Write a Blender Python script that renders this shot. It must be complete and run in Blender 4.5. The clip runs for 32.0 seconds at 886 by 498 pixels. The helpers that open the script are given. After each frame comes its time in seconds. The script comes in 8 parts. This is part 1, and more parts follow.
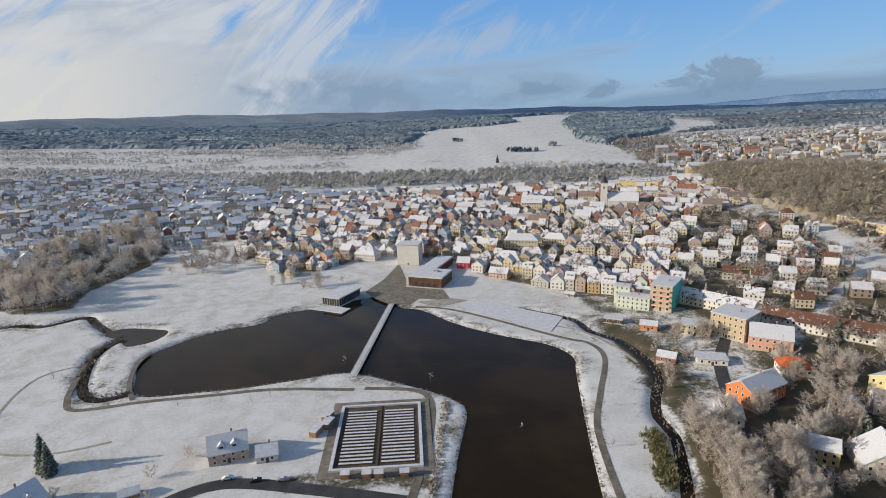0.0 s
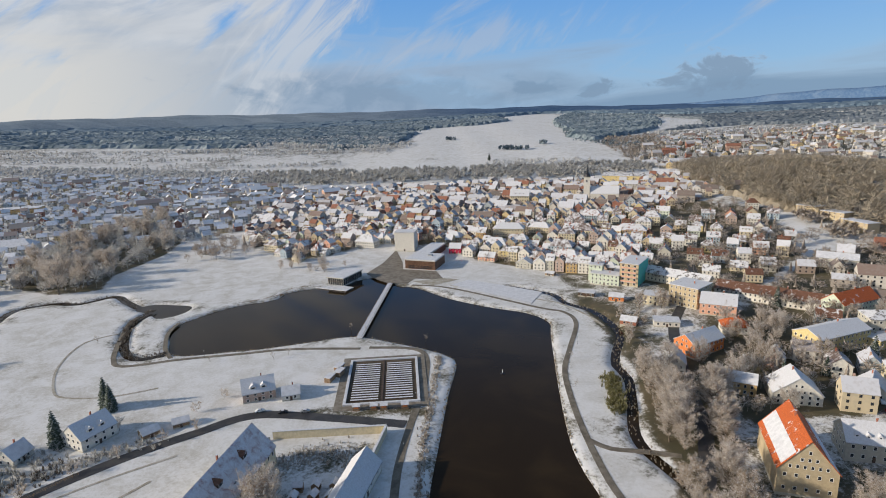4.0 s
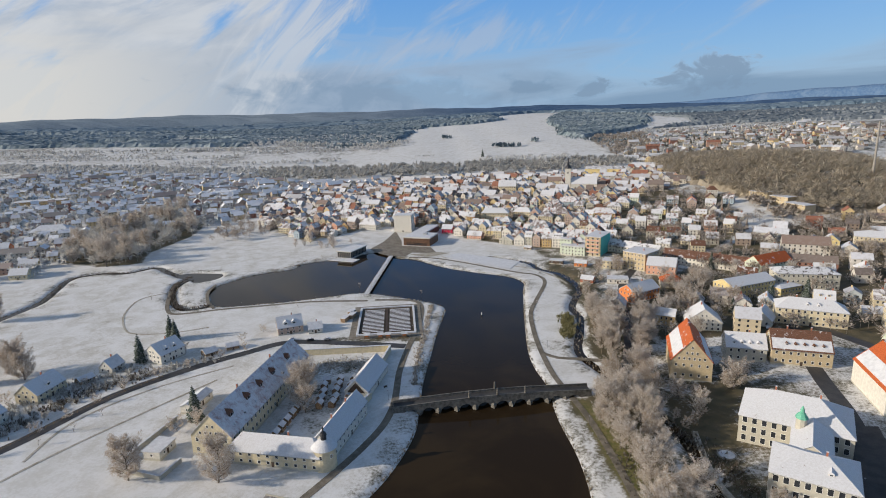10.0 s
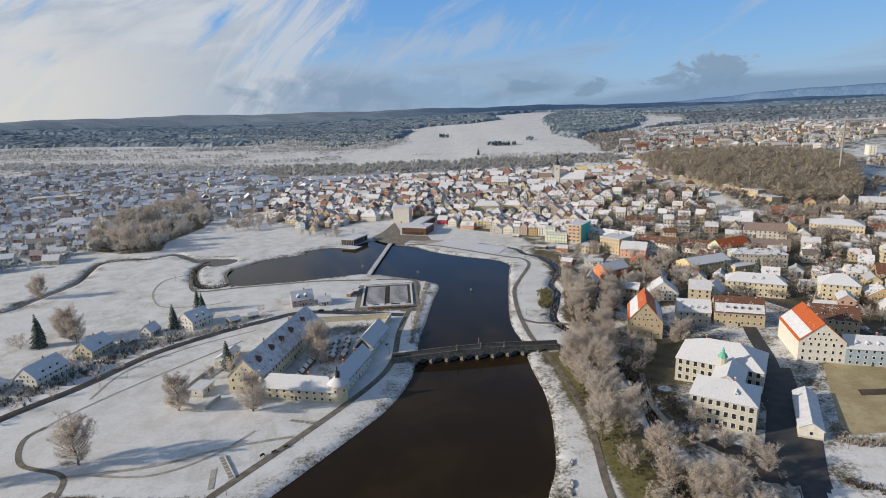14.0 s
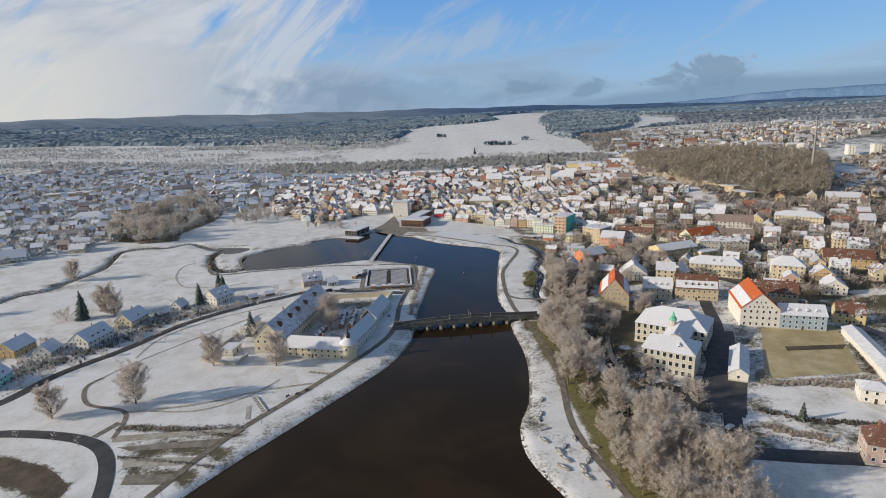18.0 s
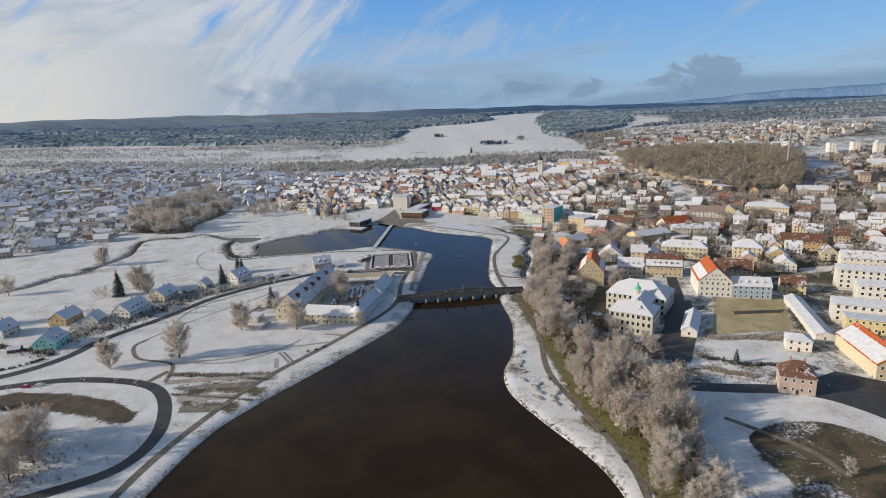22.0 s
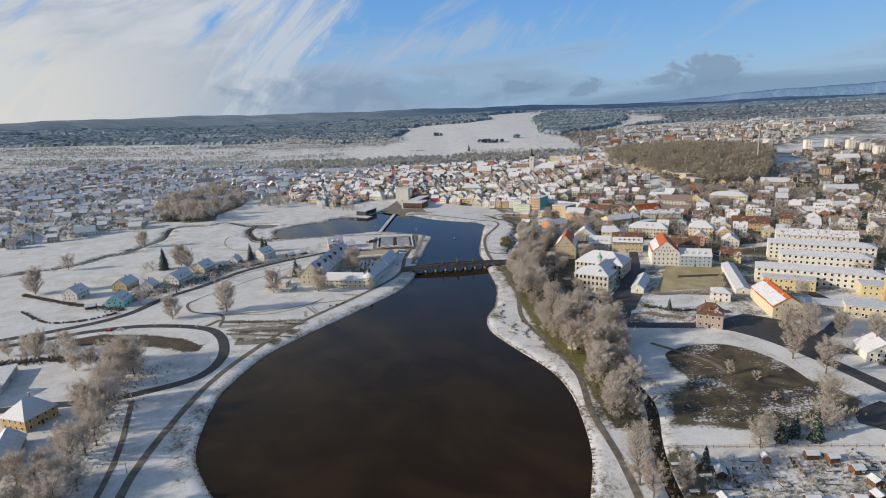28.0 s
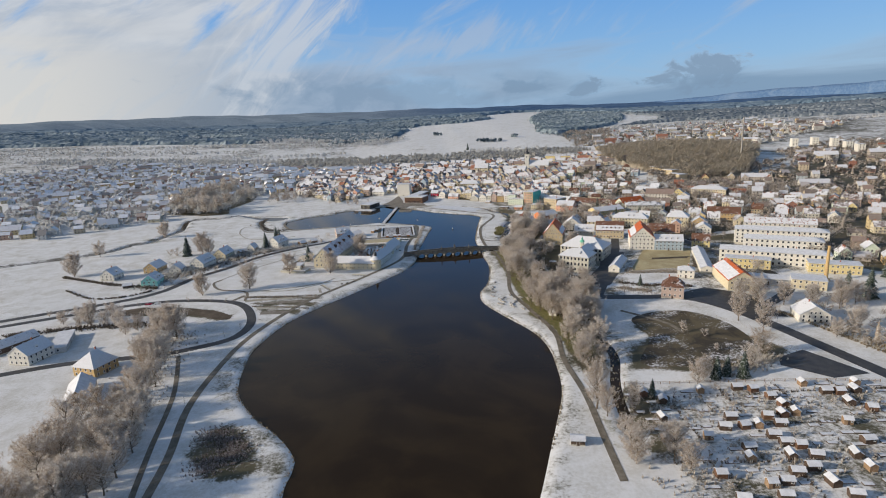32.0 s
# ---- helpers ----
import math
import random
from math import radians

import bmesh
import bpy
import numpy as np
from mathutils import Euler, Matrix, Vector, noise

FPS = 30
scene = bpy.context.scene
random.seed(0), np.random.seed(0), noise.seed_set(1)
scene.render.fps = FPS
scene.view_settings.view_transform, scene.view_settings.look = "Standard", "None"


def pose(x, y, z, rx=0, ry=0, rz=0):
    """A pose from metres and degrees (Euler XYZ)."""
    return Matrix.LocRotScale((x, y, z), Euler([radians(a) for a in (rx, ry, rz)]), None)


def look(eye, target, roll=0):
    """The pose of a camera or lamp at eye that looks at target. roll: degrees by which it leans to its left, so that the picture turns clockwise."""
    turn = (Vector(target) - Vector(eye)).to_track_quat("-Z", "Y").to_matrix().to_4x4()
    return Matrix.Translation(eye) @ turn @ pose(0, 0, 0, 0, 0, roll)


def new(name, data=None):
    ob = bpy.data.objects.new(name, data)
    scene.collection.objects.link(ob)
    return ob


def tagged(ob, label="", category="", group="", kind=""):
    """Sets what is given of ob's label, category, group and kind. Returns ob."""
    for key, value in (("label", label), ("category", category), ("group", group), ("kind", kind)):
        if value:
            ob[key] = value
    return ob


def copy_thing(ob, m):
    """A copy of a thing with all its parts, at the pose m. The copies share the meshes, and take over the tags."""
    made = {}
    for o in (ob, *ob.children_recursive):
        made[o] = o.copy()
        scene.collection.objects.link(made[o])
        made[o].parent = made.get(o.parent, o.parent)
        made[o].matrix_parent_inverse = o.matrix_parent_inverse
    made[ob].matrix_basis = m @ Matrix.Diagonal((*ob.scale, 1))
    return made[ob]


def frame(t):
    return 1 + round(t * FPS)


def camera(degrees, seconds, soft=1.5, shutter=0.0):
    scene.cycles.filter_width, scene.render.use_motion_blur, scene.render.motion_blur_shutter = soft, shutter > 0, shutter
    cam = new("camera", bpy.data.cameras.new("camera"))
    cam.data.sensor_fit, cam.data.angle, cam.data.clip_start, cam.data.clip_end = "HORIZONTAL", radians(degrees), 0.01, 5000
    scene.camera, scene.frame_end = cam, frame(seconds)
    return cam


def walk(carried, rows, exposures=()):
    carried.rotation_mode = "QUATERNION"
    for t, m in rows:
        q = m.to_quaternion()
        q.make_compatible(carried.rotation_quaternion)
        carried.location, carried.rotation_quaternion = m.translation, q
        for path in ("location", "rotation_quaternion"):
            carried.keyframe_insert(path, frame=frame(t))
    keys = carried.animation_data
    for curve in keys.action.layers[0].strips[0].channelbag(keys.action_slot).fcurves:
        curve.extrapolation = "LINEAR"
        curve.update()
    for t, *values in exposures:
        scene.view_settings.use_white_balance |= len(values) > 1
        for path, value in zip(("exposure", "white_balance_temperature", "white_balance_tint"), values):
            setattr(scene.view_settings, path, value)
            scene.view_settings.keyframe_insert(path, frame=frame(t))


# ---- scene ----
cam = camera(76.1, 32.0, soft=1.0)
PATH = [
    (0, (19.315, -99.979, 130.555), (19.341, -98.032, 130.102), -1.7),
    (2, (19.087, -123.914, 131.001), (19.127, -121.968, 130.544), -1.7),
    (6, (19.597, -174.701, 127.664), (19.646, -172.754, 127.21), -2.0),
    (9, (20.366, -214.298, 126.961), (20.419, -212.352, 126.505), -2.0),
    (13, (21.976, -265.283, 125.986), (22.035, -263.337, 125.528), -2.1),
    (17, (22.304, -312.857, 126.328), (22.37, -310.911, 125.87), -2.0),
    (19, (21.762, -337.237, 125.701), (21.832, -335.291, 125.244), -2.0),
    (23, (20.431, -386.79, 124.452), (20.508, -384.844, 123.996), -2.1),
    (25, (20.191, -412.404, 124.783), (20.268, -410.459, 124.327), -2.2),
    (28, (19.573, -450.609, 124.619), (19.649, -448.663, 124.161), -2.2),
    (32, (18.235, -500.581, 124.039), (18.311, -498.635, 123.581), -2.3),
]
walk(cam, [(t, look(e, g, r)) for t, e, g, r in PATH], [(0, 0.10, 6500, 8), (32, 0.10, 6500, 8)])

# ---------------------------------------------------------------- world and sun
SUN_DIR = Vector((-0.93, -0.14, 0.335)).normalized()      # from the ground towards the sun
world = bpy.data.worlds.new("winter_sky")
scene.world = world
world.use_nodes = True
wt = world.node_tree
wt.nodes.clear()


def wn(kind, **sets):
    n = wt.nodes.new(kind)
    for k, v in sets.items():
        if k == "operation":
            n.operation = v
        elif k == "blend_type":
            n.blend_type = v
        elif k == "data_type":
            n.data_type = v
    return n


def wmath(op, a, b=None):
    n = wn("ShaderNodeMath", operation=op)
    for i, v in enumerate((a, b)):
        if v is None:
            continue
        if isinstance(v, (int, float)):
            n.inputs[i].default_value = v
        else:
            wt.links.new(v, n.inputs[i])
    return n.outputs[0]


def wmix(f, a, b):
    n = wn("ShaderNodeMix")
    n.data_type = "RGBA"
    for sock, v in ((n.inputs[0], f), (n.inputs[6], a), (n.inputs[7], b)):
        if isinstance(v, tuple):
            sock.default_value = (*v, 1)
        elif isinstance(v, (int, float)):
            sock.default_value = v
        else:
            wt.links.new(v, sock)
    return n.outputs[2]


tc = wn("ShaderNodeTexCoord")
sep = wn("ShaderNodeSeparateXYZ")
wt.links.new(tc.outputs["Generated"], sep.inputs[0])
az = wmath("ARCTAN2", sep.outputs[0], sep.outputs[1])     # radians east of the view's north
alt = wmath("ARCSINE", sep.outputs[2])
sky = wn("ShaderNodeTexSky")
sky.sky_type, sky.sun_disc = "NISHITA", False
sky.sun_elevation = math.asin(SUN_DIR.z)
sky.sun_rotation = math.atan2(SUN_DIR.x, SUN_DIR.y)
sky.air_density, sky.dust_density, sky.ozone_density = 1.0, 1.0, 1.0


def wnoise(su, sv, turn, scale, detail, rough, dist=0.0, off=0.0):
    """Noise on the sky's dome, stretched su by sv and turned."""
    c, s = math.cos(turn), math.sin(turn)
    u = wmath("ADD", wmath("MULTIPLY", az, c), wmath("MULTIPLY", alt, s))
    v = wmath("ADD", wmath("MULTIPLY", az, -s), wmath("MULTIPLY", alt, c))
    comb = wn("ShaderNodeCombineXYZ")
    wt.links.new(wmath("MULTIPLY", u, su), comb.inputs[0])
    wt.links.new(wmath("MULTIPLY", v, sv), comb.inputs[1])
    comb.inputs[2].default_value = off
    n = wn("ShaderNodeTexNoise")
    n.inputs["Scale"].default_value, n.inputs["Detail"].default_value = scale, detail
    n.inputs["Roughness"].default_value, n.inputs["Distortion"].default_value = rough, dist
    wt.links.new(comb.outputs[0], n.inputs["Vector"])
    return n.outputs["Fac"]


def wsmooth(x, lo, hi):
    n = wn("ShaderNodeMapRange")
    n.interpolation_type = "SMOOTHSTEP"
    n.inputs["From Min"].default_value, n.inputs["From Max"].default_value = lo, hi
    wt.links.new(x, n.inputs["Value"])
    return n.outputs["Result"]


# high wisps, thick in the west and thin in the east
wisp = wnoise(2.2, 9.0, 0.62, 1.5, 7, 0.58, 0.9, 3.1)
west = wsmooth(az, 0.10, -0.45)
wisp_mask = wmath("MULTIPLY", wsmooth(alt, 0.75, 0.30), wsmooth(wmath("ADD", wisp, wmath("MULTIPLY", west, 0.30)), 0.52, 0.80))
# a soft bank of cloud low over the horizon
bank = wnoise(1.6, 9.0, 0.05, 2.0, 5, 0.55, 0.4, 8.0)
bank_mask = wsmooth(wmath("SUBTRACT", wmath("ADD", bank, wmath("MULTIPLY", west, 0.25)), wmath("MULTIPLY", alt, 4.2)), 0.02, 0.42)
# single clouds: a plume, a thin veil and low dark heaps

def wblob(az0, alt0, ra, rb, turn, rag):
    """How far inside one ragged cloud a direction lies; rag is the noise that frays it."""
    c, s = math.cos(turn), math.sin(turn)
    du, dv = wmath("SUBTRACT", az, az0), wmath("SUBTRACT", alt, alt0)
    u = wmath("DIVIDE", wmath("ADD", wmath("MULTIPLY", du, c), wmath("MULTIPLY", dv, s)), ra)
    v = wmath("DIVIDE", wmath("ADD", wmath("MULTIPLY", du, -s), wmath("MULTIPLY", dv, c)), rb)
    q = wmath("SQRT", wmath("ADD", wmath("MULTIPLY", u, u), wmath("MULTIPLY", v, v)))
    return wmath("SUBTRACT", wmath("ADD", wmath("MULTIPLY", rag, 2.4), -0.7), wmath("MULTIPLY", q, 0.62))


frayed = wnoise(9.0, 14.0, 0.1, 2.2, 7, 0.62, 0.5, 2.2)
fibres = wnoise(3.0, 16.0, 0.85, 2.0, 8, 0.62, 1.1, 6.4)
plume = wmath("MULTIPLY", wsmooth(wblob(-0.21, 0.13, 0.20, 0.060, 0.85, fibres), -0.35, 0.45), 0.85)
veil = wmath("MULTIPLY", wsmooth(wblob(0.05, 0.115, 0.24, 0.028, 0.12, fibres), -0.3, 0.5), 0.5)
heap = wmath("MAXIMUM", wsmooth(wblob(0.47, 0.052, 0.075, 0.030, -0.1, frayed), -0.15, 0.2), wsmooth(wblob(0.39, 0.042, 0.08, 0.014, 0.0, frayed), -0.1, 0.3))
heap = wmath("MAXIMUM", heap, wmath("MAXIMUM", wsmooth(wblob(0.29, 0.038, 0.06, 0.017, 0.0, frayed), -0.1, 0.3), wsmooth(wblob(0.18, 0.042, 0.05, 0.014, 0.0, frayed), -0.1, 0.3)))
heap = wmath("MULTIPLY", wmath("MAXIMUM", heap, wmath("MULTIPLY", wsmooth(wblob(0.0, 0.030, 0.26, 0.034, -0.05, frayed), -0.4, 0.4), 0.75)), 0.85)
blue = wmix(wsmooth(alt, -0.02, 0.26), (0.22, 0.43, 0.71), (0.078, 0.285, 0.71))
bg_sky = wn("ShaderNodeBackground")
wt.links.new(sky.outputs[0], bg_sky.inputs[0])
bg_sky.inputs[1].default_value = 0.13
bg_blue = wn("ShaderNodeBackground")
wt.links.new(blue, bg_blue.inputs[0])
bg_blue.inputs[1].default_value = 1.0
clear = wn("ShaderNodeMixShader")
wt.links.new(wmath("MULTIPLY", wsmooth(alt, 0.55, 0.2), 0.8), clear.inputs[0])
wt.links.new(bg_sky.outputs[0], clear.inputs[1])
wt.links.new(bg_blue.outputs[0], clear.inputs[2])
white = wmix(west, (0.58, 0.66, 0.78), (0.84, 0.85, 0.88))
grey = wmix(wsmooth(az, -0.12, -0.62), wmix(wsmooth(az, 0.35, 0.0), (0.27, 0.40, 0.58), (0.40, 0.50, 0.66)), (0.92, 0.88, 0.83))
shade = wnoise(2.0, 7.0, 0.4, 3.0, 6, 0.6, 0.4, 1.3)
cloud_col = wmix(wsmooth(shade, 0.35, 0.65), white, (0.58, 0.64, 0.74))
bg_cloud = wn("ShaderNodeBackground")
layers = wmix(bank_mask, cloud_col, grey)
layers = wmix(plume, layers, (0.80, 0.82, 0.87))
layers = wmix(veil, layers, (0.66, 0.68, 0.76))
layers = wmix(heap, layers, (0.25, 0.355, 0.51))
wt.links.new(layers, bg_cloud.inputs[0])
bg_cloud.inputs[1].default_value = 0.72
cover = wmath("MAXIMUM", wmath("MAXIMUM", wisp_mask, wmath("MULTIPLY", bank_mask, 0.92)), wmath("MAXIMUM", heap, wmath("MAXIMUM", plume, veil)))
blend = wn("ShaderNodeMixShader")
wt.links.new(wmath("MULTIPLY", cover, 0.90), blend.inputs[0])
wt.links.new(clear.outputs[0], blend.inputs[1])
wt.links.new(bg_cloud.outputs[0], blend.inputs[2])
wout = wn("ShaderNodeOutputWorld")
wt.links.new(blend.outputs[0], wout.inputs[0])

sun_data = bpy.data.lights.new("sun", "SUN")
sun_data.energy, sun_data.angle, sun_data.color = 4.5, radians(0.6), (1.0, 0.87, 0.72)
sun = new("sun", sun_data)
sun.matrix_world = look(SUN_DIR * 900, (0, 0, 0))

# ---------------------------------------------------------------- materials


class Nodes:
    """A small builder for one material's node tree."""

    def __init__(self, name, rough=0.8, metal=0.0, spec=0.3):
        self.mat = bpy.data.materials.new(name)
        self.mat.use_nodes = True
        self.t = self.mat.node_tree
        self.b = self.t.nodes["Principled BSDF"]
        self.b.inputs["Roughness"].default_value = rough
        self.b.inputs["Metallic"].default_value = metal
        self.b.inputs["Specular IOR Level"].default_value = spec
        self.pos = self.t.nodes.new("ShaderNodeNewGeometry").outputs["Position"]

    def link(self, v, sock):
        if isinstance(v, tuple):
            sock.default_value = (*v, 1)
        elif isinstance(v, (int, float)):
            sock.default_value = v
        else:
            self.t.links.new(v, sock)

    def noise(self, scale, detail=4, rough=0.55, stretch=None, dist=0.0, local=False):
        n = self.t.nodes.new("ShaderNodeTexNoise")
        n.inputs["Scale"].default_value, n.inputs["Detail"].default_value = scale, detail
        n.inputs["Roughness"].default_value, n.inputs["Distortion"].default_value = rough, dist
        src = self.t.nodes.new("ShaderNodeTexCoord").outputs["Object"] if local else self.pos
        if stretch:
            m = self.t.nodes.new("ShaderNodeMapping")
            m.inputs["Scale"].default_value = stretch[:3]
            if len(stretch) > 3:
                m.inputs["Rotation"].default_value = (0, 0, stretch[3])
            self.t.links.new(src, m.inputs[0])
            src = m.outputs[0]
        self.t.links.new(src, n.inputs["Vector"])
        return n.outputs["Fac"]

    def math(self, op, a, b=0.0):
        n = self.t.nodes.new("ShaderNodeMath")
        n.operation = op
        self.link(a, n.inputs[0])
        self.link(b, n.inputs[1])
        return n.outputs[0]

    def step(self, x, lo, hi):
        n = self.t.nodes.new("ShaderNodeMapRange")
        n.interpolation_type = "SMOOTHSTEP"
        n.inputs["From Min"].default_value, n.inputs["From Max"].default_value = lo, hi
        self.t.links.new(x, n.inputs["Value"])
        return n.outputs["Result"]

    def mix(self, f, a, b):
        n = self.t.nodes.new("ShaderNodeMix")
        n.data_type = "RGBA"
        self.link(f, n.inputs[0])
        self.link(a, n.inputs[6])
        self.link(b, n.inputs[7])
        return n.outputs[2]

    def ramp(self, x, stops, constant=False):
        n = self.t.nodes.new("ShaderNodeValToRGB")
        el = n.color_ramp.elements
        while len(el) < len(stops):
            el.new(0.5)
        for e, (p, c) in zip(el, stops):
            e.position, e.color = p, (*c, 1)
        if constant:
            n.color_ramp.interpolation = "CONSTANT"
        self.t.links.new(x, n.inputs[0])
        return n.outputs[0]

    def random(self):
        return self.t.nodes.new("ShaderNodeObjectInfo").outputs["Random"]

    def island(self):
        return self.t.nodes.new("ShaderNodeNewGeometry").outputs["Random Per Island"]

    def color(self, v):
        self.link(v, self.b.inputs["Base Color"])
        return self

    def bump(self, h, dist=0.05, strength=0.5):
        n = self.t.nodes.new("ShaderNodeBump")
        n.inputs["Distance"].default_value, n.inputs["Strength"].default_value = dist, strength
        self.t.links.new(h, n.inputs["Height"])
        self.t.links.new(n.outputs[0], self.b.inputs["Normal"])
        return self


def simple(name, a, b, scale=1.5, rough=0.8, metal=0.0, bump=0.02, local=False):
    """Two tones of one surface, mixed by a coarse and a fine noise."""
    m = Nodes(name, rough, metal)
    f = m.math("ADD", m.math("MULTIPLY", m.noise(scale, 3, local=local), 0.65), m.math("MULTIPLY", m.noise(scale * 9, 3, local=local), 0.35))
    m.color(m.mix(m.step(f, 0.36, 0.64), a, b))
    if bump:
        m.bump(f, bump)
    return m.mat


def random_plaster(name, cols):
    m = Nodes(name, 0.85)
    n = len(cols)
    base = m.ramp(m.random(), [(i / n, c) for i, c in enumerate(cols)], True)
    dirt = m.step(m.noise(0.9, 5, 0.6, (1, 1, 0.25)), 0.45, 0.75)
    m.color(m.mix(m.math("MULTIPLY", dirt, 0.3), base, (0.33, 0.30, 0.26)))
    m.bump(m.noise(7, 3), 0.02)
    return m.mat


def snow_roof(name, tile, cover_lo, cover_hi):
    """Roof tiles under thin snow, with bare strips where it has slid or thawed."""
    m = Nodes(name, 0.7)
    patch = m.noise(0.33, 5, 0.62, dist=0.6)
    fine = m.noise(2.6, 3, 0.6)
    bare = m.math("ADD", m.math("MULTIPLY", patch, 0.8), m.math("MULTIPLY", fine, 0.2))
    bare = m.math("ADD", bare, m.math("MULTIPLY", m.random(), 0.10))
    k = m.step(bare, cover_lo, cover_hi)
    tiles = m.mix(m.step(fine, 0.35, 0.65), tile, tuple(c * 0.62 for c in tile))
    snow = m.mix(m.step(m.noise(1.6, 5, 0.7), 0.32, 0.68), (0.66, 0.67, 0.70), (0.56, 0.56, 0.575))
    m.color(m.mix(k, snow, tiles))
    m.bump(fine, 0.04)
    return m.mat


def ground_material():
    m = Nodes("thin_snow_on_grass", 0.75)
    bare = m.t.nodes.new("ShaderNodeAttribute")
    bare.attribute_name = "bare"
    bare = bare.outputs["Fac"]
    big = m.noise(0.011, 6, 0.62, dist=0.6)
    mid = m.noise(0.075, 5, 0.65, dist=0.5)
    fine = m.noise(0.7, 6, 0.72)
    grit = m.noise(3.5, 3, 0.65)
    f = m.math("ADD", m.math("MULTIPLY", big, 0.30), m.math("MULTIPLY", mid, 0.36))
    f = m.math("ADD", f, m.math("MULTIPLY", fine, 0.34))
    olive = m.t.nodes.new("ShaderNodeAttribute")
    olive.attribute_name = "olive"
    grass = m.mix(m.step(mid, 0.35, 0.65), (0.125, 0.10, 0.06), (0.07, 0.065, 0.038))
    grass = m.mix(olive.outputs["Fac"], grass, m.mix(m.step(fine, 0.35, 0.65), (0.10, 0.105, 0.03), (0.20, 0.17, 0.075)))
    snow = m.mix(m.step(m.math("ADD", m.math("MULTIPLY", fine, 0.4), m.math("MULTIPLY", mid, 0.6)), 0.36, 0.64), (0.68, 0.68, 0.685), (0.57, 0.565, 0.55))
    thin = m.mix(m.math("MULTIPLY", m.step(m.math("ADD", m.math("ADD", m.math("MULTIPLY", grit, 0.3), m.math("MULTIPLY", fine, 0.3)), m.math("MULTIPLY", mid, 0.4)), 0.44, 0.62), 0.46), snow, (0.33, 0.29, 0.22))
    snowy = m.mix(m.math("ADD", m.math("MULTIPLY", m.step(big, 0.38, 0.60), 0.72), 0.28), snow, thin)
    k = m.step(m.math("ADD", f, m.math("MULTIPLY", bare, 0.42)), 0.585, 0.72)
    m.color(m.mix(k, snowy, grass))
    m.bump(m.math("ADD", fine, m.math("MULTIPLY", grit, 0.4)), 0.12, 0.6)
    return m.mat


M = {}
M["ground"] = ground_material()
M["asphalt"] = simple("wet_asphalt", (0.035, 0.035, 0.04), (0.065, 0.063, 0.062), 0.25, 0.6)
M["path"] = simple("gravel_path", (0.115, 0.10, 0.078), (0.21, 0.185, 0.15), 0.3, 0.85)
M["trail"] = simple("trodden_grass", (0.28, 0.25, 0.19), (0.42, 0.40, 0.36), 0.4, 0.9)
M["paving"] = simple("stone_paving", (0.14, 0.12, 0.095), (0.25, 0.225, 0.19), 0.35, 0.8)
M["snow"] = simple("settled_snow", (0.66, 0.67, 0.70), (0.53, 0.54, 0.57), 0.5, 0.7, 0, 0.06)
M["granite"] = simple("grey_granite", (0.20, 0.19, 0.175), (0.36, 0.34, 0.31), 0.8, 0.8)
M["oldgranite"] = simple("weathered_dark_granite", (0.085, 0.08, 0.07), (0.20, 0.19, 0.17), 0.7, 0.85)
M["concrete"] = simple("concrete", (0.42, 0.41, 0.39), (0.55, 0.54, 0.52), 0.5, 0.8)
M["darkwood"] = simple("dark_stained_timber", (0.055, 0.038, 0.028), (0.11, 0.075, 0.055), 1.2, 0.7)
M["wood"] = simple("weathered_timber", (0.20, 0.13, 0.075), (0.32, 0.22, 0.14), 1.4, 0.75)
M["rust"] = simple("rust_brown_cladding", (0.10, 0.055, 0.035), (0.17, 0.095, 0.06), 0.7, 0.7)
M["metal"] = simple("painted_metal", (0.30, 0.31, 0.32), (0.42, 0.43, 0.44), 2, 0.45, 0.4, 0)
M["darkmetal"] = simple("dark_metal", (0.035, 0.036, 0.04), (0.07, 0.07, 0.075), 2, 0.45, 0.5, 0)
M["white"] = simple("white_paint", (0.74, 0.74, 0.72), (0.82, 0.82, 0.80), 2, 0.6, 0, 0)
M["copper"] = simple("green_copper", (0.10, 0.36, 0.25), (0.17, 0.46, 0.33), 2, 0.6)
M["soil"] = simple("bare_dark_soil", (0.055, 0.042, 0.03), (0.115, 0.09, 0.065), 0.15, 0.9, 0, 0.15)
wt_ = Nodes("wet_dark_turf", 0.85)
wt_a = wt_.mix(wt_.step(wt_.noise(0.06, 5, 0.65, dist=0.8), 0.38, 0.62), (0.040, 0.033, 0.024), (0.105, 0.085, 0.05))
wt_s = wt_.math("ADD", wt_.math("MULTIPLY", wt_.noise(0.05, 4, 0.6, dist=1.0), 0.5), wt_.math("MULTIPLY", wt_.noise(0.8, 5, 0.75), 0.5))
wt_.color(wt_.mix(wt_.step(wt_s, 0.535, 0.63), wt_a, (0.58, 0.58, 0.60)))
wt_.bump(wt_.noise(1.5, 4), 0.1)
M["wetturf"] = wt_.mat
M["drygrass"] = simple("dry_turf", (0.31, 0.25, 0.135), (0.42, 0.36, 0.22), 0.12, 0.9, 0, 0.08)
M["brick"] = simple("brick_red", (0.30, 0.11, 0.07), (0.40, 0.17, 0.11), 2, 0.85)
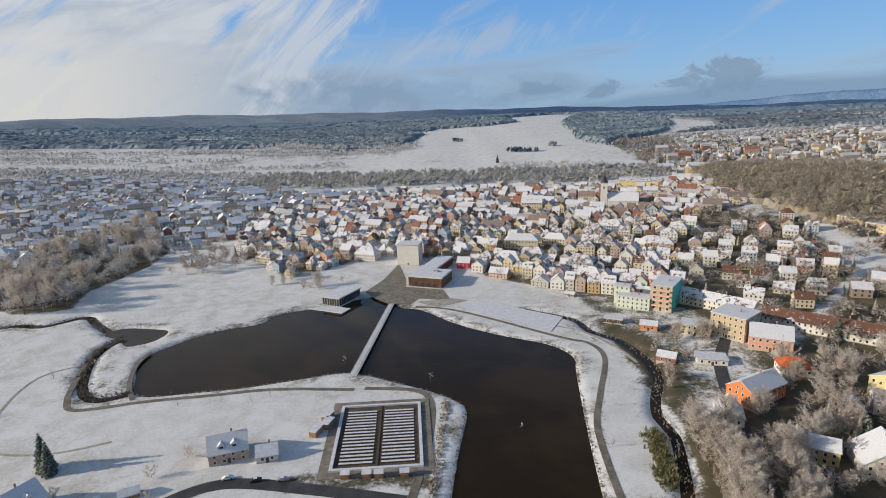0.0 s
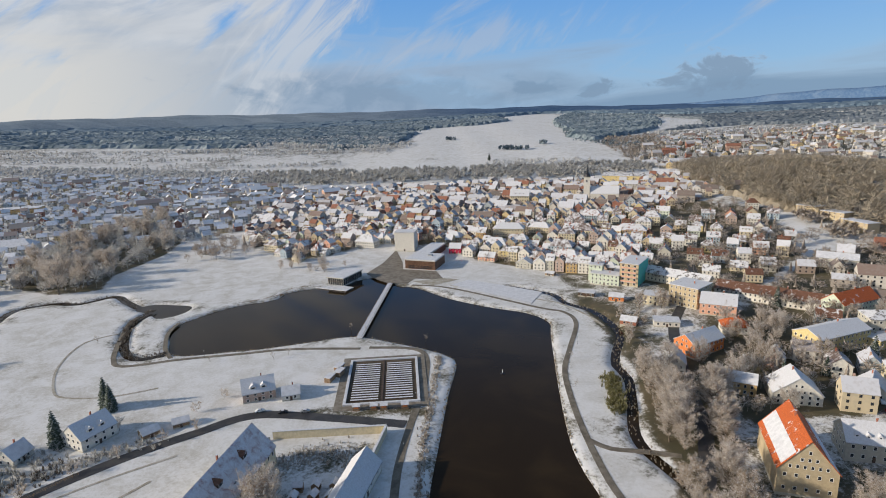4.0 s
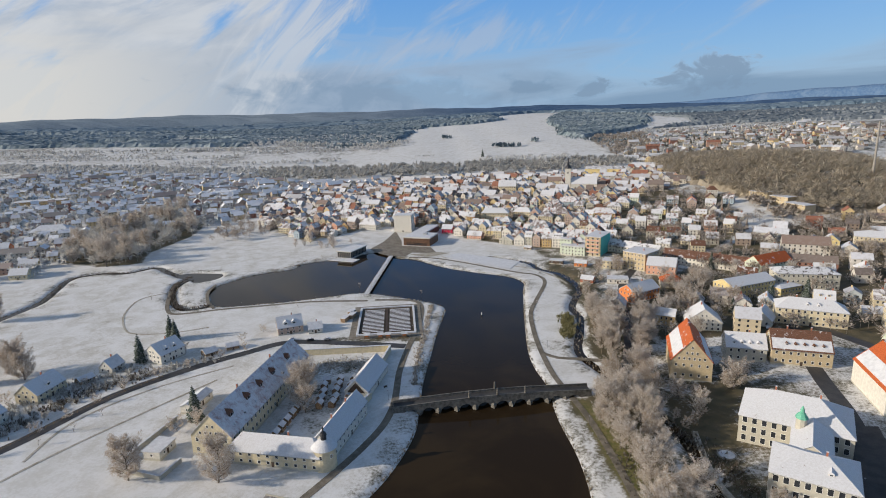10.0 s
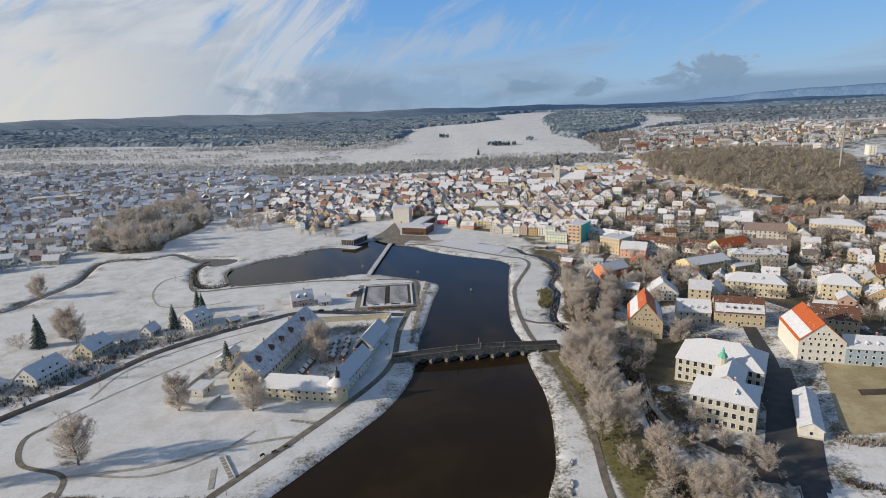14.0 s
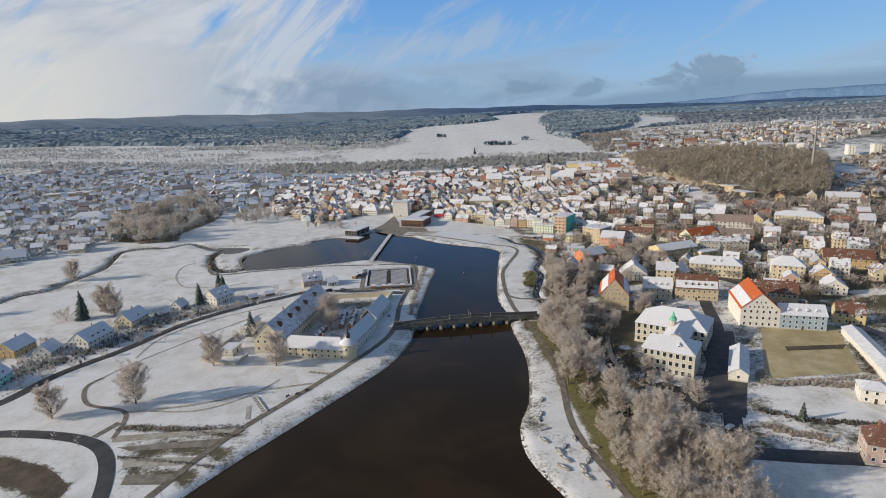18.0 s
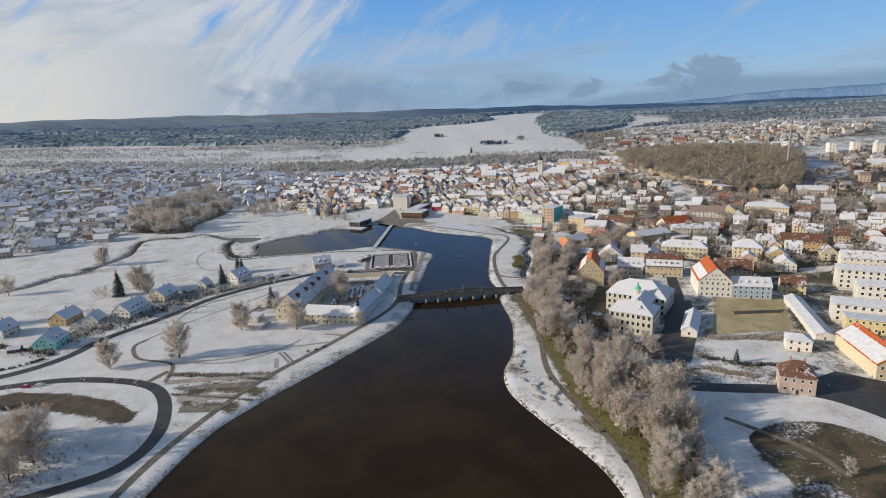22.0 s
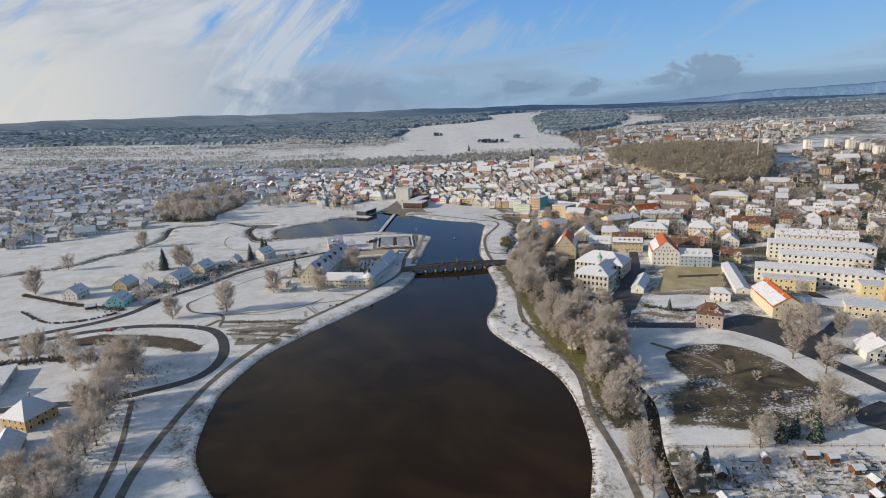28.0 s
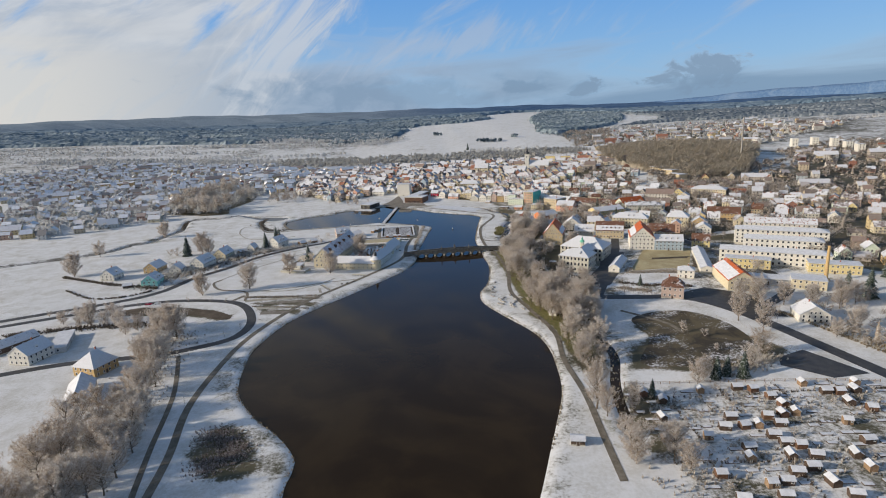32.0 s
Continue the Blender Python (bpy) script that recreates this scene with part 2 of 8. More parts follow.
for nm, a in (("cream", (0.64, 0.56, 0.39)), ("palewhite", (0.69, 0.66, 0.59)), ("yellow", (0.66, 0.54, 0.27)), ("ochre", (0.52, 0.36, 0.17)),
              ("orange", (0.66, 0.22, 0.07)), ("salmon", (0.68, 0.38, 0.27)), ("teal", (0.30, 0.66, 0.60)), ("turquoise", (0.12, 0.50, 0.43)),
              ("stonegrey", (0.50, 0.475, 0.40)), ("tan", (0.50, 0.41, 0.27)), ("crimson", (0.50, 0.03, 0.07)), ("bluegrey", (0.36, 0.44, 0.50)),
              ("mint", (0.58, 0.64, 0.52)), ("pinkwall", (0.44, 0.34, 0.29))):
    M[nm] = simple("plaster_" + nm, a, tuple(c * 0.82 for c in a), 0.8, 0.85)
M["plaster"] = random_plaster("house_plaster", [(0.70, 0.67, 0.60), (0.58, 0.50, 0.36), (0.60, 0.58, 0.54), (0.58, 0.46, 0.26), (0.46, 0.42, 0.36), (0.66, 0.62, 0.52),
                                                (0.52, 0.33, 0.24), (0.72, 0.70, 0.66), (0.34, 0.14, 0.10), (0.58, 0.48, 0.33), (0.42, 0.48, 0.50), (0.68, 0.65, 0.60), (0.36, 0.28, 0.21)])
def island_mat(name, cols, rough=0.8):
    m = Nodes(name, rough)
    n = len(cols)
    base = m.ramp(m.island(), [(i / n, c) for i, c in enumerate(cols)], True)
    m.color(m.mix(m.math("MULTIPLY", m.step(m.noise(0.5, 4), 0.45, 0.7), 0.3), base, (0.3, 0.28, 0.26)))
    return m.mat


M["far_plaster"] = island_mat("far_plaster", [(0.60, 0.56, 0.49), (0.54, 0.46, 0.32), (0.50, 0.48, 0.45), (0.56, 0.44, 0.24), (0.36, 0.32, 0.28), (0.58, 0.53, 0.44), (0.46, 0.30, 0.23), (0.62, 0.59, 0.55), (0.30, 0.14, 0.10), (0.48, 0.40, 0.29), (0.38, 0.42, 0.44), (0.28, 0.22, 0.18), (0.58, 0.55, 0.50)])
M["far_roof"] = island_mat("far_snowy_roofs", [(0.58, 0.59, 0.63), (0.50, 0.51, 0.55), (0.54, 0.55, 0.59), (0.23, 0.17, 0.145), (0.56, 0.57, 0.61), (0.42, 0.42, 0.45), (0.15, 0.125, 0.115), (0.57, 0.58, 0.62), (0.33, 0.31, 0.32), (0.50, 0.51, 0.55), (0.26, 0.11, 0.07), (0.40, 0.40, 0.43), (0.20, 0.16, 0.14), (0.55, 0.56, 0.60)])
M["suburb_roof"] = island_mat("suburb_snowy_roofs", [(0.78, 0.79, 0.82), (0.72, 0.73, 0.77), (0.76, 0.77, 0.81), (0.64, 0.65, 0.69), (0.77, 0.78, 0.82), (0.70, 0.71, 0.75), (0.36, 0.29, 0.26), (0.76, 0.77, 0.81), (0.60, 0.60, 0.64), (0.26, 0.24, 0.23)])
M["roof_red"] = snow_roof("snow_on_red_tiles", (0.30, 0.11, 0.065), 0.57, 0.68)
M["roof_dark"] = snow_roof("snow_on_dark_tiles", (0.09, 0.075, 0.07), 0.58, 0.68)
M["roof_snow"] = snow_roof("deep_snow_on_tiles", (0.20, 0.12, 0.09), 0.70, 0.80)
M["roof_thin"] = snow_roof("thin_snow_on_brown_tiles", (0.16, 0.115, 0.10), 0.46, 0.66)
M["roof_manor"] = snow_roof("thin_snow_on_old_red_tiles", (0.36, 0.17, 0.15), 0.44, 0.80)
M["tile_orange"] = snow_roof("bare_orange_tiles", (0.56, 0.13, 0.035), 0.40, 0.47)
M["tile_brown"] = snow_roof("bare_brown_tiles", (0.17, 0.085, 0.055), 0.40, 0.52)
g = Nodes("window_glass", 0.06, 0.0, 0.6)
g.color(g.mix(g.noise(0.35, 2), (0.012, 0.014, 0.018), (0.05, 0.055, 0.065)))
M["glass"] = g.mat
w = Nodes("pond_water", 0.05, 0.0, 0.14)
w.color(w.mix(w.step(w.noise(0.02, 4, dist=1.0), 0.4, 0.65), (0.022, 0.0145, 0.008), (0.033, 0.022, 0.011)))
wv = w.math("ADD", w.math("MULTIPLY", w.noise(0.9, 3, 0.5, (1, 0.5, 1, 0.5)), 0.5), w.math("MULTIPLY", w.noise(0.06, 3), 0.25))
w.bump(wv, 0.05, 0.12)
w.b.inputs["IOR"].default_value = 1.33
M["water"] = w.mat


def foliage(name, a, b, c, per_object=0.5, glow=0.3):
    m = Nodes(name, 0.9, 0, 0.15)
    tone = m.math("ADD", m.math("MULTIPLY", m.random(), per_object), m.math("MULTIPLY", m.noise(0.35, 3), 1 - per_object))
    col = m.mix(m.step(tone, 0.2, 0.8), a, b)
    out = m.mix(m.step(m.noise(1.3, 3), 0.45, 0.66), col, c)
    m.color(out)
    thin = m.t.nodes.new("ShaderNodeBsdfTranslucent")
    m.link(out, thin.inputs["Color"])
    both = m.t.nodes.new("ShaderNodeMixShader")
    both.inputs[0].default_value = glow
    m.t.links.new(m.b.outputs[0], both.inputs[1])
    m.t.links.new(thin.outputs[0], both.inputs[2])
    m.t.links.new(both.outputs[0], m.t.nodes["Material Output"].inputs["Surface"])
    return m.mat


M["bark"] = simple("grey_bark", (0.10, 0.08, 0.06), (0.20, 0.165, 0.13), 2, 0.9)
M["twigs"] = foliage("frosted_twigs", (0.42, 0.34, 0.26), (0.54, 0.47, 0.395), (0.78, 0.76, 0.745), 0.5, 0.4)
M["towntrees"] = foliage("bare_yard_trees", (0.25, 0.20, 0.155), (0.37, 0.32, 0.27), (0.54, 0.51, 0.48), 0.1)
M["greygrove"] = foliage("grey_frosted_grove", (0.31, 0.295, 0.26), (0.44, 0.425, 0.39), (0.64, 0.635, 0.63), 0.1)
M["reed"] = foliage("dry_reeds", (0.20, 0.15, 0.09), (0.34, 0.28, 0.19), (0.55, 0.53, 0.50), 0.1)
M["mauvereed"] = foliage("grey_mauve_stalks", (0.20, 0.155, 0.14), (0.30, 0.25, 0.235), (0.50, 0.48, 0.47), 0.1)
M["olivereed"] = foliage("olive_sedge", (0.13, 0.13, 0.045), (0.22, 0.20, 0.09), (0.36, 0.33, 0.22), 0.1)
M["hedge"] = foliage("dark_brush", (0.07, 0.055, 0.04), (0.15, 0.12, 0.09), (0.34, 0.32, 0.30), 0.1)
M["brush"] = foliage("frosted_brush", (0.34, 0.28, 0.22), (0.46, 0.41, 0.35), (0.62, 0.60, 0.57))
M["needles"] = foliage("frosted_needles", (0.030, 0.045, 0.030), (0.065, 0.085, 0.062), (0.33, 0.36, 0.355))
M["forest"] = foliage("frosted_forest", (0.42, 0.405, 0.38), (0.55, 0.54, 0.52), (0.76, 0.765, 0.775), 0.1)
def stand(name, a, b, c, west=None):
    """Forest seen as a whole: dark spruce stands, paler frosted broadleaf ones, with distance haze in the tones; west:
    three paler, hazier tones for its western end.
    """
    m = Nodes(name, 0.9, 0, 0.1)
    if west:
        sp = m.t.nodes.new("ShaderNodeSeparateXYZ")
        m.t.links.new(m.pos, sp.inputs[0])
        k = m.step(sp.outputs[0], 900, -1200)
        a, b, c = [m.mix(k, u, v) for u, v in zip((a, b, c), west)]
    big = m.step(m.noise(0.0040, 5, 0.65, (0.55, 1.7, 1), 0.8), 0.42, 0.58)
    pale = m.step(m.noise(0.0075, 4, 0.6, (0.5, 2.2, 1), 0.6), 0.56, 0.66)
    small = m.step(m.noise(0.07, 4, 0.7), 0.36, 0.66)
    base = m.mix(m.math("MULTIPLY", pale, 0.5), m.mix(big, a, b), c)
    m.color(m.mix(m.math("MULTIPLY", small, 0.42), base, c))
    return m.mat


# distance haze is put into these far forest colours as blue-grey
M["farforest"] = stand("hazed_spruce_forest", (0.085, 0.125, 0.15), (0.19, 0.235, 0.26), (0.38, 0.42, 0.445))
M["rimforest"] = stand("hazed_far_forest", (0.09, 0.14, 0.19), (0.16, 0.215, 0.265), (0.26, 0.32, 0.37))
M["greywood"] = stand("hazed_mixed_woodland", (0.065, 0.09, 0.115), (0.14, 0.165, 0.185), (0.32, 0.34, 0.36))
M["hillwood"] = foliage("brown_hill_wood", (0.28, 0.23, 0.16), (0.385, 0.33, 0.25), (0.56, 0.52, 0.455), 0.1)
# haze coloured in: both ranges blue, the hills paler towards the west
M["hills"] = stand("hazed_wooded_hills", (0.030, 0.068, 0.145), (0.055, 0.10, 0.185), (0.10, 0.155, 0.24), ((0.16, 0.205, 0.25), (0.21, 0.26, 0.305), (0.30, 0.35, 0.39)))
M["mountain"] = stand("hazed_mountain_slopes", (0.09, 0.17, 0.31), (0.12, 0.205, 0.345), (0.20, 0.29, 0.42))

# ---------------------------------------------------------------- mesh helpers


def finish(name, bm, mats, parent=None, label="", smooth=False):
    me = bpy.data.meshes.new(name)
    bm.to_mesh(me)
    bm.free()
    for mt in (mats if isinstance(mats, (list, tuple)) else [mats]):
        me.materials.append(M[mt] if isinstance(mt, str) else mt)
    if smooth:
        me.shade_smooth()
    ob = new(name, me)
    if parent is not None:
        ob.parent = parent
    if label:
        ob["label"] = label
    return ob


def part(name, bm, material, parent, label=""):
    return finish(name, bm, material, parent, label)


def share(name, me, parent, m):
    """One more piece on a mesh that others use too, placed in its parent's space."""
    ob = new(name, me)
    ob.parent = parent
    ob.matrix_basis = m
    return ob


def thing(name, label, category, m=None, group="", kind=""):
    ob = new(name)
    ob.empty_display_size = 0.5
    if m is not None:
        ob.matrix_basis = m
    return tagged(ob, label, category, group, kind)


def box(bm, x0, x1, y0, y1, z0, z1, mi=0, m=None):
    vs = [bm.verts.new((x, y, z)) for z in (z0, z1) for y in (y0, y1) for x in (x0, x1)]
    for idx in ((0, 2, 3, 1), (4, 5, 7, 6), (0, 1, 5, 4), (2, 6, 7, 3), (0, 4, 6, 2), (1, 3, 7, 5)):
        f = bm.faces.new([vs[i] for i in idx])
        f.material_index = mi
    if m is not None:
        for v in vs:
            v.co = m @ v.co
    return vs


def boxes(*specs):
    bm = bmesh.new()
    for s in specs:
        box(bm, *s)
    return bm


def tube(bm, pts, radii, sides=6, mi=0, cap=True):
    rings = []
    for i, p in enumerate(pts):
        p = Vector(p)
        a = Vector(pts[max(i - 1, 0)])
        b = Vector(pts[min(i + 1, len(pts) - 1)])
        d = (b - a).normalized()
        u = d.orthogonal().normalized()
        v = d.cross(u)
        rings.append([bm.verts.new(p + (u * math.cos(k * math.tau / sides) + v * math.sin(k * math.tau / sides)) * radii[i]) for k in range(sides)])
    for r0, r1 in zip(rings, rings[1:]):
        for k in range(sides):
            f = bm.faces.new((r0[k], r0[(k + 1) % sides], r1[(k + 1) % sides], r1[k]))
            f.material_index = mi
    if cap:
        bm.faces.new(rings[0][::-1]).material_index = mi
        bm.faces.new(rings[-1]).material_index = mi


def lathe(profile, sides=16, mi=0, bm=None, cx=0.0, cy=0.0):
    """A turned solid from (radius, height) pairs."""
    bm = bm or bmesh.new()
    rings = [[bm.verts.new((cx + r * math.cos(k * math.tau / sides), cy + r * math.sin(k * math.tau / sides), z)) for k in range(sides)] for r, z in profile]
    for r0, r1 in zip(rings, rings[1:]):
        for k in range(sides):
            bm.faces.new((r0[k], r0[(k + 1) % sides], r1[(k + 1) % sides], r1[k])).material_index = mi
    bm.faces.new(rings[0][::-1]).material_index = mi
    bm.faces.new(rings[-1]).material_index = mi
    return bm


# ---------------------------------------------------------------- plan: shores, ground height
WEST_SHORE = [(-15, 311), (-42, 302), (-52, 290), (-73, 284), (-92, 275), (-99, 258), (-123, 247), (-142, 226), (-151, 206), (-142, 180), (-130, 160), (-100, 162),
              (-80, 165), (-54, 172), (-29, 178), (-3, 165), (16, 153), (27, 143), (31, 132), (25, 96), (20, 58), (16, 28), (14, 0), (12, -20), (3, -46), (-9, -66), (-30, -97)]
SOUTH_SHORE = [(-57, -136), (-70, -160), (-78, -195), (-78, -215), (-72, -250), (-57, -276), (-44, -291), (-33, -310), (-33, -332), (-20, -365), (10, -385), (40, -372), (53, -340)]
EAST_SHORE = [(64, -310), (71, -291), (79, -267), (83, -240), (84, -215), (80, -193), (67, -163), (58, -137), (59, -115), (66, -97), (72, -65), (74, -40), (73, -10),
              (75, 16), (73, 35), (73, 55), (78, 95), (85, 140), (90, 170), (93, 189), (83, 207), (57, 224), (32, 245), (8, 275), (-9, 284)]
SIDE_POND = [(-196, 247), (-190, 258), (-172, 256), (-156, 250), (-158, 233), (-170, 226), (-182, 238)]


def smooth_line(pts, step=3.0, closed=False):
    """A Catmull-Rom line through the points."""
    n = len(pts)
    out = []
    for i in range(n if closed else n - 1):
        q = [np.array(pts[(i + k) % n] if closed else pts[min(max(i + k, 0), n - 1)], float) for k in (-1, 0, 1, 2)]
        m = max(2, int(np.linalg.norm(q[2] - q[1]) / step))
        for j in range(m):
            t = j / m
            out.append(0.5 * (2 * q[1] + (q[2] - q[0]) * t + (2 * q[0] - 5 * q[1] + 4 * q[2] - q[3]) * t * t + (3 * q[1] - q[0] - 3 * q[2] + q[3]) * t ** 3))
    if not closed:
        out.append(np.array(pts[-1], float))
    return np.array(out)


def seg_dist(px, py, line, closed=False):
    d = np.full(px.shape, 1e9)
    n = len(line)
    for i in range(n if closed else n - 1):
        a, b = line[i], line[(i + 1) % n]
        ab = b - a
        t = np.clip(((px - a[0]) * ab[0] + (py - a[1]) * ab[1]) / max(ab @ ab, 1e-9), 0, 1)
        d = np.minimum(d, np.hypot(px - a[0] - t * ab[0], py - a[1] - t * ab[1]))
    return d


def inside(px, py, poly):
    r = np.zeros(px.shape, bool)
    n = len(poly)
    for i in range(n):
        (x0, y0), (x1, y1) = poly[i], poly[(i + 1) % n]
        if y0 == y1:
            continue
        hit = ((y0 > py) != (y1 > py)) & (px < (x1 - x0) * (py - y0) / (y1 - y0) + x0)
        r ^= hit
    return r


POND = smooth_line(WEST_SHORE + SOUTH_SHORE + EAST_SHORE, 6.0, True)
SIDE = smooth_line(SIDE_POND, 4.0, True)
CREEKS = [smooth_line(c, 6.0) for c in (
    [(-430, 10), (-340, 58), (-304, 82), (-296, 108), (-281, 120), (-278, 140), (-274, 166), (-272, 190), (-282, 226), (-288, 256), (-268, 270), (-247, 267), (-229, 283), (-213, 268), (-196, 252)],
    [(-181, 241), (-182, 213), (-170, 181), (-158, 162), (-147, 157), (-136, 163)],
    [(80, 268), (107, 246), (112, 226), (126, 206), (131, 178), (129, 160), (119, 138), (114, 122), (115, 107), (108, 82), (100, 52), (108, 20), (118, -30), (112, -75), (104, -120), (106, -160), (113, -200), (115, -231), (106, -260), (101, -280), (97, -310)])]
EROAD = [(96, -120), (120, -138), (150, -148), (183, -158), (199, -177), (209, -208), (216, -244), (224, -285), (232, -330)]


def ss(x, lo, hi):
    t = np.clip((x - lo) / (hi - lo), 0, 1)
    return t * t * (3 - 2 * t)


def height(px, py):
    """The ground's height over the pond's surface."""
    px, py = np.asarray(px, float), np.asarray(py, float)
    far = np.hypot(px, py)
    z = 1.1 + 0.25 * np.sin(px * 0.031 + 1) * np.cos(py * 0.027)
    z = z + 3.2 * ss(px, 110, 210) + 5 * ss(px, 230, 420) + 7.5 * ss(py, 290, 560) * ss(px, -260, 60)
    z = z + 26 * np.exp(-(((px - 560) / 170) ** 2 + ((py - 620) / 240) ** 2))
    rise = np.maximum(0, far - 1150)
    z = z + rise * 0.034 * ss(far, 1000, 1700)
    z = z + ss(far, 1800, 3200) * 10 * np.sin(px * 0.0021 + 0.6) * np.cos(py * 0.0017 + 0.4)
    return z


# stretches of the plan by use
CORE_FRONT = [(-110, 365), (-30, 425), (40, 392), (60, 350), (95, 318), (150, 285), (185, 250), (230, 370), (300, 500), (330, 520), (150, 520), (-80, 520), (-190, 480)]
EAST_UP = [(185, 250), (200, 190), (330, 300), (400, 470), (330, 520), (300, 500), (230, 370)]
CORE_BACK = [(-190, 480), (-80, 520), (150, 520), (330, 520), (420, 560), (400, 740), (170, 860), (-40, 860), (-220, 690)]
EAST_TOWN = [(150, 60), (240, 60), (262, 0), (300, 20), (420, 20), (560, 120), (520, 330), (340, 300), (210, 180), (140, 120)]
SOUTH_TOWN = [(262, 0), (300, -20), (330, -130), (380, -220), (560, -120), (560, 120), (420, 20)]
WEST_SUB = [(-300, 440), (-190, 520), (-230, 760), (-380, 1150), (-900, 1300), (-1100, 900), (-700, 520), (-560, 430)]
TOWN_EDGE = [(-190, 500), (-60, 640), (-40, 860), (-220, 930), (-380, 1020), (-380, 760), (-230, 700)]
SW_SUB = [(-330, 250), (-300, 430), (-560, 430), (-760, 400), (-640, 200), (-420, 170)]
NE_SUB = [(450, 780), (850, 900), (1500, 1400), (1400, 1800), (800, 1750), (470, 1100)]
E_SUB = [(520, 60), (900, 200), (1300, 700), (1100, 920), (780, 700), (640, 420), (520, 330)]
HILL_WOOD = [(380, 600), (402, 430), (424, 345), (505, 325), (612, 470), (790, 780), (780, 980), (560, 960), (440, 820)]
BIG_FIELD = [(-247, 1498), (-194, 1720), (-99, 1662), (-3, 1879), (-33, 2449), (33, 2877), (301, 2900), (492, 3087), (484, 3665), (789, 4112), (980, 3866), (968, 3586), (749, 3099), (647, 2649), (570, 2154), (488, 1732), (539, 1590),
             (542, 1468), (407, 1239), (241, 1154), (-66, 1370)]
FIELDS = [BIG_FIELD, [(1249, 2912), (1049, 2321), (1132, 2138), (1346, 2609)], [(-1096, 1419), (-1207, 1578), (-865, 1536), (-788, 1385)], [(-774, 1513), (-840, 1795), (-663, 1824), (-568, 1591)], [(-508, 1455), (-559, 1670), (-334, 1693), (-273, 1444)],
          [(-1344, 1979), (-1414, 2140), (-932, 2110), (-831, 1912)], [(-2300, 3000), (-1500, 3100), (-1500, 3250), (-2300, 3200)], [(-1750, 4250), (-1150, 4300), (-1180, 4480), (-1700, 4440)], [(-700, 3700), (-300, 3750), (-350, 3850), (-650, 3820)],
          [(1500, 3900), (2100, 3800), (2150, 3950), (1560, 4060)], [(2500, 3500), (3200, 3300), (3250, 3420), (2560, 3600)], [(-2900, 2700), (-2300, 2750), (-2350, 2850), (-2850, 2800)]]
EAST_GROVE = [(96, 8), (108, 30), (110, 58), (118, 100), (126, 112), (138, 110), (146, 92), (144, 66), (128, 34), (114, -6), (104, -50), (90, -60), (88, -24)]
SOUTH_GROVE = [(88, -60), (104, -50), (106, -84), (112, -108), (126, -136), (128, -164), (118, -190), (104, -250), (94, -250), (96, -190), (88, -150), (92, -116), (86, -84)]
WEST_GROVE = [(-150, -160), (-134, -152), (-128, -190), (-117, -224), (-106, -262), (-97, -300), (-92, -345), (-150, -370), (-130, -296), (-127, -268), (-126, -240), (-134, -212)]
NW_GROVE = [(-335, 318), (-285, 290), (-248, 300), (-262, 345), (-254, 392), (-250, 425), (-262, 500), (-304, 545), (-337, 640), (-385, 630), (-372, 441), (-348, 345)]
GARDENS = [(104, -268), (216, -286), (200, -420), (90, -420)]

BARE = [([(114, -20), (132, -24), (138, -46), (126, -74), (136, -100), (120, -106), (114, -84), (112, -50)], 0.26), ([(147, -177), (168, -177), (183, -199), (190, -226), (199, -243), (194, -254), (177, -259), (150, -262), (138, -258), (119, -252), (125, -233), (142, -214), (138, -203)], 0.60),
        ([(-103, -117), (-90, -109), (-64, -106), (-72, -130), (-79, -142), (-84, -158), (-92, -150), (-98, -134)], 0.27),
        ([(-196, -120), (-179, -112), (-153, -117), (-125, -127), (-106, -143), (-112, -150), (-132, -138), (-155, -132), (-194, -128)], 0.86),
        ([(-78, -288), (-66, -280), (-52, -296), (-44, -314), (-50, -322), (-60, -322), (-74, -310)], 0.5),
        ([(-112, -97), (-54, -108), (-53, -115), (-110, -104)], 0.62), ([(-103, -114), (-56, -121), (-58, -128), (-100, -121)], 0.60), ([(-93, -129), (-64, -136), (-66, -143), (-89, -137)], 0.58),
        ([(82, 2), (96, 6), (100, -20), (98, -60), (96, -105), (102, -150), (104, -190), (106, -232), (94, -232), (93, -190), (84, -168), (83, -128), (84, -80), (84, -45)], 0.72),
        ([(128, -40), (150, -50), (170, 20), (140, 10)], 0.45), ([(-48, 36), (-40, 62), (-6, 62), (-10, 40)], 0.36), ([(-50, -28), (-20, -33), (-10, 36), (-44, 40)], 0.24), ([(176, -94), (222, -94), (202, -134), (168, -122)], 0.04), ([(150, -160), (182, -168), (196, -186), (176, -184), (158, -178), (140, -186)], 0.08), ([(60, -110), (84, -130), (86, -165), (74, -150)], 0.22), ([(-40, 80), (20, 80), (10, 90), (-40, 92)], 0.45)]


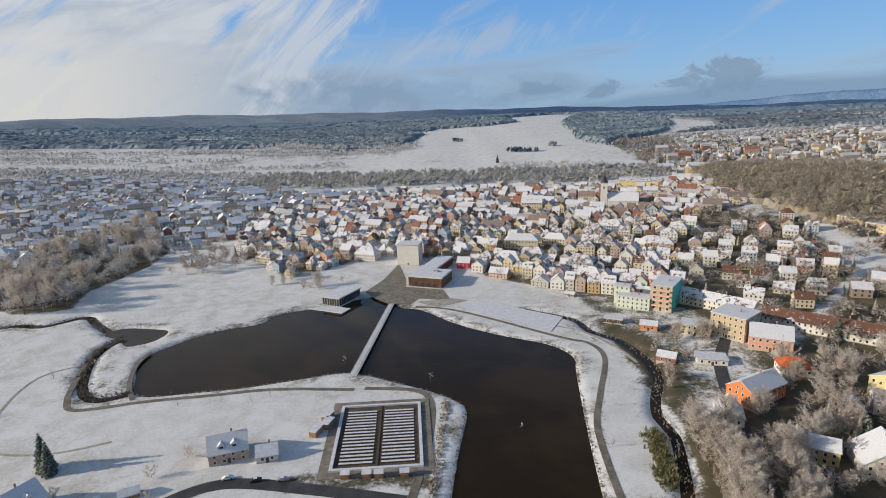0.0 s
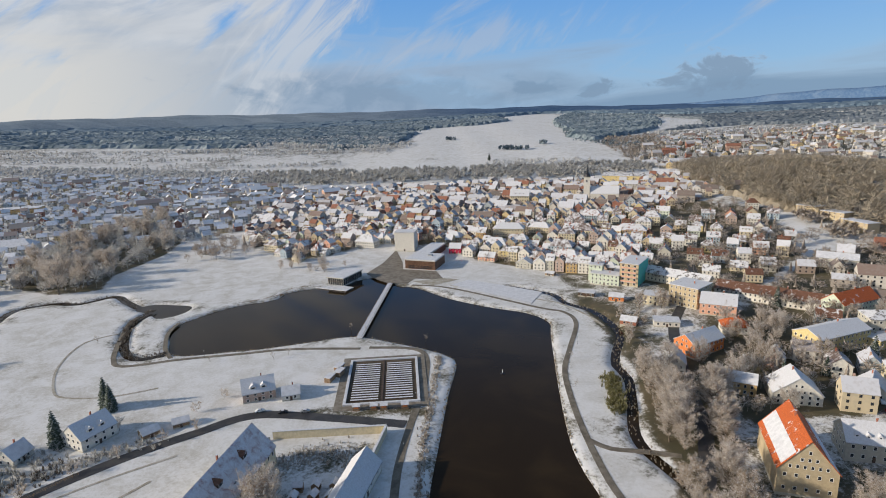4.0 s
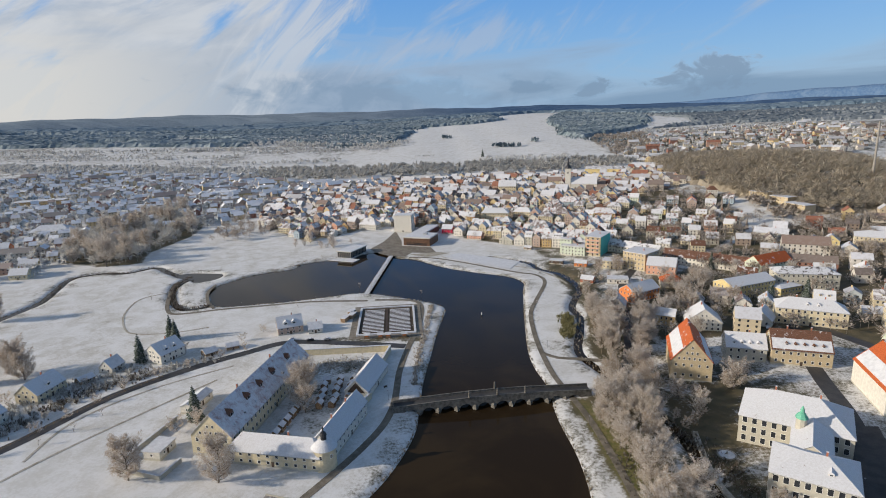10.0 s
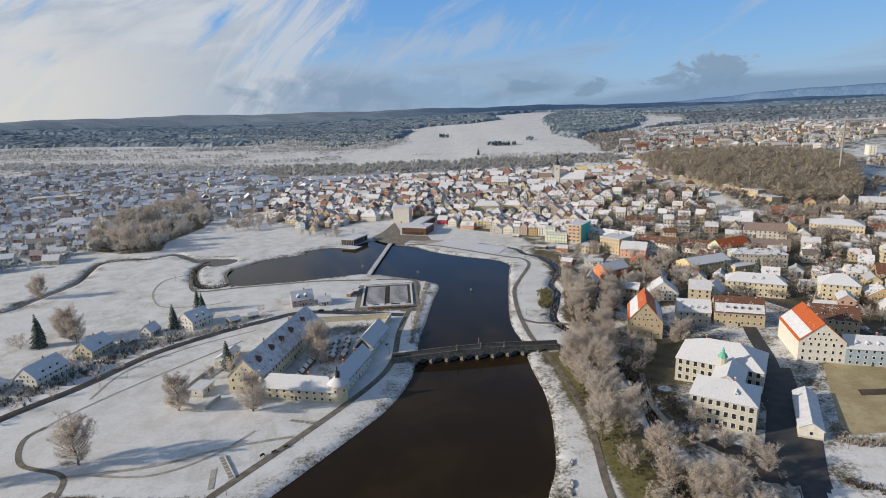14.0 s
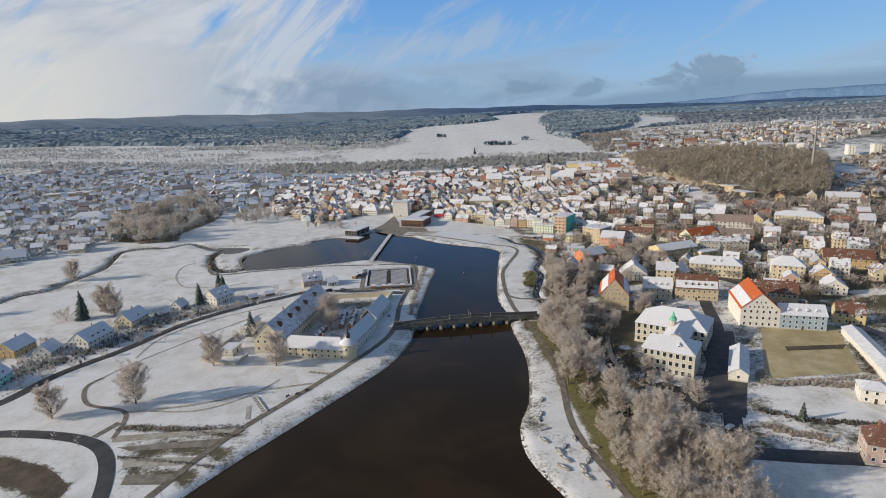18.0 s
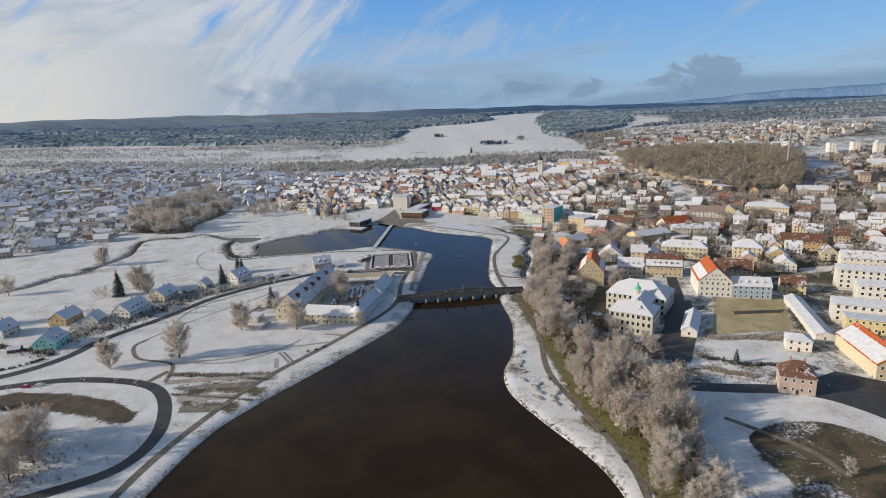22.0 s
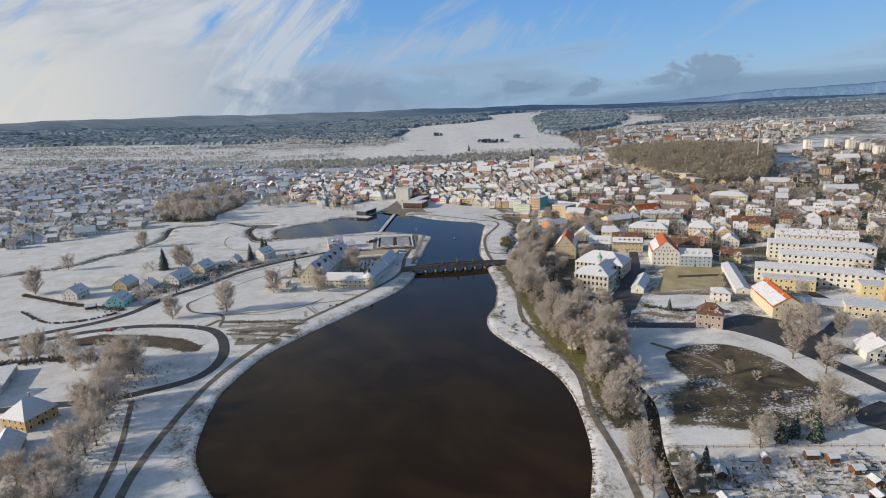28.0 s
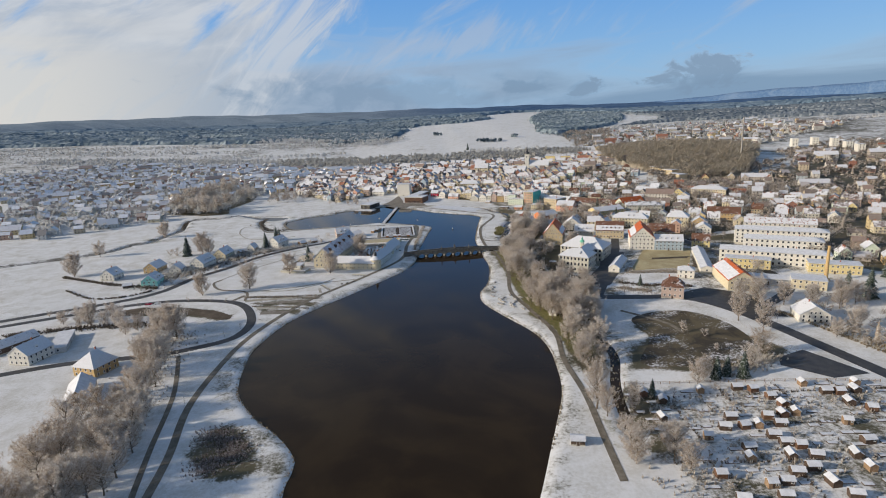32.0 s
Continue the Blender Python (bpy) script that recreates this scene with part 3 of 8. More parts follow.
def bare_ground(px, py):
    """How much of the ground lies bare under streets, gardens and trees, 0 to 1."""
    far = np.hypot(px, py)
    c = 0.32 * ss(far, 1250, 1600)
    for poly in FIELDS:
        c = np.where(inside(px, py, poly), 0.02, c)
    for poly, v in ((CORE_FRONT, 0.72), (CORE_BACK, 0.75), (EAST_TOWN, 0.66), (EAST_UP, 0.62), (SOUTH_TOWN, 0.62), (WEST_SUB, 0.10), (TOWN_EDGE, 0.2), (SW_SUB, 0.12), (NE_SUB, 0.62), (E_SUB, 0.62), (HILL_WOOD, 0.5), (EAST_GROVE, 0.8),
                    (SOUTH_GROVE, 0.6), (WEST_GROVE, 0.25), (NW_GROVE, 0.6), (GARDENS, 0.34)):
        c = np.where(inside(px, py, poly), v, c)
    side = (px > 122) & (px < 300) & (py > -150) & (py < 330)
    c = np.where(side, np.maximum(c, 0.34), c)
    for poly, v in BARE:
        c = np.where(inside(px, py, poly), v, c)
    return c


def ground_z(x, y):
    return float(height(np.array([x]), np.array([y]))[0])


def axis(lo, hi, step, far, grow=1.13):
    mid = list(np.arange(lo, hi + 0.1, step))
    out, d = [], step
    v = hi
    while v < far:
        d *= grow
        v += d
        out.append(v)
    low, d, v = [], step, lo
    while v > -far:
        d *= grow
        v -= d
        low.append(v)
    return np.array(low[::-1] + mid + out)


GX, GY = axis(-330, 330, 2.5, 7000), axis(-400, 330, 2.5, 7000)
XX, YY = np.meshgrid(GX, GY)
shape = XX.shape
fx, fy = XX.ravel(), YY.ravel()
fz = height(fx, fy)
near = (np.abs(fx) < 520) & (fy > -480) & (fy < 420)
nx, ny, nz = fx[near], fy[near], fz[near]
sd = seg_dist(nx, ny, POND, True) * np.where(inside(nx, ny, POND), -1, 1)
sd = np.minimum(sd, seg_dist(nx, ny, SIDE, True) * np.where(inside(nx, ny, SIDE), -1, 1))
for c, wd in zip(CREEKS, (3.0, 2.6, 2.4)):
    sd = np.minimum(sd, seg_dist(nx, ny, c) - wd)
nz = np.minimum(nz, np.clip(sd * 0.42, -1.6, 1.2) + np.clip((sd - 2.8) * 0.6, 0, 50))
fz[near] = nz
ny_, nx_ = shape
idx = np.arange(ny_ * nx_).reshape(shape)
quads = np.stack([idx[:-1, :-1], idx[:-1, 1:], idx[1:, 1:], idx[1:, :-1]], -1).reshape(-1, 4)
me = bpy.data.meshes.new("ground")
me.vertices.add(len(fx))
me.vertices.foreach_set("co", np.stack([fx, fy, fz], 1).ravel())
me.loops.add(quads.size)
me.loops.foreach_set("vertex_index", quads.ravel())
me.polygons.add(len(quads))
me.polygons.foreach_set("loop_start", np.arange(0, quads.size, 4))
me.update(calc_edges=True)
me.shade_smooth()
cover = bare_ground(fx, fy)
cover[near] += 0.30 * np.exp(-((sd - 4) / 8.0) ** 2)
OLIVE = ([(84, 6), (85, -60), (84, -111), (83, -158), (85, -170), (92, -186), (93, -229), (108, -232), (106, -200), (102, -160), (98, -110), (98, -60), (100, -20)],
         [(97, 74), (103, 70), (112, 104), (108, 112), (102, 106)], [(84, -262), (90, -262), (92, -330), (84, -330)])
green = np.zeros(shape)
for poly in OLIVE:
    green[inside(fx, fy, poly).reshape(shape)] = 1.0
for _ in range(2):
    green[1:-1, 1:-1] = (green[1:-1, 1:-1] * 2 + green[:-2, 1:-1] + green[2:, 1:-1] + green[1:-1, :-2] + green[1:-1, 2:]) / 6
soft = cover.reshape(shape)
for _ in range(2):
    soft[1:-1, 1:-1] = (soft[1:-1, 1:-1] * 2 + soft[:-2, 1:-1] + soft[2:, 1:-1] + soft[1:-1, :-2] + soft[1:-1, 2:]) / 6
me.attributes.new("bare", "FLOAT", "POINT").data.foreach_set("value", soft.ravel())
me.attributes.new("olive", "FLOAT", "POINT").data.foreach_set("value", green.ravel())
me.materials.append(M["ground"])
tagged(new("ground", me), "meadows and gardens under thin patchy snow", "ground", kind="structure")

bm = bmesh.new()
for poly in ([(-560, -560), (560, -560), (560, 420), (-560, 420)],):
    bm.faces.new([bm.verts.new((x, y, 0)) for x, y in poly])
water = finish("water", bm, "water")
tagged(water, "still dark brown pond water reflecting the sky", "water", kind="structure")

# ---------------------------------------------------------------- roads and paths


def ribbon(name, pts, width, mat, label, category="path", lift=0.12, kind="structure"):
    line = smooth_line(pts, 2.5)
    d = np.gradient(line, axis=0)
    d /= np.linalg.norm(d, axis=1)[:, None] + 1e-9
    nrm = np.stack([-d[:, 1], d[:, 0]], 1)
    bm = bmesh.new()
    rows = []
    for p, n in zip(line, nrm):
        row = []
        for k in (-1, -0.5, 0, 0.5, 1):
            q = p + n * width * 0.5 * k
            z = ground_z(q[0], q[1]) + lift
            row.append(bm.verts.new((q[0], q[1], z)))
        e0, e1 = p - n * (width * 0.5 + 0.05), p + n * (width * 0.5 + 0.05)
        row.insert(0, bm.verts.new((e0[0], e0[1], ground_z(*e0) - 0.3)))
        row.append(bm.verts.new((e1[0], e1[1], ground_z(*e1) - 0.3)))
        rows.append(row)
    for r0, r1 in zip(rows, rows[1:]):
        for k in range(len(r0) - 1):
            bm.faces.new((r0[k], r0[k + 1], r1[k + 1], r1[k]))
    bmesh.ops.recalc_face_normals(bm, faces=bm.faces)
    return tagged(finish(name, bm, mat), label, category, kind=kind)


def patch(name, poly, mat, label, category="ground", lift=0.1, kind="structure", smooth=False):
    """A flat-lying area of another surface, draped over the ground."""
    bm = bmesh.new()
    pts = smooth_line(poly, 5.0, True) if smooth else poly
    bm.faces.new([bm.verts.new((float(x), float(y), 0)) for x, y in pts])
    xs, ys = [p[0] for p in pts], [p[1] for p in pts]
    for k, (lo, hi) in enumerate(((min(xs), max(xs)), (min(ys), max(ys)))):
        v = lo + 5
        while v < hi:
            co, no = ((v, 0, 0), (1, 0, 0)) if k == 0 else ((0, v, 0), (0, 1, 0))
            bmesh.ops.bisect_plane(bm, geom=bm.verts[:] + bm.edges[:] + bm.faces[:], plane_co=co, plane_no=no)
            v += 5
    z = height(np.array([v.co.x for v in bm.verts]), np.array([v.co.y for v in bm.verts]))
    for v, h in zip(bm.verts, z):
        v.co.z = h + lift
    for f in bm.faces:
        if f.normal.z < 0:
            f.normal_flip()
    return tagged(finish(name, bm, mat), label, category, kind=kind)


ROADS = []


def road(pts, width, mat="asphalt", name="road", label="wet dark asphalt road through the snow", category="road", lift=0.14):
    ROADS.append((smooth_line(pts, 8.0), width))
    return ribbon(name, pts, width, mat, label, category, lift)


road([(-420, -220), (-330, -165), (-260, -125), (-204, -95), (-182, -74), (-171, -42), (-152, -12), (-134, 26), (-108, 54), (-84, 72), (-62, 85), (-27, 80), (6, 72)], 6.0)
road([(-260, -140), (-204, -112), (-188, -105), (-159, -101), (-123, -109), (-104, -125), (-92, -156), (-95, -180), (-112, -193), (-135, -202), (-180, -208), (-240, -232)], 5.6)
road(EROAD, 8.0)
road([(135, -142), (150, -110), (166, -70), (186, -30), (198, 5), (212, 40), (232, 80)], 7.0)
road([(232, 80), (250, 20), (262, -40), (268, -100), (262, -150), (216, -190)], 7.0)
road([(112, 20), (128, 55), (138, 90), (150, 130), (165, 170), (190, 210), (215, 250), (235, 300)], 6.0)
path = lambda p, w=2.6, m="path": ribbon("path", p, w, m, "narrow gravel walk between snowy verges")
path([(-84, -330), (-92, -296), (-102, -250), (-118, -204)], 2.2)
path([(-78, -345), (-82, -305), (-90, -262), (-90, -215), (-86, -182), (-75, -146), (-60, -112), (-34, -71), (-8, -28), (2, 0), (4, 40), (8, 72), (14, 110), (12, 150), (-18, 158)], 3.2)
path([(-23, 157), (-63, 160), (-92, 156), (-123, 152), (-152, 146), (-163, 156), (-173, 181), (-184, 216), (-184, 228)], 2.8)
path([(-150, 213), (-149, 195), (-140, 170), (-130, 154)], 2.4)
path([(-109, -110), (-115, -88), (-137, -78), (-148, -60), (-145, -50)], 2.0)
path([(-145, -50), (-143, -44), (-130, -20), (-110, 10), (-88, 40)], 1.2, "trail")
path([(-115, -88), (-85, -84), (-60, -74), (-35, -68)], 1.6, "trail")
path([(83, -335), (85, -309), (88, -273), (88, -237), (92, -200), (86, -160), (80, -120), (86, -70), (86, -20), (82, 12), (80, 30), (80, 60), (82, 90), (86, 118), (95, 144), (109, 184), (106, 205), (91, 216), (34, 267), (4, 280)], 2.8)
path([(80, 54), (87, 47), (100, 44), (112, 40)], 2.8)
path([(34, 275), (60, 258), (96, 232), (108, 222), (120, 196), (124, 176)], 1.8, "trail")
path([(-180, 198), (-195, 183), (-190, 150), (-174, 120), (-162, 111), (-140, 110), (-120, 117)], 1.3, "trail")
path([(-140, -26), (-138, 4), (-117, 33), (-85, 56)], 1.2, "trail")

# ---------------------------------------------------------------- houses
WINDOW_MESH = {}


def window_mesh(w, h, shutters=False):
    """A window of one size: a proud frame with a sill, and a dark pane set back in it."""
    key = (w, h, shutters)
    if key not in WINDOW_MESH:
        bm = bmesh.new()
        loops = []
        for a, b, y in ((w / 2 + 0.1, h / 2 + 0.1, 0.02), (w / 2 + 0.1, h / 2 + 0.1, -0.08), (w / 2, h / 2, -0.08), (w / 2, h / 2, -0.02)):
            loops.append([bm.verts.new(c) for c in ((-a, y, -b), (a, y, -b), (a, y, b), (-a, y, b))])
        for l0, l1 in zip(loops, loops[1:]):
            for i in range(4):
                bm.faces.new((l0[i], l0[(i + 1) % 4], l1[(i + 1) % 4], l1[i]))
        bm.faces.new(loops[-1]).material_index = 1
        me = bpy.data.meshes.new("window")
        bm.to_mesh(me)
        bm.free()
        me.materials.append(M["white"])
        me.materials.append(M["glass"])
        WINDOW_MESH[key] = me
    return WINDOW_MESH[key]


def facade_windows(parent, w, d, floors, floor_h, z0, wz=(1.0, 1.35), pitch=2.9, sides="snew", skip=0.0, rnd=None):
    """Rows of windows, each a piece of its own, on the named sides."""
    me = window_mesh(*wz)
    for side in sides:
        length = w if side in "sn" else d
        n = max(1, int((length - 1.4) / pitch))
        for fl in range(floors):
            for i in range(n):
                if rnd and rnd.random() < skip:
                    continue
                u = (i + 0.5) / n * (length - 1.0) - (length - 1.0) / 2
                z = z0 + floor_h * fl + floor_h * 0.55
                m = {"s": pose(u, -d / 2, z), "n": pose(-u, d / 2, z, 0, 0, 180), "e": pose(w / 2, u, z, 0, 0, 90), "w": pose(-w / 2, -u, z, 0, 0, -90)}[side]
                share("window", me, parent, m)


def wall_bm(w, d, eave, ridge, kind, plinth=0.0):
    """The walls of a house, ridge along x, from well under the ground up to the roof's underside."""
    bm = bmesh.new()
    a, b = w / 2, d / 2
    lo = -2.5
    v = {k: bm.verts.new(c) for k, c in {"a": (-a, -b, lo), "b": (a, -b, lo), "c": (a, b, lo), "d": (-a, b, lo), "A": (-a, -b, eave), "B": (a, -b, eave), "C": (a, b, eave), "D": (-a, b, eave)}.items()}
    bm.faces.new((v["a"], v["b"], v["B"], v["A"]))
    bm.faces.new((v["c"], v["d"], v["D"], v["C"]))
    if kind == "gable":
        e, w_ = bm.verts.new((a, 0, ridge)), bm.verts.new((-a, 0, ridge))
        bm.faces.new((v["b"], v["c"], v["C"], e, v["B"]))
        bm.faces.new((v["d"], v["a"], v["A"], w_, v["D"]))
        bm.faces.new((v["A"], v["B"], e, w_))
        bm.faces.new((v["C"], v["D"], w_, e))
    else:
        bm.faces.new((v["b"], v["c"], v["C"], v["B"]))
        bm.faces.new((v["d"], v["a"], v["A"], v["D"]))
        bm.faces.new((v["A"], v["B"], v["C"], v["D"]))
    bm.faces.new((v["d"], v["c"], v["b"], v["a"]))
    return bm


def roof_bm(w, d, eave, ridge, kind, over=0.45, thick=0.28):
    """A roof skin with thickness: two slopes, four slopes or a flat deck with an upstand."""
    bm = bmesh.new()
    a, b = w / 2 + over * 0.7, d / 2 + over
    if kind == "flat":
        box(bm, -a, a, -b, b, eave + 0.01, eave + 0.35)
        return bm
    run = b if kind == "gable" else b
    drop = (ridge - eave) * over / (d / 2)
    hip = 0.0 if kind == "gable" else min(b * 0.9, a * 0.75)
    for dz in (0.0, thick):
        ring = [bm.verts.new(c) for c in ((-a, -b, eave - drop + dz), (a, -b, eave - drop + dz), (a, b, eave - drop + dz), (-a, b, eave - drop + dz))]
        top = [bm.verts.new((-a + hip, 0, ridge + dz)), bm.verts.new((a - hip, 0, ridge + dz))]
        if dz:
            upper = (ring, top)
        else:
            lower = (ring, top)
    for (r, t), flip in ((upper, False), (lower, True)):
        fs = [(r[0], r[1], t[1], t[0]), (r[2], r[3], t[0], t[1])]
        if kind != "gable":
            fs += [(r[1], r[2], t[1]), (r[3], r[0], t[0])]
        for f in fs:
            bm.faces.new(f[::-1] if flip else f)
    (r, t), (q, s) = upper, lower
    sides = [(0, 1), (2, 3)] + ([(1, 2), (3, 0)] if kind != "gable" else [])
    for i, j in sides:
        bm.faces.new((q[i], q[j], r[j], r[i]))
    if kind == "gable":
        bm.faces.new((q[1], s[1], t[1], r[1]))
        bm.faces.new((q[2], r[2], t[1], s[1]))
        bm.faces.new((q[3], s[0], t[0], r[3]))
        bm.faces.new((q[0], r[0], t[0], s[0]))
    return bm


def chimney(parent, x, y, z, h=1.6, w=0.55, mat="brick"):
    c = part("chimney", boxes((x - w / 2, x + w / 2, y - w / 2, y + w / 2, z - 1.5, z + h)), mat, parent)
    part("chimney_cap", boxes((x - w / 2 - 0.08, x + w / 2 + 0.08, y - w / 2 - 0.08, y + w / 2 + 0.08, z + h, z + h + 0.14)), "snow", c, "snow-capped chimney top")
    return c


def dormer(parent, x, side, d, eave, ridge, along=0.45, w=1.5, h=1.5, mat="roof_dark", wall="palewhite"):
    """A small gabled dormer on one slope; side -1 is the front."""
    y = side * d / 2 * (1 - along)
    z = eave + (ridge - eave) * along
    slope = (ridge - eave) / (d / 2)
    depth = h / slope
    root = pose(x, y, z, 0, 0, 0 if side < 0 else 180)
    bm = boxes((-w / 2, w / 2, 0, depth + 0.6, -0.3, h * 0.62))
    body = part("dormer", bm, wall, parent)
    body.matrix_basis = root
    rb = bmesh.new()
    a = w / 2 + 0.18
    pts = [rb.verts.new(p) for p in ((-a, -0.2, h * 0.55), (a, -0.2, h * 0.55), (0, -0.2, h * 1.15), (-a, depth + 1.2, h * 0.55), (a, depth + 1.2, h * 0.55), (0, depth + 1.2, h * 1.15))]
    for f in ((0, 1, 2), (3, 5, 4), (0, 2, 5, 3), (1, 4, 5, 2), (0, 3, 4, 1)):
        rb.faces.new([pts[i] for i in f])
    part("dormer_roof", rb, mat, body)
    share("dormer_window", window_mesh(round(w * 0.55, 2), round(h * 0.5, 2)), body, pose(0, 0, h * 0.3))
    return body


def house(x, y, turn, w, d, eave, ridge, kind="gable", wall="plaster", roof="roof_snow", label="", floors=2, name="house", pitch=2.9, wz=(1.0, 1.35), z=None, chims=1,
          dormers=(), category="house", group="", sides="swe", door=True, dormer_size=(1.5, 1.5), plinth=True, attic=True, bands=()):
    """A whole house with its walls, roof, windows, door, chimneys and dormers."""
    z = ground_z(x, y) if z is None else z
    h = thing(name, label, category, pose(x, y, z, 0, 0, turn), group)
    wl = part("wall", wall_bm(w, d, eave, ridge, kind), wall, h)
    rf = part("roof", roof_bm(w, d, eave, ridge, kind), roof, h)
    fh = eave / floors
    facade_windows(wl, w, d, floors, fh, 0, wz, pitch, sides)
    if kind == "gable" and attic and ridge - eave > 3.5:
        for sx in (-1, 1):
            for k in range(max(1, int((ridge - eave - 1.6) / 2.7))):
                half = (d / 2) * (1 - (k * 2.7 + 2.2) / (ridge - eave)) - 0.5
                cnt = max(1, int(half * 2 / 2.2))
                for q in range(cnt):
                    v = (q - (cnt - 1) / 2) * 2.2
                    share("window", window_mesh(0.8, 1.1), wl, pose(sx * w / 2, v, eave + 1.1 + k * 2.7, 0, 0, 90 * sx))
    if plinth:
        part("plinth", boxes((-w / 2 - 0.06, w / 2 + 0.06, -d / 2 - 0.06, d / 2 + 0.06, -2.5, 0.5)), "stonegrey", h)
    if door:
        part("door", boxes((-0.55, 0.55, -d / 2 - 0.1, -d / 2 + 0.05, 0, 2.1)), "darkwood", h)
    for i in range(chims):
        cx = (i + 0.5) / max(chims, 1) * w * 0.8 - w * 0.4 + (w * 0.12 if chims == 1 else 0)
        chimney(h, cx, 0.5, ridge if kind != "flat" else eave + 0.3)
    for fx_, side, al in dormers:
        dormer(rf, fx_ * w / 2, side, d, eave, ridge, al, *dormer_size, mat=roof)
    for side, lo, hi in bands:
        sl = (ridge - eave) / (d / 2)
        bm = bmesh.new()
        pts = []
        for dz in (0.22, 0.40):
            for f in (lo, hi):
                yy = side * d / 2 * (1 - f)
                pts.append([bm.verts.new((sx * w * 0.49, yy, eave + (d / 2 - abs(yy)) * sl + dz)) for sx in (-1, 1)])
        (a0, b0), (a1, b1), (a2, b2), (a3, b3) = pts
        for fc in ((a2, b2, b3, a3), (a0, b0, b2, a2), (a1, b1, b3, a3), (a0, a1, a3, a2), (b0, b1, b3, b2), (a0, b0, b1, a1)):
            bm.faces.new(fc)
        bmesh.ops.recalc_face_normals(bm, faces=bm.faces)
        part("roof_snow", bm, "snow", rf, "thick snow left on the slope")
    part("gutter", boxes((-w / 2, w / 2, -d / 2 - 0.62, -d / 2 - 0.48, eave - 0.42 * (ridge - eave) / d * 2 - 0.1, eave - 0.42 * (ridge - eave) / d * 2 + 0.04)), "metal", h)
    return h


# ---------------------------------------------------------------- trees


def branch_tree(seed, height_, spread, limbs, twigs, trunk_part=0.28, twig_len=1.3, twig_w=0.10, upright=0.6):
    """Meshes of a bare frosted tree: a trunk with tapered limbs, and a crown of fine twigs."""
    r = random.Random(seed)
    tb = bmesh.new()
    top = height_ * 0.92
    bend = [Vector((r.uniform(-0.3, 0.3) * k, r.uniform(-0.3, 0.3) * k, top * k / 5)) for k in range(6)]
    r0 = height_ * 0.022
    tube(tb, [bend[0] - Vector((0, 0, 0.8))] + bend[1:], [r0 * 1.25] + [r0 * (1 - k / 5.6) for k in range(1, 6)], 6)
    cv, cf = [], []

    def blade(p, q, w):
        d = (q - p)
        s = d.cross(Vector((r.uniform(-1, 1), r.uniform(-1, 1), r.uniform(-1, 1)))).normalized() * w
        i = len(cv)
        m = p.lerp(q, 0.5) + s * 0.6
        cv.extend((p, m + s, q, m - s))
        cf.extend(((i, i + 1, i + 2), (i, i + 2, i + 3)))

    for k in range(limbs):
        f = trunk_part + (1 - trunk_part) * (k + r.random()) / limbs * 0.9
        j = min(int(f * 5), 4)
        p = bend[j].lerp(bend[j + 1], f * 5 - j)
        ang = k * 2.4 + r.uniform(-0.5, 0.5)
        env = math.sin(math.pi * min(1, 0.16 + 0.84 * (f - trunk_part) / (1 - trunk_part)) ** 0.8) * 0.85 + 0.2
        ln = spread * env * r.uniform(0.75, 1.15)
        d = Vector((math.cos(ang), math.sin(ang), upright * r.uniform(0.7, 1.4) * (0.28 + 1.0 * f)))
        mid = p + d * ln * 0.5 + Vector((0, 0, -0.05 * ln))
        end = p + d * ln + Vector((0, 0, 0.12 * ln))
        tube(tb, [p, mid, end], [r0 * 0.42 * (1 - f * 0.5), r0 * 0.24, r0 * 0.06], 4, cap=False)
        for q in range(5):
            t = 0.3 + 0.7 * (q + r.random()) / 5
            b0 = p.lerp(mid, t * 2) if t < 0.5 else mid.lerp(end, t * 2 - 1)
            a2 = ang + r.choice((-1, 1)) * r.uniform(0.4, 1.3)
            l2 = ln * r.uniform(0.22, 0.42)
            d2 = Vector((math.cos(a2), math.sin(a2), r.uniform(0.2, 1.1) + 0.5 * upright))
            b1 = b0 + d2 * l2
            blade(b0, b1, 0.06)
            for _ in range(twigs):
                s = r.uniform(0.15, 1.0)
                c0 = b0.lerp(b1, s)
                dd = Vector((r.gauss(0, 1), r.gauss(0, 1), r.gauss(0.45, 0.8))).normalized()
                blade(c0, c0 + dd * twig_len * r.uniform(0.5, 1.25), twig_w * r.uniform(0.5, 1.0))
    me = bpy.data.meshes.new("crown")
    me.from_pydata([tuple(v) for v in cv], [], cf)
    me.materials.append(M["twigs"])
    tm = bpy.data.meshes.new("trunk")
    tb.to_mesh(tm)
    tb.free()
    tm.materials.append(M["bark"])
    return tm, me


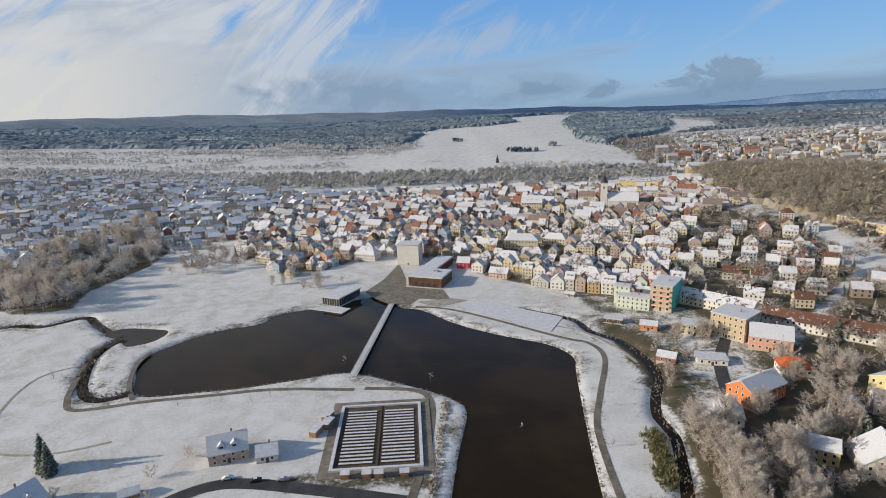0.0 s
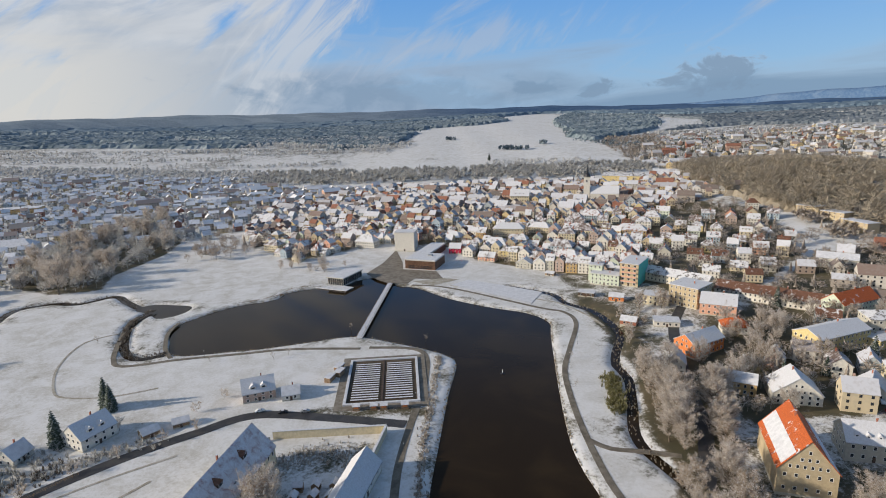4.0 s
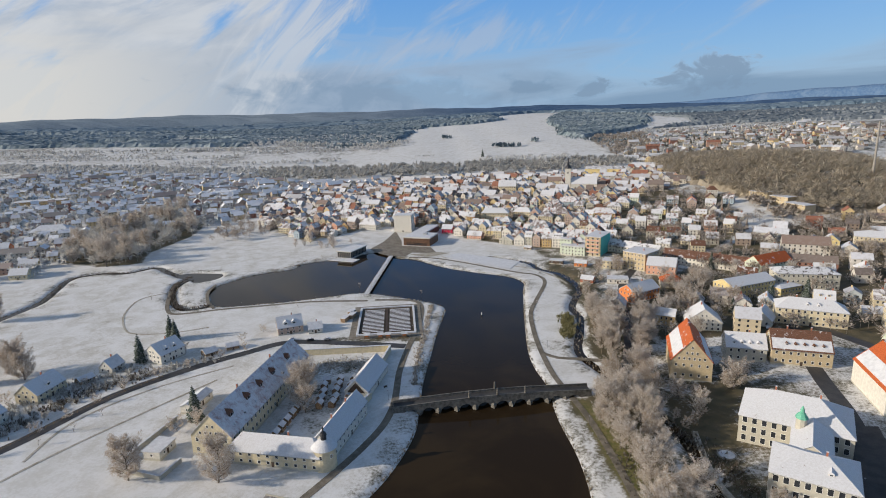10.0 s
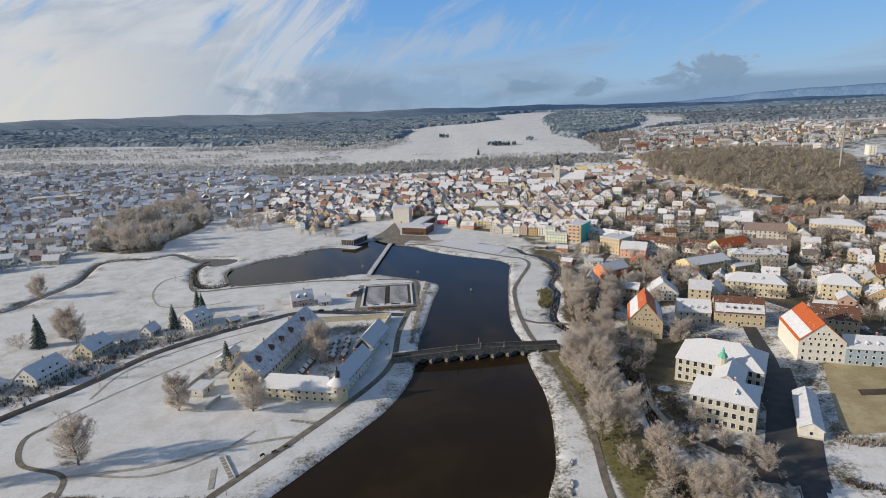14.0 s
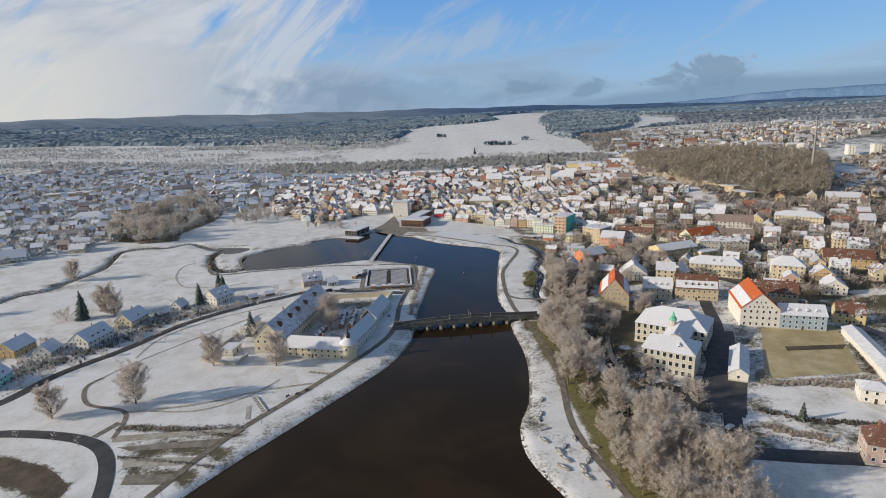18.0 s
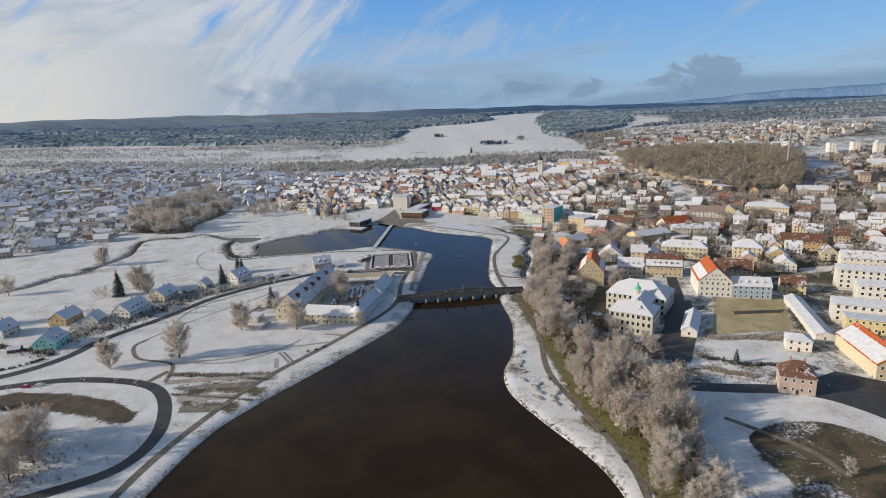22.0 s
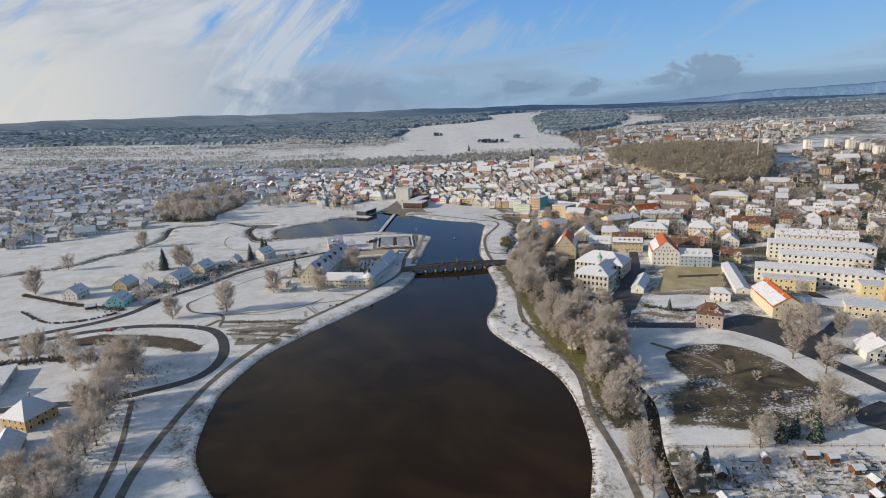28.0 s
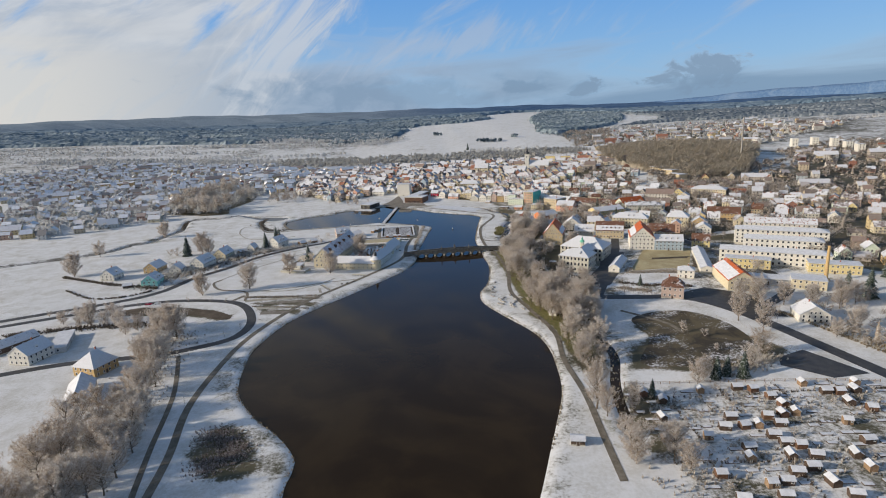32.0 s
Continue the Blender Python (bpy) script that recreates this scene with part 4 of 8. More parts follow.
def spruce(seed, height_, radius, tiers=13, per=11):
    r = random.Random(seed)
    tb = bmesh.new()
    tube(tb, [(0, 0, -0.8), (0, 0, height_ * 0.5), (0, 0, height_ * 0.97)], [height_ * 0.018, height_ * 0.012, 0.03], 6)
    cv, cf = [], []
    for k in range(tiers):
        f = k / tiers
        z = height_ * (0.07 + 0.90 * f)
        rad = radius * (1 - f) ** 0.85 + 0.18
        for i in range(per):
            a = i / per * math.tau + k * 0.7 + r.uniform(-0.2, 0.2)
            ln = rad * r.uniform(0.5, 1.3)
            c, s = math.cos(a), math.sin(a)
            n = len(cv)
            wd = ln * 0.33 + 0.1
            dz = ln * 0.42
            cv.extend(((0, 0, z + 0.3 * rad), (c * ln * 0.55 - s * wd, s * ln * 0.55 + c * wd, z - dz * 0.5), (c * ln, s * ln, z - dz * r.uniform(0.7, 1.1)),
                       (c * ln * 0.55 + s * wd, s * ln * 0.55 - c * wd, z - dz * 0.5), (c * ln * 0.5, s * ln * 0.5, z - dz * 0.1)))
            cf.extend(((n, n + 1, n + 4), (n + 1, n + 2, n + 4), (n + 2, n + 3, n + 4), (n + 3, n, n + 4)))
    me = bpy.data.meshes.new("crown")
    me.from_pydata(cv, [], cf)
    me.materials.append(M["needles"])
    tm = bpy.data.meshes.new("trunk")
    tb.to_mesh(tm)
    tb.free()
    tm.materials.append(M["bark"])
    return tm, me


TREES = {
    "tall": [branch_tree(s, 16.5, 5.2, 34, 34, 0.14, 1.4, 0.058, 1.25) for s in (1, 2, 3)],
    "round": [branch_tree(s, 11.5, 5.0, 32, 36, 0.06, 1.25, 0.056, 1.2) for s in (4, 5, 6)],
    "dense": [branch_tree(s, 11, 3.9, 40, 50, 0.03, 1.1, 0.05, 1.3) for s in (15, 16)],
    "slim": [branch_tree(s, 9, 2.8, 18, 24, 0.10, 1.1, 0.055, 1.0) for s in (7, 8)],
    "bush": [branch_tree(s, 4.2, 2.2, 10, 14, 0.02, 0.8, 0.055, 0.9) for s in (9, 10)],
    "sapling": [branch_tree(s, 4.5, 1.1, 7, 4, 0.3, 0.6, 0.05, 1.2) for s in (11, 12)],
    "spruce": [spruce(s, 11, 2.5, 18, 15) for s in (13, 14)],
}
TREE_LABELS = {"tall": "tall bare tree white with hoar frost", "round": "broad bare tree with frosted brown twigs", "dense": "dense upright bare tree with frosted brown twigs", "slim": "slender bare tree with frosted twigs",
               "bush": "low leafless frosted bush", "sapling": "young bare tree in the snow", "spruce": "dark green spruce dusted with snow"}
tree_rnd = random.Random(77)


def tree(kind, x, y, scale=1.0, label="", group="", z=None, sz=1.0):
    tm, cm = TREES[kind][tree_rnd.randrange(len(TREES[kind]))]
    s = scale * tree_rnd.uniform(0.9, 1.12)
    z = ground_z(x, y) if z is None else z
    root = thing({"bush": "bush", "spruce": "spruce_tree", "sapling": "sapling"}.get(kind, "tree"), label or TREE_LABELS[kind], "bush" if kind == "bush" else "tree",
                 Matrix.LocRotScale((x, y, z), Euler((0, 0, tree_rnd.uniform(0, 6.28))), (s, s, s * sz)), group)
    share("trunk", tm, root, Matrix())
    share("crown", cm, root, Matrix())
    return root


def line_gap(x, y, line, closed=False):
    """The distance of one spot from a line of points."""
    a = line if closed else line[:-1]
    b = np.roll(line, -1, 0) if closed else line[1:]
    ab = b - a
    t = np.clip(((x - a[:, 0]) * ab[:, 0] + (y - a[:, 1]) * ab[:, 1]) / np.maximum((ab * ab).sum(1), 1e-9), 0, 1)
    return float(np.hypot(x - a[:, 0] - t * ab[:, 0], y - a[:, 1] - t * ab[:, 1]).min())


def wet(x, y, margin=3.0):
    if in_poly(x, y, POND) or line_gap(x, y, POND, True) < margin:
        return True
    return any(line_gap(x, y, c) < margin + 1 for c in CREEKS) or line_gap(x, y, SIDE, True) < margin


def on_road(x, y, margin=2.0):
    return any(line_gap(x, y, ln) < wd / 2 + margin for ln, wd in ROADS)


def in_poly(x, y, poly):
    p = np.asarray(poly, float)
    q = np.roll(p, -1, 0)
    cut = (p[:, 1] > y) != (q[:, 1] > y)
    dy = np.where(cut, q[:, 1] - p[:, 1], 1.0)
    return bool(np.count_nonzero(cut & (x < (q[:, 0] - p[:, 0]) * (y - p[:, 1]) / dy + p[:, 0])) % 2)


def grove(poly, n, kinds, rnd, lo=0.8, hi=1.2, margin=2.0, gap=4.0, group="", keep=None):
    """Trees scattered inside a stretch of the plan, with room between them."""
    xs, ys = [p[0] for p in poly], [p[1] for p in poly]
    done, tries = [], 0
    while len(done) < n and tries < n * 30:
        tries += 1
        x, y = rnd.uniform(min(xs), max(xs)), rnd.uniform(min(ys), max(ys))
        if not in_poly(x, y, poly) or wet(x, y, margin) or on_road(x, y, 1.5) or any((x - a) ** 2 + (y - b) ** 2 < gap * gap for a, b in done):
            continue
        if keep and not keep(x, y):
            continue
        done.append((x, y))
        tree(rnd.choice(kinds), x, y, rnd.uniform(lo, hi), group=group)
    return done


TAKEN = []        # circles of the plan that hold a building: x, y, radius


def free(x, y, r):
    return all((x - a) ** 2 + (y - b) ** 2 > (r + c) ** 2 for a, b, c in TAKEN)



def front(b, c, depth, eave, ridge, kind, wall, roof, label, floors, across=False, **more):
    """A house from the two ends of its near front; across: its gable looks that way."""
    d = Vector((c[0] - b[0], c[1] - b[1]))
    turn = math.degrees(math.atan2(d.y, d.x))
    n = Vector((-d.y, d.x)).normalized()
    m = Vector(((b[0] + c[0]) / 2, (b[1] + c[1]) / 2)) + n * depth / 2
    w, dd = d.length, depth
    if across:
        w, dd, turn = depth, d.length, turn + 90
    TAKEN.append((m.x, m.y, max(w, dd) * 0.55))
    return house(m.x, m.y, turn, w, dd, eave, ridge, kind, wall, roof, label, floors, **more)


def brushwood(name, line, width, n, lo, hi, mat, label, seed, closed=False, category="brush", dry=False):
    """Ragged low growth along a line, one mesh."""
    r = random.Random(seed)
    ln = smooth_line(line, 2.0, closed)
    idx = [r.randrange(len(ln)) for _ in range(n)]
    px = np.array([ln[i][0] + r.gauss(0, width * 0.4) for i in idx])
    py = np.array([ln[i][1] + r.gauss(0, width * 0.4) for i in idx])
    if dry:
        ok = ~inside(px, py, POND)
        px, py = px[ok], py[ok]
    dist = seg_dist(px, py, POND, True)
    pz = np.minimum(height(px, py), np.clip(dist * 0.42, 0, 1.2) + np.clip((dist - 2.8) * 0.6, 0, 50))
    cv, cf = [], []
    for x, y, z in zip(px, py, pz):
        h = r.uniform(lo, hi)
        for _ in range(7):
            a, t = r.uniform(0, 6.28), r.uniform(0.1, 0.8)
            dx, dy = math.cos(a), math.sin(a)
            q, wd = h * t, h * 0.10 + 0.04
            n0 = len(cv)
            cv.extend(((x + dx * q * 0.2 - dy * wd, y + dy * q * 0.2 + dx * wd, z - 0.2), (x + dx * q * 0.2 + dy * wd, y + dy * q * 0.2 - dx * wd, z - 0.2),
                       (x + dx * q * 0.7 + dy * wd, y + dy * q * 0.7 - dx * wd, z + h * 0.6), (x + dx * q, y + dy * q, z + h * r.uniform(0.7, 1.05))))
            cf.extend(((n0, n0 + 1, n0 + 2), (n0, n0 + 2, n0 + 3)))
    me = bpy.data.meshes.new(name)
    me.from_pydata(cv, [], cf)
    me.materials.append(M[mat])
    return tagged(new(name, me), label, category, kind="stuff")


class FarTown:
    """Many small far houses in one mesh: walls, roofs and windows with their depth."""

    def __init__(self):
        self.v, self.f, self.m = [], [], []

    def add(self, pts, faces, mat):
        n = len(self.v)
        self.v.extend(pts)
        for fc in faces:
            self.f.append([n + i for i in fc])
            self.m.append(mat)

    def house(self, x, y, z, turn, w, d, e, rg, r):
        c, s = math.cos(radians(turn)), math.sin(radians(turn))
        P = lambda u, v, h: (x + u * c - v * s, y + u * s + v * c, z + h)
        a, b = w / 2, d / 2
        self.add([P(-a, -b, -3), P(a, -b, -3), P(a, b, -3), P(-a, b, -3), P(-a, -b, e), P(a, -b, e), P(a, b, e), P(-a, b, e), P(a, 0, rg), P(-a, 0, rg)],
                 [(0, 1, 5, 4), (2, 3, 7, 6), (1, 2, 6, 8, 5), (3, 0, 4, 9, 7)], 0)
        o = 0.45
        dz = (rg - e) * o / b
        A, B = a + 0.3, b + o
        top = 0.3
        self.add([P(-A, -B, e - dz), P(A, -B, e - dz), P(A, 0, rg), P(-A, 0, rg), P(A, B, e - dz), P(-A, B, e - dz),
                  P(-A, -B, e - dz + top), P(A, -B, e - dz + top), P(A, 0, rg + top), P(-A, 0, rg + top), P(A, B, e - dz + top), P(-A, B, e - dz + top)],
                 [(6, 7, 8, 9), (9, 8, 10, 11), (0, 1, 7, 6), (4, 5, 11, 10), (1, 2, 8, 7), (2, 4, 10, 8), (3, 0, 6, 9), (5, 3, 9, 11)], 1)
        cx, k = r.uniform(-0.3, 0.3) * w, 0.4
        self.add([P(cx - k, 0.3, rg - 1), P(cx + k, 0.3, rg - 1), P(cx + k, 1.1, rg - 1), P(cx - k, 1.1, rg - 1), P(cx - k, 0.3, rg + 1.2), P(cx + k, 0.3, rg + 1.2), P(cx + k, 1.1, rg + 1.2), P(cx - k, 1.1, rg + 1.2)],
                 [(0, 1, 5, 4), (1, 2, 6, 5), (2, 3, 7, 6), (3, 0, 4, 7), (4, 5, 6, 7)], 0)
        fl = max(1, int(e / 2.9))
        for side in range(4):
            ln = w if side % 2 == 0 else d
            n = max(1, int(ln / 3.4))
            for q in range(fl):
                for i in range(n):
                    u, h = (i + 0.5) / n * ln - ln / 2, 1.1 + q * 2.9
                    W = {0: lambda t, hh: P(t, -b - 0.05, hh), 1: lambda t, hh: P(a + 0.05, t, hh), 2: lambda t, hh: P(-t, b + 0.05, hh), 3: lambda t, hh: P(-a - 0.05, -t, hh)}[side]
                    self.add([W(u - 0.55, h), W(u + 0.55, h), W(u + 0.55, h + 1.35), W(u - 0.55, h + 1.35)], [(0, 1, 2, 3)], 2)

    def done(self, name, label, roofs="far_roof"):
        me = bpy.data.meshes.new(name)
        me.from_pydata(self.v, [], self.f)
        for k in ("far_plaster", roofs, "glass"):
            me.materials.append(M[k])
        me.polygons.foreach_set("material_index", self.m)
        return tagged(new(name, me), label, "houses", kind="stuff")


# ---------------------------------------------------------------- old stone bridge


def stone_bridge():
    """A granite bridge of ten arches with a gentle hump, parapets, cutwaters and statues."""
    x0, x1, yb0, yb1 = 2.0, 92.0, 0.3, 8.0
    ang = math.atan2(yb1 - yb0, x1 - x0)
    L = math.hypot(x1 - x0, yb1 - yb0)
    root = thing("stone_bridge", "old humped granite bridge with ten arches over the pond", "bridge", pose(x0, yb0, 0, 0, 0, math.degrees(ang)))
    W = 6.0
    deck = lambda u: 3.1 + 1.5 * math.sin(math.pi * max(0, min(1, u / L))) ** 1.2
    n, pier = 10, 2.6
    bay = (L - 8) / n
    for side, y in ((-1, -W / 2), (1, W / 2)):
        bm = bmesh.new()
        prof = [(0.0, -2.0)]
        for i in range(n):
            a, b = 4 + i * bay + pier / 2, 4 + (i + 1) * bay - pier / 2
            c, r = (a + b) / 2, (b - a) / 2
            hgt = min(deck(c) - 1.1, r * 0.95)
            prof.append((a, -2.0))
            prof += [(c - r * math.cos(t), 0.25 + hgt * math.sin(t) * 0.9) for t in np.linspace(0, math.pi, 11)]
            prof.append((b, -2.0))
        prof.append((L, -2.0))
        us = sorted(set([p[0] for p in prof]))
        th = 0.55
        ys = (y - th / 2, y + th / 2)
        low = [[bm.verts.new((u, yy, v)) for u, v in prof] for yy in ys]
        up = [[bm.verts.new((u, yy, deck(u))) for u, v in prof] for yy in ys]
        for i in range(len(prof) - 1):
            if abs(prof[i][0] - prof[i + 1][0]) < 1e-6:
                continue
            bm.faces.new((low[0][i], low[0][i + 1], up[0][i + 1], up[0][i]))
            bm.faces.new((low[1][i + 1], low[1][i], up[1][i], up[1][i + 1]))
        for i in range(len(prof) - 1):
            bm.faces.new((low[0][i + 1], low[0][i], low[1][i], low[1][i + 1]))
        part("spandrel_wall", bm, "oldgranite", root)
        bm = bmesh.new()
        seg = 40
        vs = []
        for i in range(seg + 1):
            u = L * i / seg
            z = deck(u)
            vs.append([bm.verts.new(p) for p in ((u, y - 0.22, z), (u, y + 0.22, z), (u, y + 0.22, z + 0.95), (u, y + 0.28, z + 0.95), (u, y + 0.28, z + 1.12), (u, y - 0.28, z + 1.12), (u, y - 0.28, z + 0.95), (u, y - 0.22, z + 0.95))])
        for r0, r1 in zip(vs, vs[1:]):
            for k in range(8):
                bm.faces.new((r0[k], r0[(k + 1) % 8], r1[(k + 1) % 8], r1[k]))
        bm.faces.new(vs[0][::-1])
        bm.faces.new(vs[-1])
        part("parapet", bm, "oldgranite", root, "granite parapet with a snowy coping")
    # vaults between the spandrels
    for i in range(n):
        a, b = 4 + i * bay + pier / 2, 4 + (i + 1) * bay - pier / 2
        c, r = (a + b) / 2, (b - a) / 2
        hgt = min(deck(c) - 1.1, r * 0.95)
        bm = bmesh.new()
        rows = [[bm.verts.new((c - (r + e) * math.cos(t), yy, 0.25 + (hgt + e) * math.sin(t) * 0.9)) for t in np.linspace(0, math.pi, 11)] for yy in (-W / 2 + 0.2, W / 2 - 0.2) for e in (0.02,)]
        for k in range(10):
            bm.faces.new((rows[0][k], rows[0][k + 1], rows[1][k + 1], rows[1][k]))
        part("vault", bm, "oldgranite", root)
        for yy in (-W / 2, W / 2):
            pass
    bm = bmesh.new()
    cut = boxes((-pier / 2, pier / 2, -W / 2 + 0.2, W / 2 - 0.2, -2, 2.2))
    cm = bpy.data.meshes.new("pier")
    cut.to_mesh(cm)
    cut.free()
    cm.materials.append(M["oldgranite"])
    bm2 = bmesh.new()
    s = -W / 2 - 0.27
    pts = [bm2.verts.new(p) for p in ((-pier / 2, s, -2), (pier / 2, s, -2), (0, s - 1.5, -2), (-pier / 2, s, 1.5), (pier / 2, s, 1.5), (0, s - 1.5, 1.1), (0, s, 2.2))]
    for f in ((0, 2, 5, 3), (2, 1, 4, 5), (3, 5, 6), (5, 4, 6), (0, 1, 2), (0, 3, 6, 4, 1)):
        bm2.faces.new([pts[i] for i in f])
    wm = bpy.data.meshes.new("cutwater")
    bm2.to_mesh(wm)
    bm2.free()
    wm.materials.append(M["oldgranite"])
    for i in range(1, n):
        u = 4 + i * bay
        p = share("pier", cm, root, pose(u, 0, 0))
        share("cutwater", wm, root, pose(u, 0, 0))
        share("cutwater", wm, root, pose(u, 0, 0, 0, 0, 180))
    bm = bmesh.new()
    seg = 40
    vs = []
    for i in range(seg + 1):
        u = L * i / seg
        vs.append([bm.verts.new((u, yy, deck(u) + 0.04 - dz)) for yy, dz in ((-W / 2 + 0.2, 0.6), (-W / 2 + 0.2, 0), (W / 2 - 0.2, 0), (W / 2 - 0.2, 0.6))])
    for r0, r1 in zip(vs, vs[1:]):
        for k in range(3):
            bm.faces.new((r0[k], r0[k + 1], r1[k + 1], r1[k]))
    part("deck", bm, "asphalt", root, "wet dark roadway of the bridge")
    for u, yy in ((L * 0.52, -W / 2), (L * 0.52, W / 2), (L * 0.66, -W / 2), (L * 0.38, -W / 2), (0.6, -W / 2)):
        z = deck(u) + 1.1
        ped = thing("bridge_statue", "small weathered stone statue on a bridge pedestal", "statue", Matrix.LocRotScale(Vector((x0 + u * math.cos(ang) - yy * math.sin(ang), yb0 + u * math.sin(ang) + yy * math.cos(ang), z)), Euler((0, 0, ang)), None))
        b = lathe([(0.62, 0.0), (0.62, 0.12), (0.48, 0.18), (0.48, 1.1), (0.6, 1.18), (0.6, 1.3), (0.34, 1.32), (0.42, 1.8), (0.36, 2.4), (0.44, 2.75), (0.2, 3.0), (0.24, 3.2), (0.16, 3.4), (0.03, 3.45)], 8)
        part("figure", b, "oldgranite", ped)


stone_bridge()

# ---------------------------------------------------------------- footbridge, pavilion, hall


def footbridge():
    p0, p1 = Vector((-25.5, 172, 0)), Vector((-13.5, 287, 0))
    d = p1 - p0
    L = d.length
    root = thing("footbridge", "long straight pale timber footbridge across the pond", "footbridge", pose(p0.x, p0.y, 0, 0, 0, math.degrees(math.atan2(d.y, d.x))))
    part("deck", boxes((0, L, -1.9, 1.9, 1.35, 1.6)), "snow", root, "snow-covered deck")
    for y in (-1.75, 1.75):
        part("edge_beam", boxes((0, L, y - 0.14, y + 0.14, 0.85, 1.34)), "wood", root)
        part("handrail", boxes((0, L, y - 0.05, y + 0.05, 2.55, 2.65)), "wood", root)
        part("lower_rail", boxes((0, L, y - 0.03, y + 0.03, 2.05, 2.11)), "metal", root)
    pm = bpy.data.meshes.new("post")
    b = boxes((-0.05, 0.05, -0.05, 0.05, 1.6, 2.6))
    b.to_mesh(pm)
    b.free()
    pm.materials.append(M["wood"])
    sm = bpy.data.meshes.new("pile")
    b = bmesh.new()
    tube(b, [(0, 0, -2), (0, 0, 1.0)], [0.16, 0.16], 8)
    b.to_mesh(sm)
    b.free()
    sm.materials.append(M["darkwood"])
    for i in range(34):
        u = 0.5 + i * (L - 1) / 33
        for y in (-1.75, 1.75):
            share("post", pm, root, pose(u, y, 0))
            if i % 3 == 0:
                share("pile", sm, root, pose(u, y * 0.8, 0))


footbridge()


def fins(parent, me_name, w, h, t, mat, places):
    me = bpy.data.meshes.new(me_name)
    b = boxes((-w / 2, w / 2, -t / 2, t / 2, 0, h))
    b.to_mesh(me)
    b.free()
    me.materials.append(M[mat])
    for m in places:
        share(me_name, me, parent, m)


def pavilion():
    """Two glazed storeys under a wide flat roof, half on the shore, with a deck over the water."""
    root = thing("lake_pavilion", "glazed two-storey pavilion with a snowy flat roof above the pond", "pavilion", pose(-51.4, 302, 0, 0, 0, -26))
    part("terrace", boxes((-14.5, 17.0, -24.6, -13.9, 0.25, 0.75)), "snow", root, "snow-white terrace deck")
    part("pile_skirt", boxes((-13.5, 16.0, -23.6, -13.9, -2, 0.25)), "darkwood", root)
    part("base", boxes((-7.5, 7.5, -13.8, 13.8, -2, 0.9)), "concrete", root)
    part("body", boxes((-7.2, 7.2, -13.5, 13.5, 0.9, 6.4)), "glass", root, "dark glazed walls")
    part("floor_band", boxes((-7.4, 7.4, -13.7, 13.7, 3.4, 4.0)), "darkwood", root, "dark timber band between the storeys")
    part("roof", boxes((-8.2, 8.2, -14.8, 14.6, 6.4, 7.0)), "stonegrey", root, "pale grey roof edge")
    part("roof_snow", boxes((-8.0, 8.0, -14.6, 14.4, 7.0, 7.2)), "snow", root, "snow on the flat roof")
    fins(root, "mullion", 0.2, 5.5, 0.2, "stonegrey", [pose(-7.2 + i * 2.05, -13.6, 0.9) for i in range(8)] + [pose(7.3, -13.4 + i * 2.68, 0.9) for i in range(11)] + [pose(-7.3, -13.4 + i * 2.68, 0.9) for i in range(11)])
    TAKEN.append((-51, 302, 18))


pavilion()


def hall():
    """The low hall at the north shore, an angle of two wings clad in upright rust-brown boards."""
    root = thing("lakeside_hall", "low flat-roofed hall clad in rust-brown boards", "hall", pose(-3, 331, ground_z(12, 340), 0, 0, -21))
    part("body", boxes((0, 28, 0, 25, -2, 7.8)), "rust", root)
    part("rear_wing", boxes((0, 14, 25.02, 68, -2, 7.8)), "rust", root)
    part("parapet", boxes((-0.3, 28.3, -0.3, 25.3, 7.2, 8.2)), "concrete", root, "pale roof edge")
    part("parapet", boxes((-0.3, 14.3, 25.32, 68.3, 7.2, 8.2)), "concrete", root, "pale roof edge")
    part("roof_snow", boxes((0, 28, 0, 25, 8.2, 8.4)), "snow", root, "snow on the flat roof")
    part("roof_snow", boxes((0, 14, 25.32, 68, 8.2, 8.4)), "snow", root, "snow on the flat roof")
    fins(root, "board", 0.4, 6.2, 0.14, "rust", [pose(0.5 + i * 1.0, -0.06, 1.0) for i in range(28)])
    fins(root, "board", 0.4, 6.2, 0.14, "rust", [pose(-0.06, 0.5 + i * 1.4, 1.0, 0, 0, 90) for i in range(48)])
    part("glazing", boxes((3, 25, -0.04, 0.1, 0.3, 3.0)), "glass", root)
    part("roof_box", boxes((16, 20, 14, 17, 8.4, 9.6)), "metal", root)
    TAKEN.extend([(15, 340, 20), (18, 368, 16), (24, 388, 13)])


hall()

